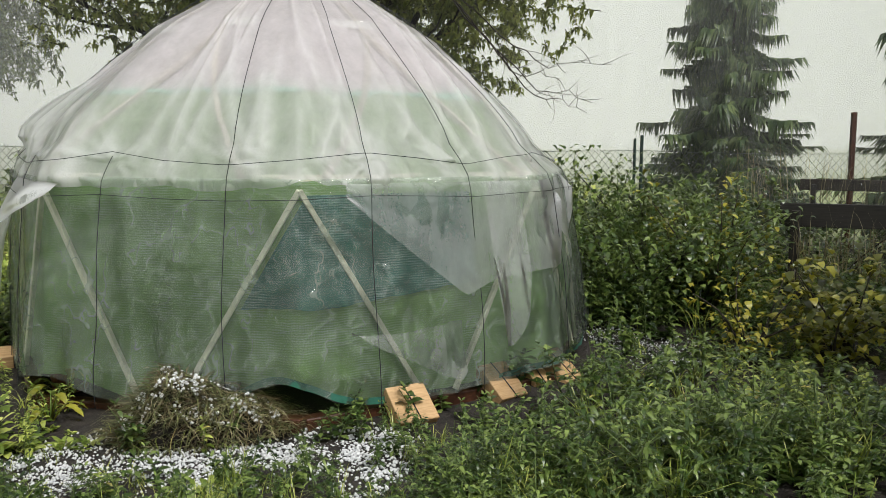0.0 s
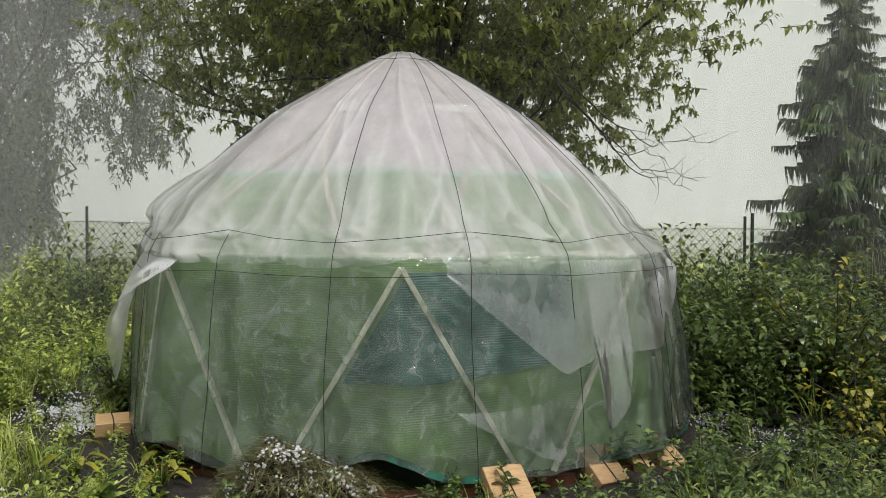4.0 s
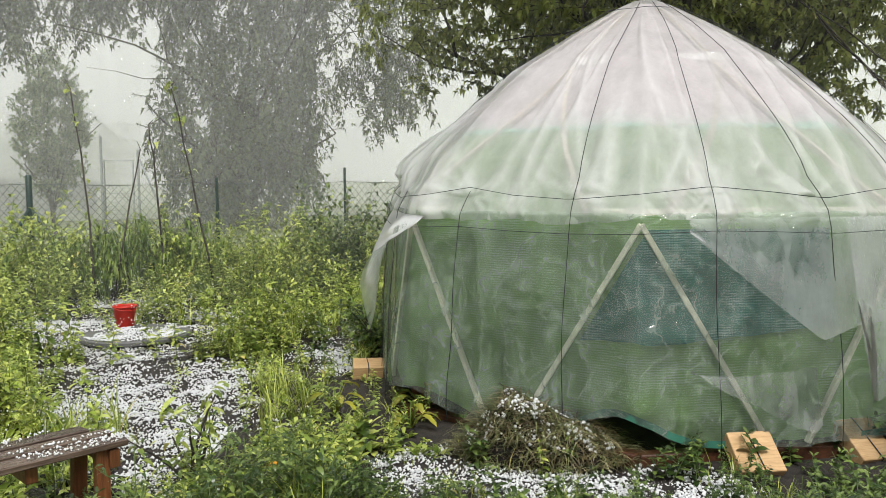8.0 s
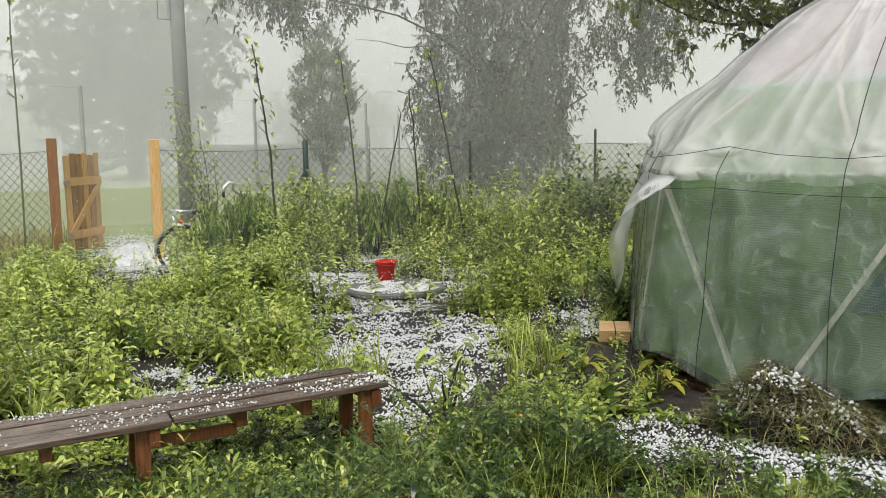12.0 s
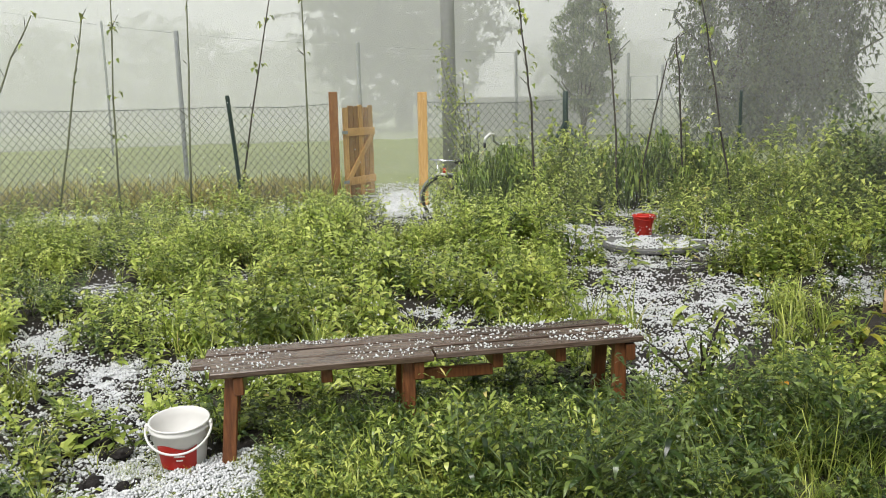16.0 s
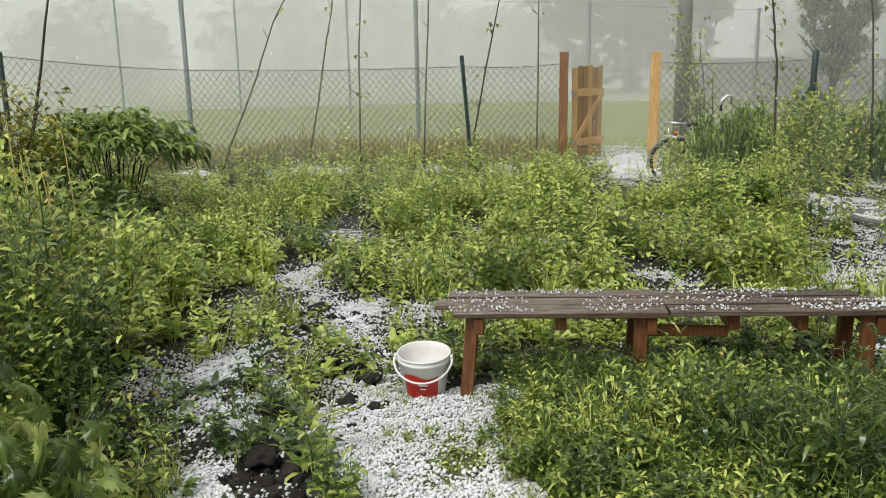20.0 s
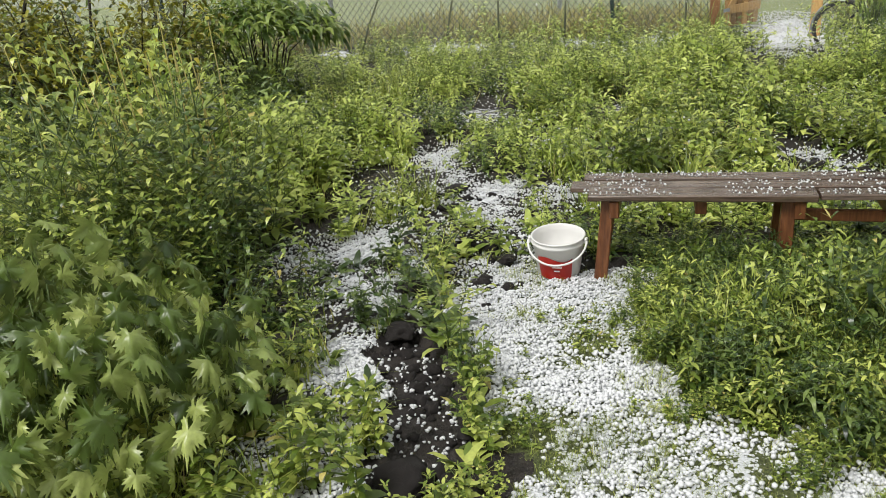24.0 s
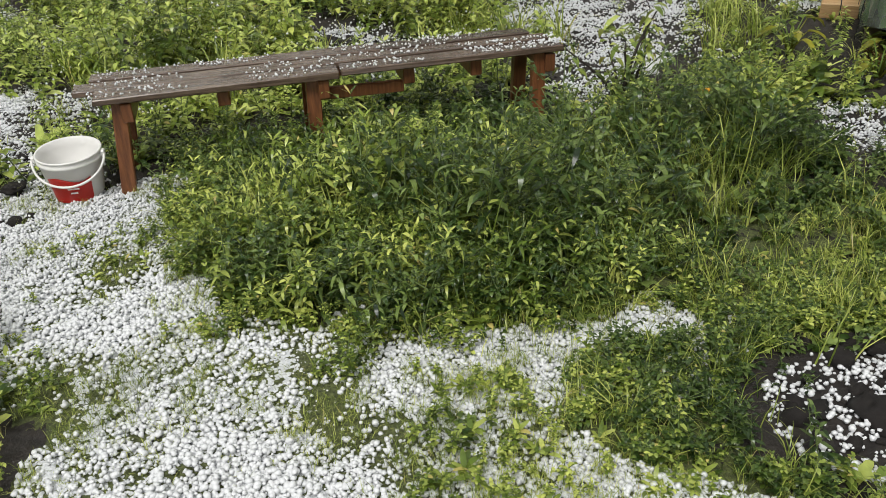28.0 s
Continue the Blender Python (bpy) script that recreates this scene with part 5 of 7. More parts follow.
def tree(name, x, y, height, trunk_r, crown, twigs, leaf, bark, label, category, spread=1.0, seed=1, fork=0.3, twig_scale=1.0, gaps=0.0, lumps=1.0, even=0.0, limbs=0.42, clumps=()):
    """A tapered trunk with limbs, and a crown of many leafed twigs set along the limbs' ends. crown: centre and half axes."""
    rng = random.Random(seed)
    top = thing(name, pose(x, y, 0), label, category)
    v, f, tips = [], [], []
    cx, cy, cz, ax, ay, az = crown
    trunk = wander(rng, (0, 0, -0.2), (cx * 0.15, cy * 0.15, 1), height * fork + 0.2, 5, 0.06)
    limb(v, f, trunk, trunk_r * 1.15, trunk_r * 0.8, 10)
    for k in range(int(9 * lumps)):
        a = 2.4 * k + rng.uniform(-0.3, 0.3)
        u = rng.uniform(-0.75, 0.95)
        ring = math.sqrt(max(0.05, 1 - u * u))
        goal = Vector((cx + ax * 0.8 * ring * math.cos(a), cy + ay * 0.8 * ring * math.sin(a), cz + az * 0.8 * u))
        start = trunk[-1 - (k % 3)]
        main = wander(rng, start, goal - start, (goal - start).length, 6, 0.16)
        limb(v, f, main, trunk_r * limbs, min(0.02, trunk_r * 0.2), 6)
        for j in range(7):
            b = main[2 + j % 5]
            d = Vector([rng.uniform(-1, 1) for _ in range(3)]) + (main[-1] - start).normalized() * 0.6
            sub = wander(rng, b, d, rng.uniform(0.2, 0.42) * ax, 4, 0.3)
            if ((sub[-1].x - cx) / ax) ** 2 + ((sub[-1].y - cy) / ay) ** 2 + ((sub[-1].z - cz) / az) ** 2 > 1:
                continue
            limb(v, f, sub, min(0.028 * twig_scale, trunk_r * 0.2), 0.006, 4)
            tips += [(p, d) for p in sub[1:]]
        tips += [(p, main[-1] - start) for p in main[3:]]
    link_mesh("trunk", v, f, bark, top, "dark wet trunk and limbs", smooth=True)
    rows = []
    n = 0
    while n < twigs:
        p, d = tips[rng.randrange(len(tips))]
        q = p + Vector([rng.gauss(0, 0.16 * ax * spread) for _ in range(3)])
        if rng.random() < even:
            d = Vector([rng.gauss(0, 1) for _ in range(3)]).normalized() * rng.random() ** 0.28 * (1 + 0.16 * noise.noise(q * 0.35))
            q = Vector((cx + ax * d.x, cy + ay * d.y, cz + az * d.z))
            if clumps:
                # masses set across the line of sight: side offset, height, half width, half height
                side, up, wide, tall = rng.choices(clumps, [c[2] * c[2] * c[3] for c in clumps])[0]
                q = Vector((0.9 * (side + wide * d.x) + 0.43 * wide * d.y, -0.43 * (side + wide * d.x) + 0.9 * wide * d.y, up + tall * d.z))
        e = math.sqrt(((q.x - cx) / ax) ** 2 + ((q.y - cy) / ay) ** 2 + ((q.z - cz) / az) ** 2)
        if not clumps and e > 1.02 + 0.22 * noise.noise(q * (2.4 / max(1.0, ax))) or (gaps and noise.noise(q * (2.6 / max(1, ax * 0.3))) < -0.32 + gaps):
            continue
        rows.append((q.x, q.y, q.z, rng.uniform(0, 6.28), rng.uniform(0.75, 1.3) * twig_scale, 1, rng.uniform(-0.2, 0.2), rng.uniform(-0.2, 0.2), rng.randrange(len(leaf[0]))))
        n += 1
    ob = scatter("crown", leaf[0], rows, [leaf[1], bark], "", "")
    ob.parent = top
    del ob["kind"]
    return top


R = random.Random(11)
WALNUT = [leaf_twig(R, 12, 0.42, 0.12, 0.42, 0.7, 0.22 * k) for k in range(4)]
FINE = [leaf_twig(R, 14, 0.60, 0.11, 0.35, 0.5) for _ in range(4)]
SPRIG = [leaf_twig(R, 8, 0.11, 0.085, 0.6, 0.7, -1.2) for _ in range(4)]
HANG = [leaf_twig(R, 19, 1.3, 0.27, 0.34, 0.6, 0.85) for _ in range(4)]
BIG = [leaf_twig(R, 14, 1.2, 0.34, 0.55, 0.8, 0.25 * k) for k in range(4)]

tree("walnut_tree", 9.9, 6.9, 8.0, 0.20, (0.0, 0.0, 5.25, 4.9, 4.7, 3.25), 6400, (WALNUT, M_TREE), M_BARK, "broad walnut tree with wet dark leaves behind the tent", "tree", 0.5, 3, 0.3, 1.0, 0.27, lumps=1.9, even=0.45, limbs=0.3)
walnut = bpy.data.objects["walnut_tree"]
rng_t = random.Random(91)
for offs in ((0, 0, 0), (0.12, 0.25, 0.16), (-0.05, -0.12, 0.22), (0.2, 0.1, -0.05)):
    hang = [(9.3, 5.2, 3.9), (8.5, 4.0, 2.95), (8.02, 3.35, 2.41), (8.13, 3.08, 2.12), (8.23, 2.79, 2.10), (8.31, 2.54, 1.99)]
    knots = [Vector((x - 9.9 + offs[0] * k / 3, y - 6.9 + offs[1] * k / 3, z + offs[2] * k / 3)) for k, (x, y, z) in enumerate(hang)]
    pts = [a.lerp(b, f) + Vector([rng_t.uniform(-0.025, 0.025) for _ in range(3)]) for a, b in zip(knots, knots[1:]) for f in (0.0, 0.33, 0.66)] + [knots[-1]]
    tube_part("bare_twig", pts, [0.010 * (1 - 0.85 * k / len(pts)) for k in range(len(pts))], M_BARK, walnut, "thin bare hanging twig", 4)
    for k in range(6, len(pts) - 1):
        side = wander(rng_t, pts[k], Vector((rng_t.uniform(-0.3, 0.3), rng_t.uniform(-1, 0.2), rng_t.uniform(-0.5, 0.7))), rng_t.uniform(0.12, 0.36), 4, 0.3)
        tube_part("bare_twig", side, [0.004, 0.0035, 0.003, 0.002, 0.0012], M_BARK, walnut, "thin bare hanging twig", 3)
tree("willow_tree", 12.4, 26.0, 15, 0.45, (0.4, 0, 10.6, 9.0, 8.0, 7.0), 6000, (HANG + FINE[:2], M_WILLOW), M_BARK, "large grey-green willow with hanging twigs beyond the fence", "tree", 0.45, 5, 0.3, 1.0, 0.20, lumps=0.7, even=1.0, limbs=0.10,
     clumps=[(0.2, 5.2, 2.7, 5.4), (-6.8, 10.6, 3.6, 4.7), (-3.4, 10.5, 2.4, 4.0), (4.4, 8.0, 2.6, 4.6), (5.6, 5.4, 1.1, 2.0), (0.5, 12.0, 6.0, 4.0), (-9.8, 12.2, 2.5, 4.0)])
tree("willow_thicket", 12.0, 25.2, 8, 0.25, (0, 0, 4.0, 3.0, 2.9, 3.9), 900, (HANG + FINE, M_WILLOW), M_BARK, "dense grey-green thicket round the foot of the willow", "tree", 0.6, 6, 0.2, 1.0, 0.24, even=0.6)
tree("birch_tree", 5.6, 22.4, 4.6, 0.06, (0, 0, 2.9, 0.86, 0.86, 1.9), 1500, (SPRIG, M_SILVER), M_BARK, "slim young birch with silvery leaves beyond the fence", "tree", 0.9, 7, 0.3, 1.0, 0.30, lumps=1.4, even=0.85, limbs=0.25)
tree("lime_tree", 1.5, 52, 16, 0.5, (0, 0, 8.0, 6.5, 6.0, 7.6), 1900, (BIG, M_WILLOW), M_BARK, "broad tree pale in the rain across the field", "tree", 0.7, 9, 0.25, 0.95, 0.06, lumps=1.6, even=0.9, limbs=0.2)
for n, (tx, ty, th, tr) in enumerate(((-30, 74, 9, 7.5), (-19, 76, 10, 7), (-46, 70, 8.5, 8), (-9, 82, 8, 6), (22, 85, 9, 8))):
    tree("far_tree", tx, ty, th, 0.4, (0, 0, th * 0.5, tr, tr * 0.8, th * 0.52), 700, (BIG, M_WILLOW), M_BARK, "round tree almost lost in the rain haze", "tree", 0.8, 20 + n, 0.2, 1.1, 0.0, even=0.9, limbs=0.2)


def spruce(x, y, height, radius, seed, label):
    rng = random.Random(seed)
    top = thing("spruce_tree", pose(x, y, 0), label, "tree", "spruces by the field")
    tube_part("trunk", [(0, 0, -0.2), (0, 0, height * 0.5), (0, 0, height)], [0.14, 0.08, 0.012], M_BARK, top, "dark trunk", 8)
    sprays = []
    for k in range(4):
        t = Template()
        t.stem([(0, 0, 0.12), (0.4, 0, -0.02), (0.8, 0, -0.10), (1.0, 0, -0.06)], 0.014, 1, 3)
        for i in range(64):
            s = 0.06 + 0.94 * i / 64
            z = 0.12 - 0.45 * s + 0.27 * s * s
            yaw = (1 if i % 2 else -1) * rng.uniform(0.35, 1.0)
            t.leaf((s, 0, z), yaw, rng.uniform(0.22, 0.36) * (1.1 - 0.5 * s), 0.06, 0.0, rng.uniform(0.25, 0.85), 0, 0.1)
        for i in range(44):
            s = rng.uniform(0.12, 1.0)
            t.leaf((s, rng.uniform(-0.1, 0.1) * (1.2 - s), 0.12 - 0.45 * s + 0.27 * s * s), rng.uniform(-1.2, 1.2), rng.uniform(0.12, 0.24), 0.05, 0, rng.uniform(0.4, 1.0), 0, 0.1)
        sprays.append(t.arrays())
    rows, z = [], 0.45
    while z < height - 0.1:
        share = 1 - z / height
        r = radius * (share ** 0.85) * rng.uniform(0.72, 1.12)
        for k in range(13 if share > 0.25 else 9):
            s = max(0.22, r * rng.uniform(0.35, 1.2))
            rows.append((rng.uniform(-0.08, 0.08), rng.uniform(-0.08, 0.08), z + rng.uniform(-0.22, 0.22), rng.uniform(0, 6.28), s, rng.uniform(0.7, 2.1) / max(0.6, s), rng.uniform(-0.35, 0.35), rng.uniform(-0.35, 0.35), k % 4))
        z += 0.11 + 0.09 * share
    ob = scatter("needle_crown", sprays, rows, [M_NEEDLE, M_BARK], "dark green drooping boughs", "")
    ob.parent = top
    del ob["kind"]


spruce(13.9, 2.0, 6.1, 1.55, 4, "tall dark green spruce with drooping wet boughs")
spruce(13.4, -1.35, 6.5, 1.75, 6, "dark green spruce at the edge of the garden")


# ---------------------------------------------------------------- saplings and stakes along the fence
def sapling(points, leaves, label, seed, material, radius=0.016):
    """A thin stem through given points, the first on the ground."""
    rng = random.Random(seed)
    foot = Vector(points[0])
    top = thing("sapling", Matrix.Translation(foot), label, "sapling", "saplings along the fence")
    rough = [Vector(p) - foot for p in points]
    pts = [Vector((0, 0, -0.06))]
    for a, b in zip(rough, rough[1:]):
        for k in (1, 2, 3):
            pts.append(a.lerp(b, k / 3) + Vector((rng.uniform(-0.012, 0.012), 0, 0)))
    n = len(pts)
    tube_part("stem", pts, [radius * (1 - 0.55 * k / n) for k in range(n)], material, top, "thin stem", 5)
    t = Template()
    for _ in range(leaves):
        s = rng.choice((rng.uniform(0.3, 0.95), rng.uniform(0.72, 0.98)))
        p = pts[min(n - 1, int(s * n))]
        t.leaf(p + Vector([rng.uniform(-0.07, 0.07) for _ in range(3)]), rng.uniform(0, 6.28), rng.uniform(0.07, 0.12), 0.06, 0.1, rng.uniform(0.4, 0.9))
    if leaves:
        v, f, m = t.arrays()
        ob = tagged(tri_mesh("leafage", v, f, [M_WEED], m), kind="stuff")
        ob.parent = top
    for _ in range(4):
        p = pts[rng.randrange(n // 3, n)]
        tube_part("twig", [p, p + Vector((rng.uniform(-0.14, 0.14), 0, rng.uniform(0.06, 0.16)))], 0.005, M_BARK, top, sides=3)


BARE = "thin bare sapling stem by the wire fence"
LEAFY = "thin young tree with a few leaves by the wire fence"
sapling([(-5.62, 10.92, 0), (-5.04, 11.2, 1.48), (-4.78, 11.31, 2.23), (-4.5, 11.42, 2.78)], 4, BARE, 1, M_TWIG)
sapling([(-4.34, 11.07, 0), (-4.01, 11.18, 1.61), (-3.82, 11.25, 2.72)], 5, BARE, 2, M_TWIG)
sapling([(-3.69, 11.72, 0), (-3.65, 11.72, 1.75), (-3.57, 11.75, 3.1)], 34, LEAFY, 3, M_TWIG)
sapling([(-2.77, 11.96, 0), (-2.66, 11.98, 2.12), (-2.6, 12.0, 3.4)], 4, BARE, 4, M_TWIG)
sapling([(-2.1, 11.98, 0), (-1.84, 12.04, 1.47), (-1.45, 12.08, 3.35)], 36, LEAFY, 5, M_BARK)
sapling([(-1.1, 12.23, 0), (-1.07, 12.23, 2.25), (-1.06, 12.23, 3.5)], 5, BARE, 6, M_TWIG)
sapling([(1.91, 10.1, 0), (1.84, 10.11, 1.52), (1.77, 10.12, 2.12), (1.69, 10.13, 2.78)], 34, LEAFY, 7, M_BARK)
sapling([(3.21, 11.02, 0), (3.14, 11.03, 1.56), (3.02, 11.06, 2.75)], 12, BARE, 8, M_BARK)
sapling([(4.03, 10.73, 0), (3.95, 10.77, 1.68), (3.89, 10.79, 2.31)], 6, BARE, 9, M_BARK)
sapling([(4.62, 10.5, 0), (4.36, 10.61, 1.66), (4.17, 10.68, 2.8)], 30, LEAFY, 15, M_BARK)
sapling([(3.43, 11.04, 0), (3.61, 10.99, 0.96), (3.81, 10.93, 2.0)], 0, BARE, 10, M_BARK)
sapling([(-6.06, 5.99, 0), (-5.98, 6.07, 0.78), (-5.80, 6.24, 2.45)], 0, BARE, 11, M_BARK, 0.02)
sapling([(-5.60, 6.63, 0), (-5.64, 6.63, 1.21), (-5.68, 6.63, 2.35)], 0, BARE, 12, M_BARK, 0.02)
sapling([(-5.74, 6.82, 0), (-5.52, 6.98, 1.19), (-5.30, 7.14, 2.4)], 0, BARE, 13, M_BARK, 0.02)
sapling([(-6.63, 5.43, 0), (-6.28, 5.78, 1.43), (-6.05, 6.0, 2.4)], 0, BARE, 14, M_BARK, 0.02)


# ---------------------------------------------------------------- weeds
def weed_template(rng, height, levels, size, width, droop, branches=0, curved=True):
    t = Template(curved=curved)
    lean = rng.uniform(-0.12, 0.12)
    t.stem([(0, 0, -0.03), (lean * 0.4 * height, 0, height * 0.5), (lean * height, rng.uniform(-0.04, 0.04), height)], 0.0035 + 0.003 * height, 1, 3)
    for i in range(levels):
        s = 0.12 + 0.88 * i / levels
        turn = i * 1.57 + rng.uniform(-0.4, 0.4)
        grow = size * (1.15 - 0.55 * s) * rng.uniform(0.8, 1.2)
        for k in (0, 1):
            t.leaf((lean * height * s, 0, height * s), turn + 3.14 * k + rng.uniform(-0.3, 0.3), grow, grow * width, rng.uniform(0.0, 0.35), rng.uniform(0.1, droop))
    for i in range(branches):
        a, s = rng.uniform(0, 6.28), rng.uniform(0.3, 0.8)
        tip = (0.35 * height * math.cos(a), 0.35 * height * math.sin(a), height * (s + 0.25))
        t.stem([(0, 0, height * s), tip], 0.003, 1, 3)
        for k in range(5):
            u = 0.4 + 0.15 * k
            t.leaf((tip[0] * u, tip[1] * u, height * s + (tip[2] - height * s) * u), rng.uniform(0, 6.28), size * 0.7, size * 0.7 * width, 0.2, rng.uniform(0.1, droop))
    for k in range(4):
        t.leaf((lean * height, 0, height), 1.57 * k + 0.5, size * 0.45, size * 0.45 * width, 0.5, 0.1)
    return t.arrays()


def rosette_template(rng, leaves, size, width):
    t = Template(curved=True)
    for i in range(leaves):
        t.leaf((rng.uniform(-0.03, 0.03), rng.uniform(-0.03, 0.03), 0.0), 2.4 * i, size * rng.uniform(0.7, 1.2), size * width, rng.uniform(0.15, 0.75), rng.uniform(0.0, 0.5))
    return t.arrays()


def grass_template(rng, blades, height, width):
    t = Template()
    for _ in range(blades):
        t.blade((rng.uniform(-0.05, 0.05), rng.uniform(-0.05, 0.05), -0.01), rng.uniform(0, 6.28), height * rng.uniform(0.5, 1.1), width, rng.uniform(0.2, 0.9))
    return t.arrays()


def droop_template(rng, height, leaves, size):
    t = Template()
    t.stem([(0, 0, -0.03), (0.02, 0, height * 0.5), (0.05, 0, height)], 0.012, 1, 4)
    for i in range(leaves):
        s = 0.3 + 0.7 * i / leaves
        t.leaf((0.03 + rng.uniform(-0.05, 0.05), rng.uniform(-0.05, 0.05), height * s), 2.4 * i, size * rng.uniform(0.6, 1.2), size * 0.22, rng.uniform(0.1, 0.4), rng.uniform(0.7, 1.4), 0, 0.2)
    return t.arrays()


def lobed_leaf(t, base, yaw, size, hang, rng, slot=0):
    """A palmate vine leaf: five pointed lobes with coarse teeth, folded along its veins, hanging limp from its stalk."""
    n = len(t.v)
    c, s = math.cos(yaw), math.sin(yaw)
    curl, wave, turn = rng.uniform(0.5, 1.7), rng.uniform(0, 6.28), rng.uniform(-0.5, 0.5)
    ch, sh = math.cos(hang), math.sin(hang)
    cut, pinch = rng.uniform(0.30, 0.46), rng.uniform(0.62, 0.95)
    rim = []
    count = 41
    for k in range(count):
        a = -2.75 + 5.5 * k / (count - 1)
        lobe = abs(math.cos(2.5 * a)) if abs(a) < 2.5 else 0.35
        r = (0.34 + cut * lobe ** 0.8) * (1.12 - 0.13 * abs(a)) * ((1.26, 0.84, 1.10, 0.78)[k % 4]) * rng.uniform(0.9, 1.1)
        rim.append((r, a))
    ring = [(0.0, 0.0)] + [(0.5 * r, a) for r, a in rim[::2]] + rim
    for r, a in ring:
        x, y = 0.22 + r * math.cos(a), pinch * r * math.sin(a)
        vein = 0.13 * r * math.cos(5 * a)
        z = 0.08 + vein - (0.25 + 0.4 * curl) * abs(y) - 0.75 * curl * (x - 0.22) ** 2 * (1 if x > 0.22 else 0.2) + 0.05 * math.sin(9 * x + 7 * y + wave) + turn * y
        x, z = x * ch + z * sh, z * ch - x * sh
        x, y = x * size, y * size
        t.v.append(np.array(base, float) + np.array([c * x - s * y, s * x + c * y, z * size]))
    half = len(rim[::2])
    for k in range(half - 1):
        m, o = n + 1 + k, n + 1 + half + 2 * k
        t.f += [(n, m, m + 1), (m, o, o + 1), (m, o + 1, m + 1), (m + 1, o + 1, o + 2)]
        t.m += [slot] * 4


R = random.Random(21)
LOW = [weed_template(R, R.uniform(0.12, 0.20), 7, 0.092, 0.40, 0.5) for _ in range(4)] + [rosette_template(R, 11, 0.11, 0.30) for _ in range(2)]
MID = [weed_template(R, R.uniform(0.26, 0.42), 11, 0.10, 0.35, 0.6, 2) for _ in range(6)]
HIGH = [weed_template(R, R.uniform(0.62, 0.85), 13, 0.115, 0.44, 0.7, 4, False) for _ in range(6)]
LOW_TINY = [weed_template(R, R.uniform(0.07, 0.13), 6, 0.034, 0.55, 0.6, 3) for _ in range(4)] + [rosette_template(R, 12, 0.07, 0.34) for _ in range(2)]
MID_TINY = [weed_template(R, R.uniform(0.20, 0.32), 10, 0.044, 0.45, 0.7, 5) for _ in range(3)] + [weed_template(R, R.uniform(0.24, 0.36), 9, 0.085, 0.25, 1.1, 2) for _ in range(3)]
HIGH_TINY = [weed_template(R, R.uniform(0.5, 0.7), 16, 0.06, 0.36, 0.7, 6) for _ in range(6)]
LOW_FINE = [weed_template(R, R.uniform(0.10, 0.18), 7, 0.062, 0.38, 0.5, 2) for _ in range(4)] + [rosette_template(R, 12, 0.09, 0.34) for _ in range(2)]
MID_FINE = [weed_template(R, R.uniform(0.24, 0.38), 10, 0.075, 0.34, 0.7, 4) for _ in range(6)]
HIGH_FINE = [weed_template(R, R.uniform(0.6, 0.85), 16, 0.082, 0.40, 0.7, 7) for _ in range(6)]
TUFT = [grass_template(R, 8, 0.15, 0.0045) for _ in range(3)]
TALLGRASS = [grass_template(R, 15, 0.36, 0.008) for _ in range(3)]
FARGRASS = [grass_template(R, 7, 0.36, 0.013) for _ in range(3)]
THINGRASS = [grass_template(R, 16, 0.24, 0.0042) for _ in range(3)]
DROOP = [droop_template(R, R.uniform(0.6, 1.0), 60, 0.14) for _ in range(4)]

SPARSE = [(-2.0, 3.0, 0.9, 1.2, 0, 0.72), (-1.6, 4.6, 1.1, 1.0, 0, 0.62), (-1.35, 1.9, 0.3, 0.7, 10, 0.75), (2.0, 5.8, 1.0, 2.2, 10, 0.6), (2.6, 8.6, 2.0, 1.6, 0, 0.5), (3.0, 2.7, 0.8, 0.7, -40, 0.55), (0.2, 6.2, 1.2, 1.0, 0, 0.4), (-3.0, 11.9, 3.2, 0.8, 0, 0.85)]
# dark plants, plus painted shade round the bench and in the right corner
DARK_OR_SHADED = [(-6.0, 5.6, 1.8, 1.6, 0, 0.95), (4.6, 0.5, 4.2, 2.2, 5, 1.0), (8.0, 1.8, 2.6, 2.4, 0, 1.0), (1.0, 2.8, 1.7, 0.8, 8, 0.56), (-3.3, 3.1, 1.5, 1.5, 0, 0.20), (-1.25, 1.9, 0.5, 0.9, 10, 0.3), (4.2, 5.8, 0.5, 0.7, 0, 1.0), (7.5, 9.5, 2.5, 2.2, 0, 0.5), (0.2, 3.65, 1.2, 0.45, 6, 0.95), (0.3, 3.15, 1.1, 0.3, 6, 0.6), (1.2, 1.85, 0.8, 0.6, 20, 0.8)]
PALER = [(2.2, 10.0, 1.2, 0.9, 0, 1.0), (-1.5, 8.4, 3.7, 4.6, 0, 1.0), (-1.9, 4.9, 1.6, 1.9, 0, 1.0), (3.0, 5.6, 0.8, 1.6, 0, 0.2), (1.0, 2.8, 1.4, 0.9, 8, 0.20), (4.4, 9.0, 2.5, 2.2, 0, 0.3), (2.2, 2.2, 0.8, 0.6, 0, 0.25)]


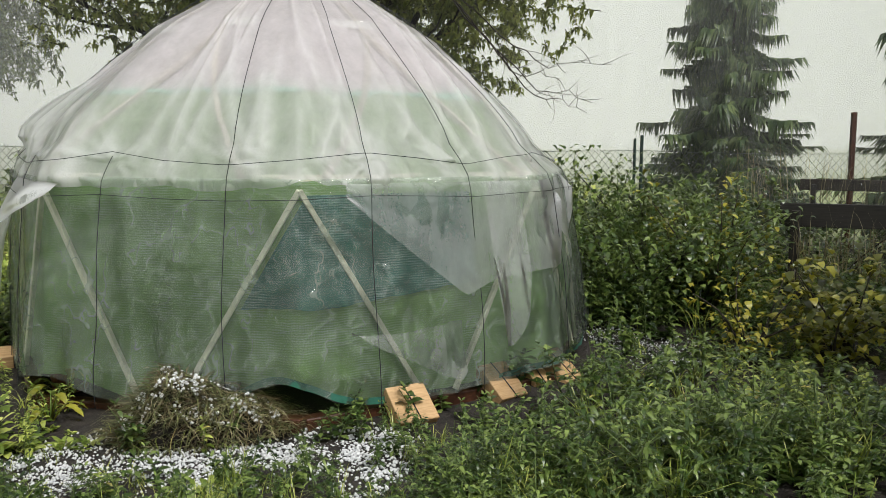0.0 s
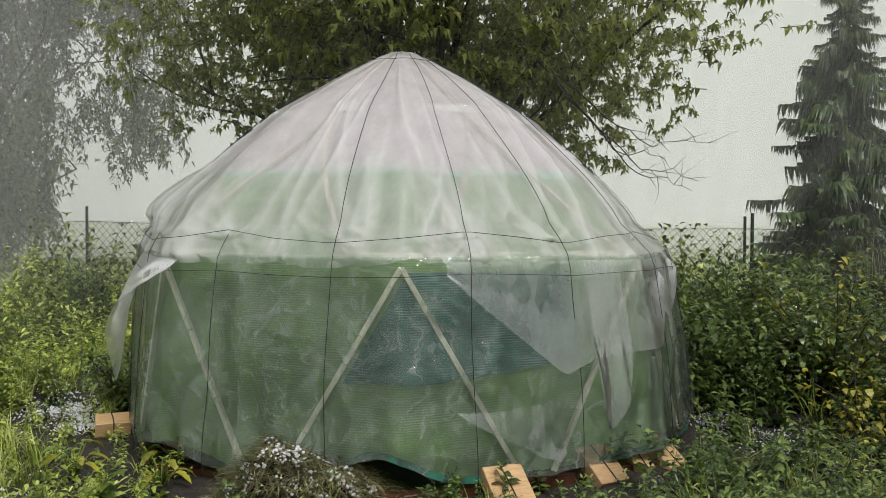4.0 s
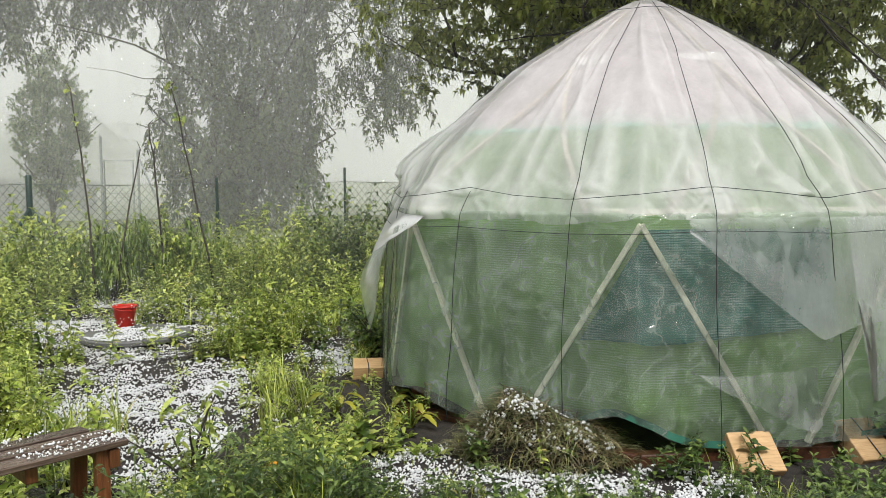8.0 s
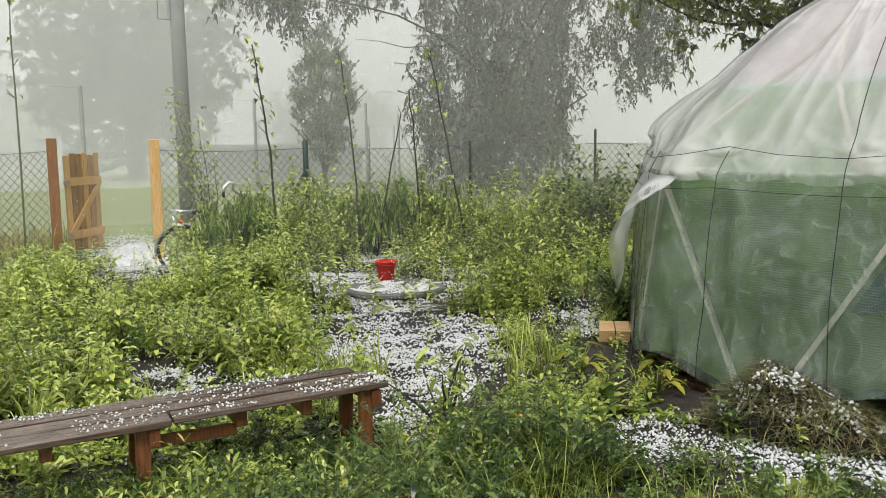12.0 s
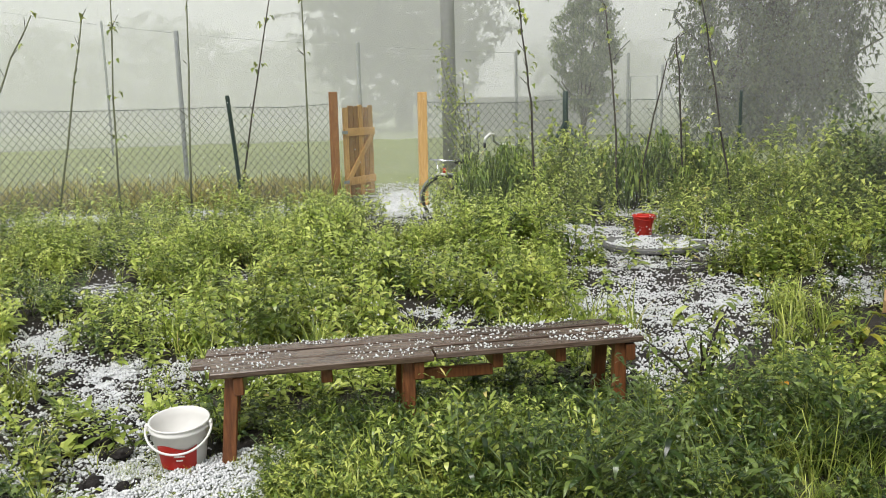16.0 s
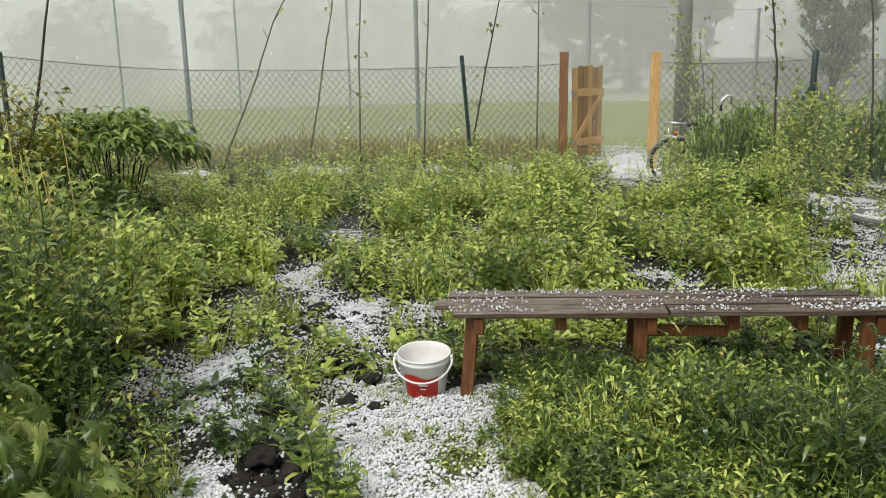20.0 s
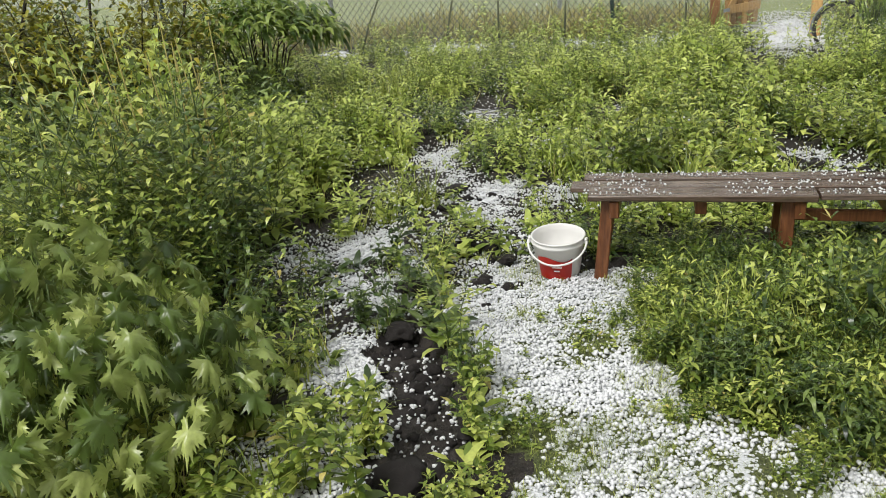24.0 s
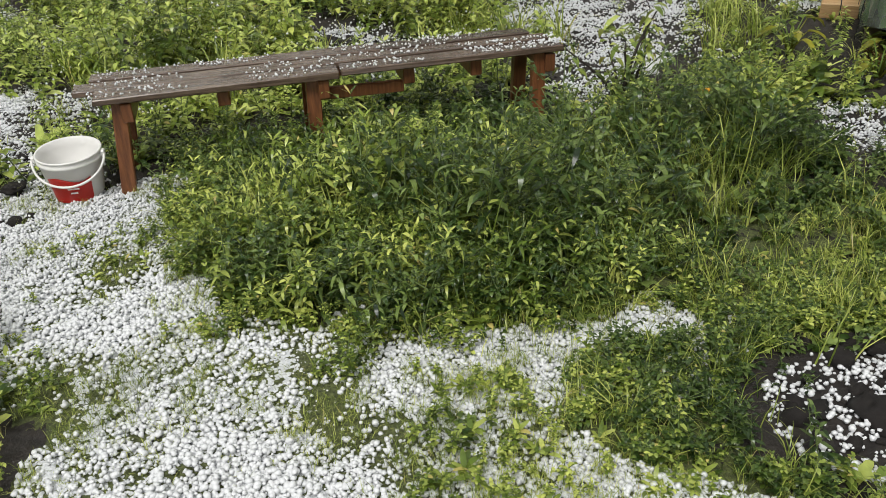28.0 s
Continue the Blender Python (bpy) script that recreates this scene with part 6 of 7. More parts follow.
def plants():
    """Rows of weeds by height class, leaf size and tone."""
    rng = np.random.RandomState(5)
    sets = {}
    bands = ((0.9, 2.6, 430), (2.6, 3.6, 330), (3.6, 4.6, 190), (4.6, 7.0, 114), (7.0, 10.0, 80), (10.0, 13.6, 54))
    for r0, r1, per in bands:
        lo, hi = radians(-64), radians(97)
        n = int(per * 0.5 * (hi - lo) * (r1 * r1 - r0 * r0))
        r = np.sqrt(rng.uniform(r0 * r0, r1 * r1, n))
        a = rng.uniform(lo, hi, n)
        x, y = r * np.sin(a), r * np.cos(a)
        hole = np.clip(0.35 + 0.9 * np.sin(2.3 * x + 1.7 * np.sin(1.9 * y)) * np.sin(2.6 * y + 1.2 * np.sin(2.1 * x)), 0, 0.7)
        stop = np.maximum(np.maximum(bare(x, y) * 1.03, blobs(SPARSE, x, y)), hole * np.where((y > 4.2) & (x < 1.0), 1.15, 0.85))
        keep = (rng.uniform(0, 1, n) > stop) & (y < FENCE_Y - 0.15) & (x < 12.3)
        x, y, r = x[keep], y[keep], r[keep]
        h = weed_height(x, y) * rng.uniform(0.75, 1.25, len(x))
        z = ground_z(x, y)
        dark, pale = blobs(DARK_OR_SHADED, x, y), blobs(PALER, x, y)
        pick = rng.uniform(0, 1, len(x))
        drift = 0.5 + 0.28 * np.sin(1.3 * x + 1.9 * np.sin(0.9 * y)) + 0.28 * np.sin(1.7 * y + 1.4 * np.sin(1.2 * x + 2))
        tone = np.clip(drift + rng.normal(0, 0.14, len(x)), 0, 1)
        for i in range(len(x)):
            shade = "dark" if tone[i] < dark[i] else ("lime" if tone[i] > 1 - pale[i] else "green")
            fine = "tiny_" if r[i] < 3.6 and x[i] > -0.8 else ("fine_" if r[i] < 4.6 else "")
            if r[i] < 3.6 and -0.3 < x[i] < 2.6 and y[i] > 1.95 and pick[i] < 0.45:
                kind, base = "thin_grass", 0.24
            elif h[i] > 0.52:
                kind, base = ("high", 0.74) if pick[i] > 0.4 else ("mid", 0.42)
            elif h[i] > 0.26:
                kind, base = ("mid", 0.34) if pick[i] > 0.38 else (("low", 0.24) if pick[i] > 0.16 else ("grass", 0.36))
            else:
                kind, base = ("low", 0.18) if pick[i] > 0.34 else (("tuft", 0.16) if pick[i] > 0.18 else (("mid", 0.36) if pick[i] > 0.05 else ("grass", 0.36)))
            count = 3 if "grass" in kind or kind == "tuft" else 6
            key = kind if "grass" in kind or kind == "tuft" else fine + kind + "_" + shade
            size = float(np.clip(h[i] / base, 0.5, 1.35)) * rng.uniform(0.8, 1.2)
            sets.setdefault(key, []).append((x[i], y[i], z[i], rng.uniform(0, 6.28), size, rng.uniform(0.8, 1.2), rng.uniform(-0.35, 0.35), rng.uniform(-0.35, 0.35), rng.randint(count)))
    # taller clumps standing out of the low growth
    for _ in range(80):
        cx, cy = rng.uniform(-4.8, 1.8), rng.uniform(4.8, 9.5)
        if bare(np.array(cx), np.array(cy)) > 0.4:
            continue
        tone = ("green", "green", "lime", "dark")[rng.randint(4)]
        tall = rng.uniform(0.65, 1.15)
        for _ in range(rng.randint(7, 18)):
            px, py = cx + rng.normal(0, 0.16), cy + rng.normal(0, 0.16)
            sets.setdefault("mid_" + tone, []).append((px, py, 0.0, rng.uniform(0, 6.28), tall * rng.uniform(0.75, 1.15), 1.1, rng.uniform(-0.3, 0.3), rng.uniform(-0.3, 0.3), rng.randint(6)))
    # long blades standing in drifts among the middle growth
    for px, py in zip(rng.uniform(-4.5, 4.6, 1500), rng.uniform(4.2, 9.6, 1500)):
        if noise.noise((px * 0.9, py * 0.9, 6.0)) > 0.05 and bare(np.array(px), np.array(py)) < 0.4:
            sets["grass"].append((px, py, 0.0, rng.uniform(0, 6.28), rng.uniform(0.75, 1.25), 1.0, rng.uniform(-0.2, 0.2), rng.uniform(-0.2, 0.2), rng.randint(3)))
    # rough grass behind the place where one stands
    for _ in range(500):
        a, d = radians(rng.uniform(99, 294)), rng.uniform(1.2, 9.0)
        sets["grass"].append((d * math.sin(a), d * math.cos(a), 0.0, rng.uniform(0, 6.28), rng.uniform(0.4, 0.8), 0.8, 0, 0, rng.randint(3)))
    # thin grass and seedlings standing in the hail
    for px, py in zip(rng.uniform(-1.6, 1.3, 14000), rng.uniform(0.9, 3.6, 14000)):
        if inside(HAIL_PATH, px, py):
            g = noise.noise((px * 2.1, py * 2.1, 0.5)) + 0.5 * noise.noise((px * 7, py * 7, 2.5)) + 0.6 * float(blobs(GRASSY, np.array(px), np.array(py)))
            thin = -(noise.noise((px * 2.6, py * 2.6, 1.5)) + 0.55 * noise.noise((px * 8.0, py * 8.0, 4.5)))
            if max(g - 0.14, 0.9 * thin - 0.26) > rng.uniform(-0.26, 0.14):
                sets["tuft"].append((px, py, 0.0, rng.uniform(0, 6.28), rng.uniform(0.2, 0.45), 0.7, 0, 0, rng.randint(3)))
            if g > 0.30 and rng.uniform(0, 1) < 0.25:
                sets["tiny_low_green"].append((px, py, 0.0, rng.uniform(0, 6.28), rng.uniform(0.3, 0.7), 0.8, 0, 0, rng.randint(6)))
    # close growth at the rim of the path and under the bench
    for px, py in zip(rng.uniform(-0.55, 1.2, 2600), rng.uniform(2.15, 3.7, 2600)):
        if not inside(HAIL_PATH, px, py) and float(bare(np.array(px), np.array(py))) < 0.5 and rng.uniform(0, 1) < 1.2 - 0.8 * max(0.0, px):
            kind = ("tiny_mid_dark", "tiny_mid_green", "tiny_low_green", "tiny_low_dark", "thin_grass")[int(rng.choice(5, p=(0.3, 0.22, 0.2, 0.18, 0.1)))]
            sets[kind].append((px, py, 0.0, rng.uniform(0, 6.28), rng.uniform(0.5, 0.95), 0.9, rng.uniform(-0.3, 0.3), rng.uniform(-0.3, 0.3), rng.randint(3 if kind == "thin_grass" else 6)))
    # stragglers spreading from the rim into the hail
    for px, py in zip(rng.uniform(-0.6, 1.2, 3000), rng.uniform(1.95, 3.4, 3000)):
        if inside(HAIL_PATH, px, py) and not inside(HAIL_PATH, px + 0.13, py + 0.15) and noise.noise((px * 5, py * 5, 8.0)) > (0.0 if px < 0.3 else 0.22):
            kind = ("tiny_low_green", "tuft", "tiny_low_dark", "tiny_mid_green")[int(rng.choice(4, p=(0.4, 0.35, 0.15, 0.1)))]
            sets[kind].append((px, py, 0.0, rng.uniform(0, 6.28), rng.uniform(0.3, 0.75), 0.8, rng.uniform(-0.4, 0.4), rng.uniform(-0.4, 0.4), rng.randint(3)))
    # fresh low growth between the path and the bare soil
    for px, py in zip(rng.uniform(0.5, 2.2, 3000), rng.uniform(0.9, 2.2, 3000)):
        if not inside(HAIL_PATH, px, py) and float(blobs(SOIL, np.array(px), np.array(py))) < 0.35:
            kind = ("tuft", "thin_grass", "tiny_low_green", "tiny_low_dark")[int(rng.choice(4, p=(0.38, 0.07, 0.2, 0.35)))]
            sets[kind].append((px, py, 0.0, rng.uniform(0, 6.28), rng.uniform(0.4, 0.85), 0.8, rng.uniform(-0.3, 0.3), rng.uniform(-0.3, 0.3), rng.randint(3)))
    return sets


SETS = plants()
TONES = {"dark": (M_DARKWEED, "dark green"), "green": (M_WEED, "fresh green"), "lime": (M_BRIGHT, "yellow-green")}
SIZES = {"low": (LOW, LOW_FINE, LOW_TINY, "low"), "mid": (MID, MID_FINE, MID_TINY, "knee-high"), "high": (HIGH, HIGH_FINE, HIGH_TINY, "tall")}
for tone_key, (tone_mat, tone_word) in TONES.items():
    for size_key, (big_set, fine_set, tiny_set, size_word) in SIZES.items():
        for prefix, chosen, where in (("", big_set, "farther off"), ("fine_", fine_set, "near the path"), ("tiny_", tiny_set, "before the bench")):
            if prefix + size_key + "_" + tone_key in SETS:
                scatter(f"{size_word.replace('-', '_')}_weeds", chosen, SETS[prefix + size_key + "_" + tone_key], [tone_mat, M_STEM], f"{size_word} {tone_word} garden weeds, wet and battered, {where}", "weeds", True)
scatter("grass_tufts", TUFT, SETS["tuft"], [M_GRASS], "short grass tufts standing in the hail", "grass")
scatter("thin_grass", THINGRASS, SETS["thin_grass"], [M_GRASS], "thin bright bent grass before the bench", "grass")
scatter("long_grass", TALLGRASS, SETS["grass"], [M_GRASS], "long bent grass blades among the weeds", "grass")


def fence_grass():
    rng = np.random.RandomState(3)
    n = 2600
    x = rng.uniform(-9, 12, n)
    y = FENCE_Y + rng.uniform(-0.3, 2.6, n) - 0.35 * np.maximum(0, x - 3) + np.where(x < -6, 1.2 * (x + 6), 0)
    ok = (np.abs(x - 0.2) > 0.75)
    x, y = x[ok], y[ok]
    rows = np.stack([x, y, 0 * x, rng.uniform(0, 6.28, len(x)), rng.uniform(0.8, 1.6, len(x)), rng.uniform(0.8, 1.4, len(x)), 0 * x, 0 * x, rng.randint(0, 3, len(x))], -1)
    dry = (rng.uniform(0, 1, len(x)) < np.where(x < -0.9, 0.86, 0.2))
    scatter("meadow_grass", FARGRASS, rows[~dry], [M_GRASS], "long green meadow grass behind the wire fence", "grass")
    scatter("dry_meadow_grass", FARGRASS, rows[dry], [M_STRAWGRASS], "straw-coloured meadow grass along the wire fence", "grass")


fence_grass()


def patch(seed, count, cx, cy, rx, ry, size, lean=0.2, kinds=4):
    rng = np.random.RandomState(seed)
    a, r = rng.uniform(0, 6.28, count), np.sqrt(rng.uniform(0, 1, count))
    x, y = cx + rx * r * np.cos(a), cy + ry * r * np.sin(a)
    return np.stack([x, y, ground_z(x, y), rng.uniform(0, 6.28, count), size * rng.uniform(0.55, 1.2, count), np.ones(count),
                     rng.uniform(-lean, lean, count), rng.uniform(-lean, lean, count), rng.randint(0, kinds, count)], -1)


DROOPING = np.concatenate([patch(1, 70, 1.62, 11.2, 0.52, 0.4, 0.88), patch(2, 90, 4.1, 11.2, 1.3, 0.5, 1.0)])
scatter("drooping_plants", DROOP, DROOPING, [M_DROOP, M_STEM], "tall plants with long drooping green leaves", "plants")


def shrub(name, x, y, spread, height, count, material, label, seed, leaf=0.09, width=0.6, stems=14):
    """A bush: arching stems and many leaves round their upper parts."""
    rng = random.Random(seed)
    top = thing(name, pose(x, y, 0), label, "shrub")
    v, f, tips = [], [], []
    for k in range(stems):
        a = 2.4 * k
        d = Vector((math.cos(a) * spread[0], math.sin(a) * spread[1], height * rng.uniform(0.9, 1.6)))
        pts = wander(rng, (rng.uniform(-0.3, 0.3) * spread[0], rng.uniform(-0.3, 0.3) * spread[1], -0.05), d, d.length * rng.uniform(0.6, 0.95), 6, 0.16, 0.05)
        limb(v, f, pts, 0.013, 0.004, 4)
        tips += pts[1:]
    link_mesh("branch_frame", v, f, M_BARK, top, "thin brown stems", smooth=True)
    t = Template(curved=True)
    for _ in range(count):
        p = tips[rng.randrange(len(tips))] + Vector([max(-0.2, min(0.2, rng.gauss(0, 0.13))) * s for s in (spread[0] * 1.6, spread[1] * 1.6, height)])
        if p.z < 0.04:
            continue
        t.leaf(p, rng.uniform(0, 6.28), leaf * rng.uniform(0.7, 1.3), leaf * width, rng.uniform(-0.1, 0.3), rng.uniform(0.2, 0.8))
    vv, ff, mm = t.arrays()
    ob = tri_mesh("foliage", vv, ff, [material], mm, True)
    ob.parent = top
    return top


shrub("bramble_shrub", 7.6, 1.95, (0.9, 0.9), 1.05, 3600, M_DARKWEED, "dense dark green bramble thicket beside the tent", 31, 0.075)
shrub("bramble_shrub", 8.9, 1.75, (0.9, 0.8), 1.15, 3400, M_DARKWEED, "dense dark green bramble thicket beside the boards", 32, 0.075)
shrub("currant_bush", 7.75, 1.25, (0.5, 0.45), 1.1, 900, M_ELDER, "fresh green bush among dark brambles", 33, 0.07)
shrub("bramble_shrub", 9.6, 3.0, (1.2, 1.0), 1.0, 3000, M_DARKWEED, "dark green thicket in front of the wire fence", 34, 0.08)
shrub("bramble_shrub", 9.4, 0.25, (0.9, 0.7), 0.72, 2400, M_DARKWEED, "dark green thicket behind the raised bed", 42, 0.075)
shrub("bramble_shrub", 8.05, -0.1, (0.35, 0.6), 0.5, 1300, M_DARKWEED, "dark green bramble in front of the raised bed", 43, 0.07)
shrub("yellow_shrub", 6.4, 0.72, (0.4, 0.4), 0.55, 240, M_YELLOW, "low shrub with yellowing leaves", 35, 0.06, 0.6, 8)
shrub("raspberry_bush", 6.7, 0.1, (0.5, 0.5), 0.7, 620, M_ELDER, "fresh green raspberry canes", 36, 0.09, 0.7, 8)
shrub("elder_bush", -5.75, 5.9, (0.95, 0.8), 1.10, 9500, M_ELDER, "dense yellow-green elder bush in front of the fence", 37, 0.085, 0.46, 22)


def weeping_shrub(x, y):
    """A rounded bush whose long leaves hang from its top over a dark hollow."""
    rng = random.Random(51)
    top = thing("weeping_shrub", pose(x, y, 0, 0, 0, 34), "rounded bush with long drooping green leaves over dark shade", "shrub")
    v, f = [], []
    t = Template(curved=True)
    for k in range(46):
        a, r = 2.4 * k, math.sqrt(k / 46)
        head = Vector((0.85 * r * math.cos(a), 0.5 * r * math.sin(a), 1.12 - 0.30 * r * r + rng.uniform(-0.07, 0.07)))
        if k % 2:
            limb(v, f, [(0.15 * head.x, 0.15 * head.y, -0.05), (0.5 * head.x, 0.5 * head.y, 0.7 * head.z), tuple(head)], 0.010, 0.004, 4)
        for j in range(24):
            p = head + Vector((rng.gauss(0, 0.05), rng.gauss(0, 0.05), rng.uniform(-0.16, 0.03)))
            t.leaf(p, a + rng.uniform(-2.0, 2.0), rng.uniform(0.14, 0.28), rng.uniform(0.034, 0.055), rng.uniform(0.1, 0.5), rng.uniform(0.35, 1.1), 0, 0.3)
    link_mesh("branch_frame", v, f, M_BARK, top, "thin brown stems", smooth=True)
    vv, ff, mm = t.arrays()
    ob = tri_mesh("foliage", vv, ff, [M_DROOP], mm, True)
    ob.parent = top


weeping_shrub(-4.8, 7.05)


def dry_stems():
    rng = random.Random(52)
    top = thing("dry_stems", pose(-3.0, 3.25, 0), "clump of thin pale dry stems among the weeds", "stalks")
    for k in range(16):
        a, b = rng.uniform(-0.35, 0.35), rng.uniform(-0.25, 0.25)
        tube_part("stem", [(a, b, -0.03), (a * 1.3 - 0.05, b, 0.5), (a * 1.5 - 0.16 + rng.uniform(-0.06, 0.06), b, rng.uniform(1.0, 1.35))], [0.0055, 0.0045, 0.0025], M_STRAWGRASS, top, sides=4)


dry_stems()
shrub("yellow_shrub", -4.75, 5.2, (0.16, 0.16), 1.05, 190, M_YELLOW, "yellow-leaved shoot among green bushes", 38, 0.08, 0.7, 5)
shrub("climber", 1.72, 15.4, (0.3, 0.3), 2.0, 900, M_WEED, "leafy climber round the foot of the pole", 39, 0.10, 0.5, 8)
shrub("dark_bush", 4.15, 5.85, (0.35, 0.45), 0.6, 1500, M_DARKWEED, "dark green bush close to the tent", 40, 0.055)
shrub("ash_seedling", 1.58, 3.95, (0.14, 0.14), 0.5, 170, M_WEED, "upright green seedling beside the path", 41, 0.08, 0.35, 6)


def burdock(x, y, count, size, seed, label):
    """A rosette of broad crinkled leaves on stalks."""
    rng = random.Random(seed)
    top = thing("broad_leaved_weed", pose(x, y, 0), label, "weed", "broad-leaved weeds by the tent")
    for k in range(count):
        a, reach, high = 2.4 * k + rng.uniform(-0.3, 0.3), size * rng.uniform(0.5, 1.3), size * rng.uniform(0.7, 2.0)
        foot, head = Vector((0, 0, -0.02)), Vector((reach * math.cos(a), reach * math.sin(a), high))
        v, f = tube([foot, foot.lerp(head, 0.5) + Vector((0, 0, 0.2 * high)), head], [0.006, 0.005, 0.003], 4)
        n, rows, cols = len(v), 7, 4
        d, side = Vector((math.cos(a), math.sin(a), 0)), Vector((-math.sin(a), math.cos(a), 0))
        long, wide = size * rng.uniform(0.8, 1.25), size * rng.uniform(0.40, 0.60)
        for i in range(rows + 1):
            u = i / rows
            half = 0.5 * wide * math.sin(math.pi * min(1.0, 0.12 + 0.88 * u)) ** 0.6 * (1.12 if i % 2 else 0.9)
            for j in range(cols + 1):
                w = 2 * j / cols - 1
                v.append(head + d * long * u + side * half * w + Vector((0, 0, long * (0.25 * u - 0.75 * u * u) + 0.14 * wide * abs(w) + 0.05 * wide * math.sin(7 * u + 4 * w + k))))
        for i in range(rows):
            for j in range(cols):
                b = n + i * (cols + 1) + j
                f.append((b, b + 1, b + cols + 2, b + cols + 1))
        link_mesh("leaf", v, f, M_ELDER if k % 3 else M_DROOP, top, smooth=True)


burdock(3.36, 4.30, 12, 0.115, 61, "broad-leaved green weed beside the sunken pot")
burdock(2.86, 4.62, 10, 0.105, 62, "broad-leaved green weed near the timber block")
burdock(3.05, 4.05, 9, 0.095, 63, "broad-leaved green weed near the heap")


def build_vine():
    rng = random.Random(77)
    top = thing("vine_bush", pose(-2.12, 1.50, 0), "large pale green lobed vine leaves in a sprawling bush", "vine")
    t = Template()
    v, f = [], []
    for k in range(46):
        a, r = 2.4 * k, 0.10 + 0.50 * math.sqrt(k / 46)
        z = 0.62 * (1 - (r / 0.75) ** 2) + rng.uniform(-0.06, 0.08)
        p = Vector((r * math.cos(a), r * math.sin(a), z))
        limb(v, f, [(0.25 * p.x, 0.25 * p.y, 0.0), (0.7 * p.x, 0.7 * p.y, 0.6 * z), tuple(p)], 0.006, 0.003, 3)
        for j in range(20):
            q = p + Vector([rng.uniform(-0.14, 0.14) for _ in range(3)])
            lobed_leaf(t, q, a + rng.uniform(-1.3, 1.3), rng.uniform(0.05, 0.11), rng.uniform(0.3, 1.6), rng)
    link_mesh("branch_frame", v, f, M_STEM, top, "thin green stalks", smooth=True)
    vv, ff, mm = t.arrays()
    ob = tri_mesh("foliage", vv, ff, [M_VINE], mm)
    ob.parent = top


build_vine()


# ---------------------------------------------------------------- compost heap, boards, clods
def heap_z(u, w):
    """The heap: a taller and a lower hump side by side."""
    rim = np.clip(1 - (u / 0.48) ** 2 - (w / 0.30) ** 2, 0, 1)
    lumps = 1 + 0.16 * np.sin(17 * u + 2) * np.cos(19 * w) + 0.10 * np.sin(31 * w + 13 * u)
    return np.sqrt(rim) * lumps * (0.31 * np.exp(-((u + 0.20) / 0.22) ** 2) + 0.19 * np.exp(-((u - 0.20) / 0.22) ** 2))


def build_compost():
    rng = random.Random(5)
    top = thing("compost_heap", pose(3.33, 3.18, 0, 0, 0, -48), "heap of pulled weeds and straw strewn with hail", "heap")
    v, f = [], []
    for i in range(15):
        for k in range(32):
            r, a = i / 14, 2 * math.pi * k / 32
            u, w = 0.48 * r * math.cos(a), 0.30 * r * math.sin(a)
            v.append((u, w, float(heap_z(u, w)) * (1 + 0.3 * noise.noise((u * 7, w * 7, 1))) - 0.03))
    for i in range(14):
        for k in range(32):
            a, b = i * 32 + k, i * 32 + (k + 1) % 32
            f.append((a, a + 32, b + 32, b))
    link_mesh("mound", v, f, M_SOIL, top, "dark soil core", smooth=True)
    t = Template()
    for _ in range(2600):
        r, a = math.sqrt(rng.random()), rng.uniform(0, 6.28)
        u, w = 0.50 * r * math.cos(a), 0.32 * r * math.sin(a)
        swirl = 2.2 * noise.noise((u * 4.0, w * 4.0, 7.0)) + a
        t.blade((u, w, max(0.01, float(heap_z(u, w)) + rng.uniform(-0.03, 0.02))), swirl + rng.gauss(0, 1.3), rng.uniform(0.05, 0.13), rng.uniform(0.004, 0.010), rng.uniform(1.3, 2.0), rng.choice((0, 1, 1, 2)))
    for _ in range(230):
        r, a = math.sqrt(rng.random()), rng.uniform(0, 6.28)
        u, w, yaw, long = 0.46 * r * math.cos(a), 0.28 * r * math.sin(a), rng.uniform(0, 6.28), rng.uniform(0.10, 0.26)
        pts = []
        for k in range(5):
            q = k / 4 - 0.5
            uu, ww = u + long * q * math.cos(yaw) + 0.05 * math.sin(9 * q + yaw), w + long * q * math.sin(yaw) + 0.05 * math.cos(8 * q + a)
            pts.append((uu, ww, max(0.01, float(heap_z(uu, ww)) + 0.012 + 0.05 * (0.25 - q * q) * rng.uniform(0.3, 1.6))))
        t.stem(pts, rng.uniform(0.003, 0.006), rng.choice((0, 0, 1, 2)), 4)
    vv, ff, mm = t.arrays()
    ob = tri_mesh("straw", vv, ff, [M_STRAW, M_WILTED, M_DEADLEAF], mm)
    ob.parent = top
    tagged(ob, "wilted stalks and straw")


build_compost()


def clod(x, y, size, seed, z=0.0, flat=0.42):
    rng = random.Random(seed)
    bm = bmesh.new()
    bmesh.ops.create_icosphere(bm, subdivisions=3, radius=size)
    off = Vector((seed * 3.1, 0, 0))
    for w in bm.verts:
        w.co *= 1 + 0.45 * noise.noise(w.co * (1.8 / size) + off) + 0.28 * noise.noise(w.co * (5 / size) + off) + 0.12 * noise.noise(w.co * (13 / size) + off)
        w.co.z *= flat
    bmesh.ops.transform(bm, matrix=pose(x, y, z + size * flat * 0.3, 0, 0, rng.uniform(0, 360)), verts=bm.verts)
    return tagged(part("soil_clod", bm, M_SOIL, smooth=True), "lump of black wet soil in the hail", "soil", "soil clods")


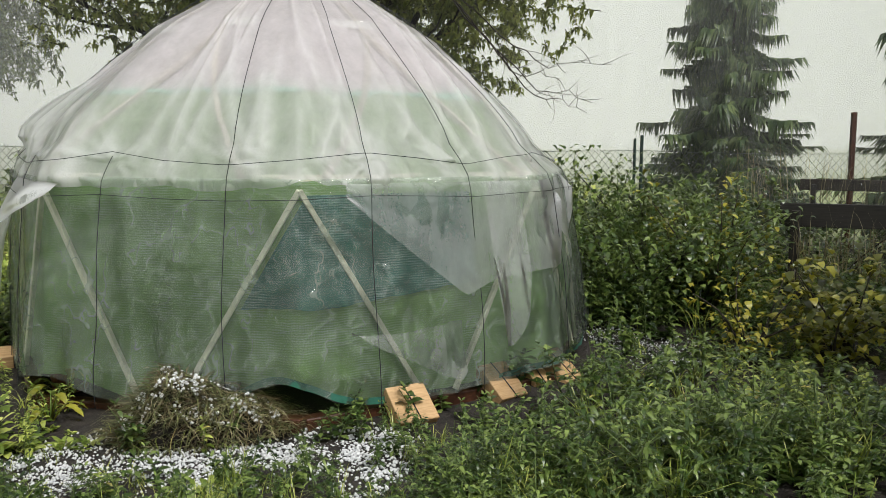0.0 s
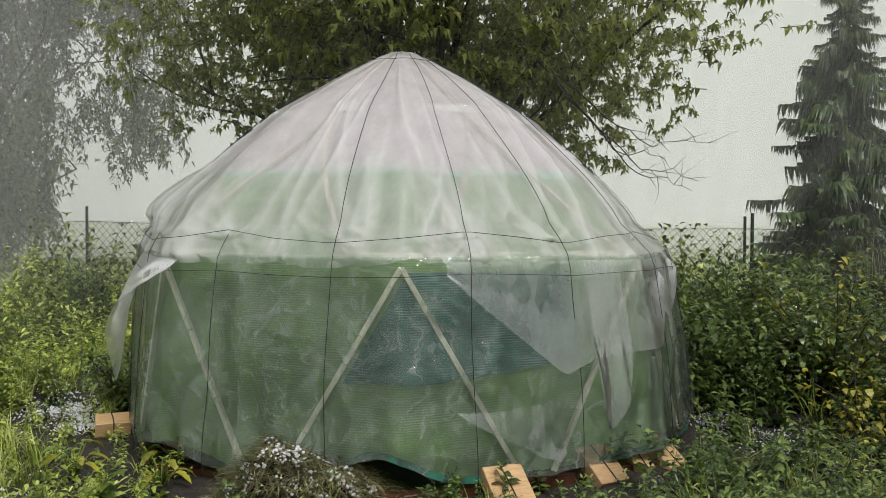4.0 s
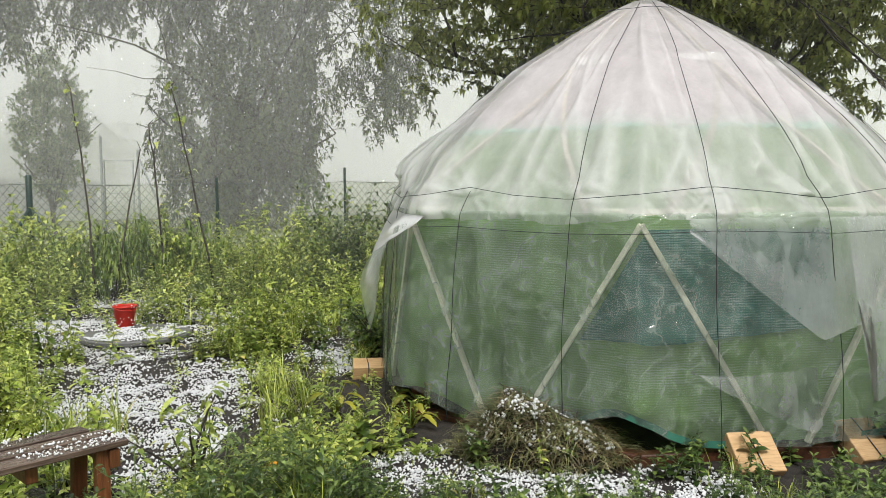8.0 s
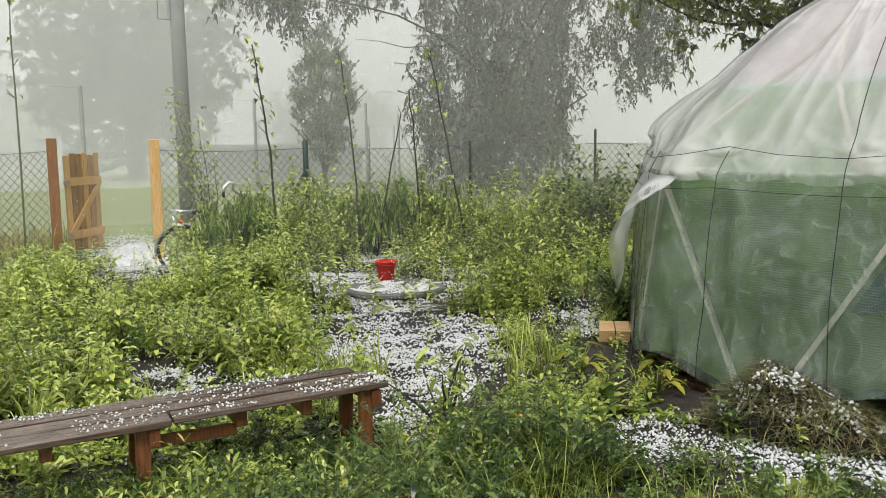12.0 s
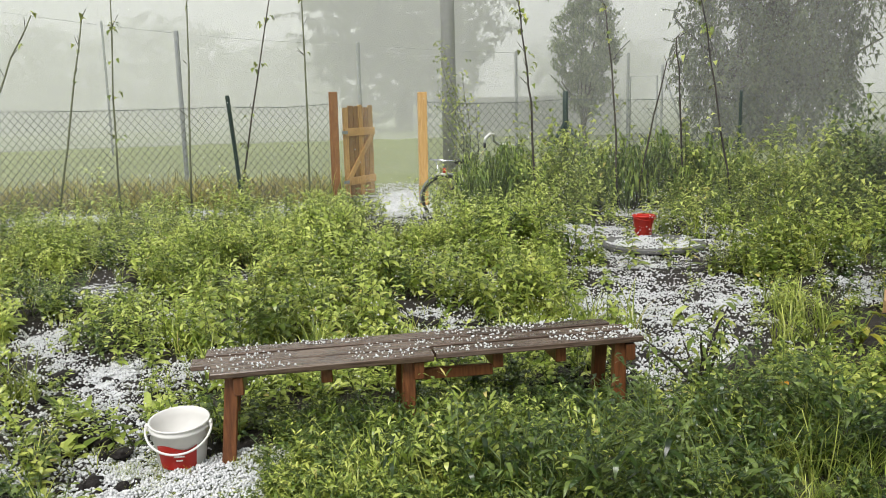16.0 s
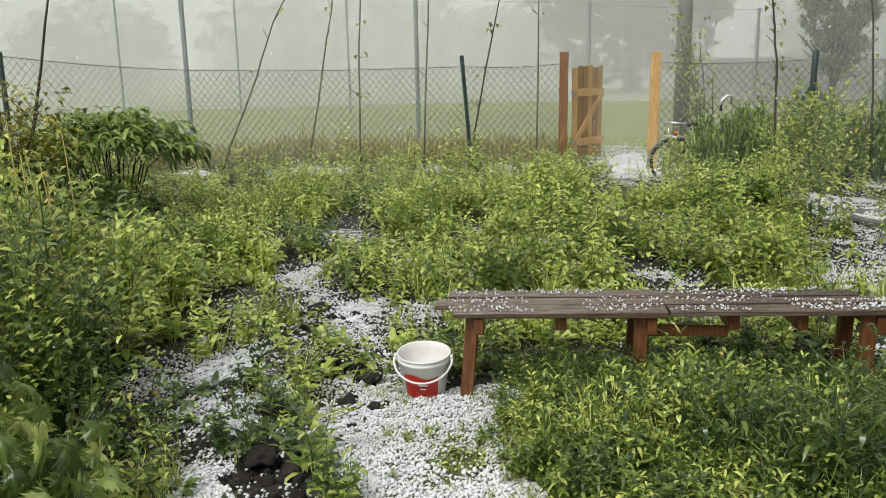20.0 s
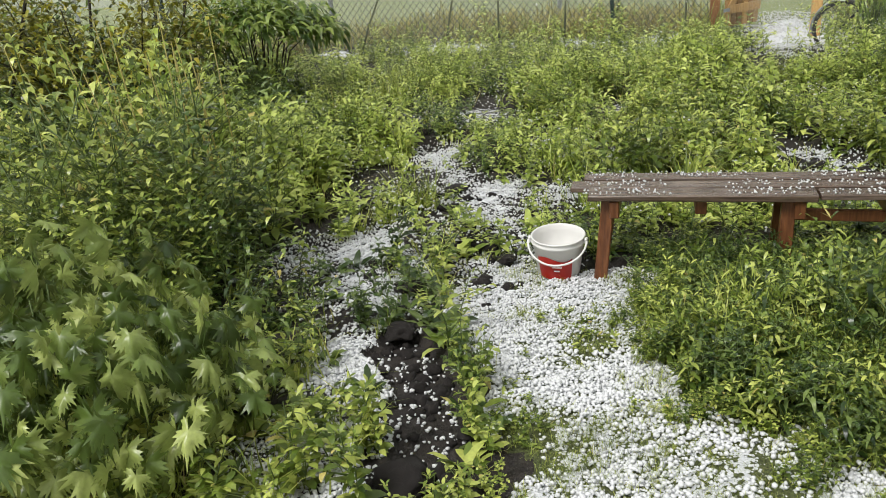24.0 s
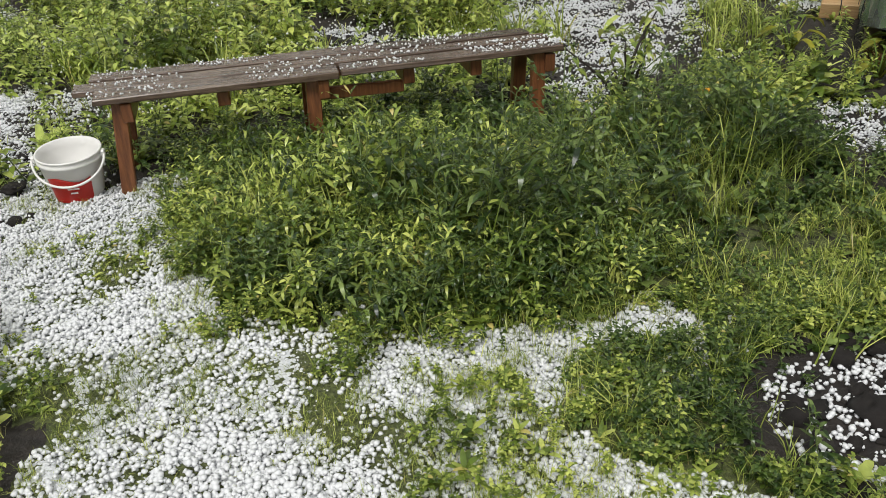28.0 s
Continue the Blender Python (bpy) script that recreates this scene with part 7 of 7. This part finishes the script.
for n, (cx, cy, cs) in enumerate(((0.16, 5.52, 0.10), (0.30, 5.50, 0.08), (0.56, 5.45, 0.07), (-1.42, 2.66, 0.07), (-1.02, 1.72, 0.09), (-0.93, 1.50, 0.10), (-0.90, 2.02, 0.05),
                                  (-1.55, 3.10, 0.07), (-1.40, 3.75, 0.08), (-1.22, 3.55, 0.05), (1.46, 1.55, 0.08), (0.95, 4.15, 0.16), (1.15, 4.35, 0.14), (-1.9, 4.7, 0.07), (0.72, 4.2, 0.14))):
    clod(cx, cy, cs, n + 1)


def build_boards():
    top = thing("raised_bed_board", pose(8.55, -0.35, 0.0, 0, 0, 84), "black wet timber edging of a raised bed", "board")
    part("board", box_bm((2.2, 0.06, 0.22), (0, 0, 0.92), (0, 1, 0), 0.006, 0.006), M_DARKBOARD, top)
    part("board", box_bm((2.2, 0.05, 0.16), (0.05, 0.03, 0.12), (0, 0, 0), 0.006, 0.006), M_DARKBOARD, top)
    for x in (-0.95, 0.0, 0.95):
        part("stake", box_bm((0.08, 0.07, 1.0), (x, 0.07, 0.45), bevel=0.006), M_DARKBOARD, top)
    b = thing("back_board", pose(10.6, -0.25, 0.0, 0, 0, 86), "grey weathered board behind the raised bed", "board")
    part("board", box_bm((1.9, 0.05, 0.13), (0, 0, 1.12), bevel=0.006), M_BARK, b)
    for x in (-0.8, 0.8):
        part("stake", box_bm((0.06, 0.06, 1.15), (x, 0.06, 0.55), bevel=0.006), M_DARKBOARD, b)
    p = box_bm((0.062, 0.06, 1.9), (11.0, 0.17, 0.9), (0, 1, 20), 0.01, 0.006)
    bmesh.ops.translate(p, vec=(0, 0, 0.12), verts=[w for w in p.verts if w.co.z > 1.8 and abs(w.co.x - 11.0) < 0.03])
    tagged(part("old_post", p, M_BASEWOOD), "dark pointed wooden post by the spruce", "post")
    rng = random.Random(8)
    t = Template()
    for _ in range(420):
        t.blade((8.35 + rng.gauss(0, 0.12), rng.uniform(-1.5, 0.6), rng.uniform(0.2, 0.6)), rng.uniform(0, 6.28), rng.uniform(0.2, 0.55), 0.006, rng.uniform(0.1, 0.6))
    for _ in range(160):
        t.blade((10.8 + rng.gauss(0, 0.5), rng.uniform(-1.5, 1.6), 0.9), rng.uniform(0, 6.28), rng.uniform(0.5, 0.95), 0.006, rng.uniform(0.1, 0.4))
    vv, ff, mm = t.arrays()
    tagged(tri_mesh("dry_stalks", vv, ff, [M_STRAW], mm), "dry brown stalks round the raised bed", "stalks", "", "stuff")


build_boards()
pot = thing("sunken_pot", pose(3.48, 4.45, -0.02, 12, 8, 0), "dark brown clay pot half sunk beside the tent", "pot")
v_, f_ = lathe([(0.0, 0.02), (0.09, 0.0), (0.135, 0.18), (0.15, 0.185), (0.15, 0.215), (0.135, 0.215), (0.12, 0.10), (0.0, 0.08)], 28)
link_mesh("pot", v_, f_, M_LEGWOOD, pot, smooth=True)
d_ = thing("dandelion", pose(1.72, 3.30, 0.0), "single orange-yellow flower on a thin stalk", "flower")
tube_part("stalk", [(0, 0, -0.02), (0.01, 0, 0.15), (0.0, 0, 0.27)], 0.003, M_STEM, d_, sides=5)
fl = Template()
for k_ in range(22):
    fl.leaf((0, 0, 0.268 + 0.004 * (k_ % 3)), 2.4 * k_, 0.03, 0.011, 0.25, 0.1)
fv, ff_, fm = fl.arrays()
ob_ = tri_mesh("blossom", fv, ff_, [plain_mat("orange_petal", (0.75, 0.36, 0.02), 0.5)], fm)
ob_.parent = d_


# ---------------------------------------------------------------- hail
def stone_template(sub, seed):
    rng = random.Random(seed)
    bm = bmesh.new()
    if sub == 0:
        for p in ((1, 0, 0), (0, 1, 0), (-1, 0, 0), (0, -1, 0), (0, 0, 1), (0, 0, -0.8)):
            bm.verts.new(p)
        w = list(bm.verts)
        for k in range(4):
            bm.faces.new((w[k], w[(k + 1) % 4], w[4]))
            bm.faces.new((w[(k + 1) % 4], w[k], w[5]))
    else:
        bmesh.ops.create_icosphere(bm, subdivisions=sub, radius=1.0)
    for w in bm.verts:
        w.co *= rng.uniform(0.66, 1.2)
    bm.verts.index_update()
    v = np.array([tuple(w.co) for w in bm.verts], np.float32)
    f = np.array([[w.index for w in face.verts] for face in bm.faces if len(face.verts) == 3], np.int32)
    bm.free()
    return v, f, np.zeros(len(f), np.int32)


def hail():
    rng = np.random.RandomState(9)
    stones = [stone_template(1, k) for k in range(5)]
    small = [stone_template(0, k) for k in range(5)]
    near, far, under = [], [], []
    for (x0, x1, y0, y1), per, size, bag in (((-1.7, 1.9, 0.9, 3.6), 8800, 0.0076, near), ((-1.7, 1.9, 0.9, 3.6), 6200, 0.0076, under), ((-3.2, 3.9, 1.9, 6.2), 4600, 0.0082, near), ((0.9, 4.8, 3.6, 11.5), 1900, 0.0088, far), ((-6, 2, 9, 16), 500, 0.013, far), ((5, 8, 0.3, 3.0), 900, 0.009, far)):
        n = int(per * (x1 - x0) * (y1 - y0))
        x, y = rng.uniform(x0, x1, n), rng.uniform(y0, y1, n)
        c = hail_cover(x, y)
        if bag is near and per == 4600:
            c = np.where((x > -1.7) & (x < 1.9) & (y < 3.6), 0, np.maximum(c, 0.015))
        patchy = np.array([noise.noise((a * 2.6, b * 2.6, 1.5)) + 0.55 * noise.noise((a * 8.0, b * 8.0, 4.5)) for a, b in zip(x[c > 0.02], y[c > 0.02])])
        full = np.zeros(n)
        full[c > 0.02] = np.clip(c[c > 0.02] * (1.0 + (2.1 if bag is far else (1.05 if per > 5000 else 1.3)) * patchy), 0, 1)
        k = rng.uniform(0, 1, n) < full ** 1.3
        x, y = x[k], y[k]
        z = ground_z(x, y) + size * (rng.uniform(-0.2, 0.5, len(x)) if bag is under else rng.uniform(0.1, 1.8, len(x)))
        bag.append(np.stack([x, y, z, rng.uniform(0, 6.28, len(x)), size * rng.uniform(0.55, 1.5, len(x)), rng.uniform(0.75, 1.05, len(x)), 0 * x, 0 * x, rng.randint(0, 5, len(x))], -1))
    near, under = np.concatenate(near), np.concatenate(under)
    scatter("fine_hail", small, under, [M_ICE], "fine white hail between the larger stones on the path", "hail", True)
    scatter("hailstones", stones, near[near[:, 1] < 2.7], [M_ICE], "white hailstones lying thick on the path", "hail", True)
    scatter("hailstones", small, near[near[:, 1] >= 2.7], [M_ICE], "white hailstones lying round the bench and bucket", "hail", True)
    scatter("scattered_hail", small, np.concatenate(far), [M_ICE], "white hail scattered over soil and weeds", "hail", True)
    # on the bench
    n = 1700
    u, w = 1.97 - 2.0 * rng.uniform(0, 1, n) ** 1.5, rng.uniform(0.0, 0.38, n)
    ok = (np.array([noise.noise((a * 3, b * 6, 0)) for a, b in zip(u, w)]) > -0.12) & (np.abs(w - 0.122) > 0.016) & (np.abs(w - 0.25) > 0.014)
    u, w = u[ok], w[ok]
    c, s = math.cos(radians(5.7)), math.sin(radians(5.7))
    size = 0.0056 * rng.uniform(0.5, 1.5, len(u))
    scatter("bench_hail", small, np.stack([-0.772 + c * u - s * w, 3.392 + s * u + c * w, 0.415 + 0.0122 * u + size * 0.7, 6.28 * u, size, 0 * u + 0.9, 0 * u, 0 * u, rng.randint(0, 5, len(u))], -1), [M_ICE],
            "small white hailstones on the bench planks", "hail", True)
    # on the heap and the well cover
    n = 1300
    a, r = rng.uniform(0, 6.28, n), np.sqrt(rng.uniform(0, 1, n))
    c, s = math.cos(radians(-48)), math.sin(radians(-48))
    u, w = 0.46 * r * np.cos(a), 0.28 * r * np.sin(a)
    ok = (np.array([noise.noise((p * 14, q * 14, 2)) for p, q in zip(u, w)]) > -0.04) & (heap_z(u, w) > 0.05)
    u, w, a, n = u[ok], w[ok], a[ok], int(ok.sum())
    z = heap_z(u, w) + 0.03
    heap = np.stack([3.33 + c * u - s * w, 3.18 + s * u + c * w, z, a, 0.0085 * rng.uniform(0.5, 1.5, n), 0 * a + 0.9, 0 * a, 0 * a, rng.randint(0, 5, n)], -1)
    scatter("heap_hail", stones, heap, [M_ICE], "white hail on the heap of weeds", "hail", True)
    n = 2600
    a, r = rng.uniform(0, 6.28, n), 0.50 * np.sqrt(rng.uniform(0, 1, n))
    x, y = LID[0] + r * np.cos(a), LID[1] + r * np.sin(a)
    ok = np.array([noise.noise((p * 2.0, q * 2.0, 7)) + 0.5 * noise.noise((p * 7.0, q * 7.0, 3)) + 1.2 * (LID[1] + 0.08 - q) for p, q in zip(x, y)]) > rng.uniform(-0.1, 0.35, n)
    x, y, a = x[ok], y[ok], a[ok]
    scatter("lid_hail", stones, np.stack([x, y, 0 * x + 0.066, a, 0.009 * rng.uniform(0.7, 1.4, len(x)), 0 * x + 0.8, 0 * x, 0 * x, rng.randint(0, 5, len(x))], -1), [M_ICE], "white hail on the concrete cover", "hail", True)

    # caught among the weeds
    n = 17000
    x, y = rng.uniform(-5.5, 5.0, n), rng.uniform(3.4, 12.2, n)
    ok = (np.array([noise.noise((p * 1.3, q * 1.3, 3.3)) for p, q in zip(x, y)]) > 0.05) & (np.hypot(x - DOME[0], y - DOME[1]) > 2.3) & ~((x > -0.9) & (x < 1.3) & (y < 4.0))
    x, y = x[ok], y[ok]
    z = ground_z(x, y) + weed_height(x, y) * rng.uniform(0.1, 0.85, len(x))
    scatter("caught_hail", small, np.stack([x, y, z, 6.28 * rng.uniform(0, 1, len(x)), 0.0075 * rng.uniform(0.6, 1.5, len(x)), 0 * x + 0.9, 0 * x, 0 * x, rng.randint(0, 5, len(x))], -1), [M_ICE],
            "white hailstones caught among wet weed leaves", "hail", True)


hail()


def crumbs():
    """Loose crumbs of soil in the trench and round the bucket."""
    rng = np.random.RandomState(12)
    lumps = []
    for k in range(5):
        v, f, m = stone_template(2, 40 + k)
        v = np.array([p * (1 + 0.5 * noise.noise(Vector([float(c) for c in p]) * 1.7 + Vector((k * 5.0, 0, 0)))) for p in v], np.float32)
        lumps.append((v, f, m))
    x, y = rng.uniform(-2.4, 1.8, 5200), rng.uniform(1.2, 5.9, 5200)
    wet = blobs([(-1.45, 3.25, 0.35, 0.5, 0, 0.5), (-1.3, 3.8, 0.3, 0.4, 0, 0.6), (1.5, 1.55, 0.35, 0.3, 0, 1.0), (0.3, 5.5, 0.4, 0.2, 0, 0.8), (-1.9, 4.6, 0.3, 0.4, 0, 0.4), (1.0, 4.3, 0.4, 0.3, 0, 0.6)], x, y)
    wet = np.maximum(wet, np.where(inside(TRENCH, x, y), 1.0, 0))
    ok = rng.uniform(0, 1, len(x)) < wet
    x, y = x[ok], y[ok]
    s = 0.012 + 0.030 * rng.uniform(0, 1, len(x)) ** 2.5
    scatter("soil_crumbs", lumps, np.stack([x, y, ground_z(x, y) + 0.2 * s, rng.uniform(0, 6.28, len(x)), s, 0 * x + 0.75, 0 * x, 0 * x, rng.randint(0, 5, len(x))], -1), [M_SOIL], "crumbs of black wet soil", "soil", True)


crumbs()


def falling_hail():
    """Pellets in the air at one instant."""
    rng = np.random.RandomState(31)
    n = 1300
    a, r = np.radians(rng.uniform(-45, 95, n)), 4.5 + 11 * rng.uniform(0, 1, n) ** 0.6
    x, y, z = r * np.sin(a), r * np.cos(a), rng.uniform(0.3, 4.6, n)
    ok = (np.hypot(x - DOME[0], y - DOME[1]) > 2.6) | (z > 3.0)
    x, y, z = x[ok], y[ok], z[ok]
    pellets = [stone_template(0, 60 + k) for k in range(4)]
    rows = np.stack([x, y, z, 6.28 * rng.uniform(0, 1, len(x)), 0.006 * rng.uniform(0.7, 1.4, len(x)), 0 * x + 1.7, 0 * x, 0 * x, rng.randint(0, 4, len(x))], -1)
    scatter("falling_hail", pellets, rows, [M_ICE], "white hail pellets falling through the air", "hail", True)


falling_hail()
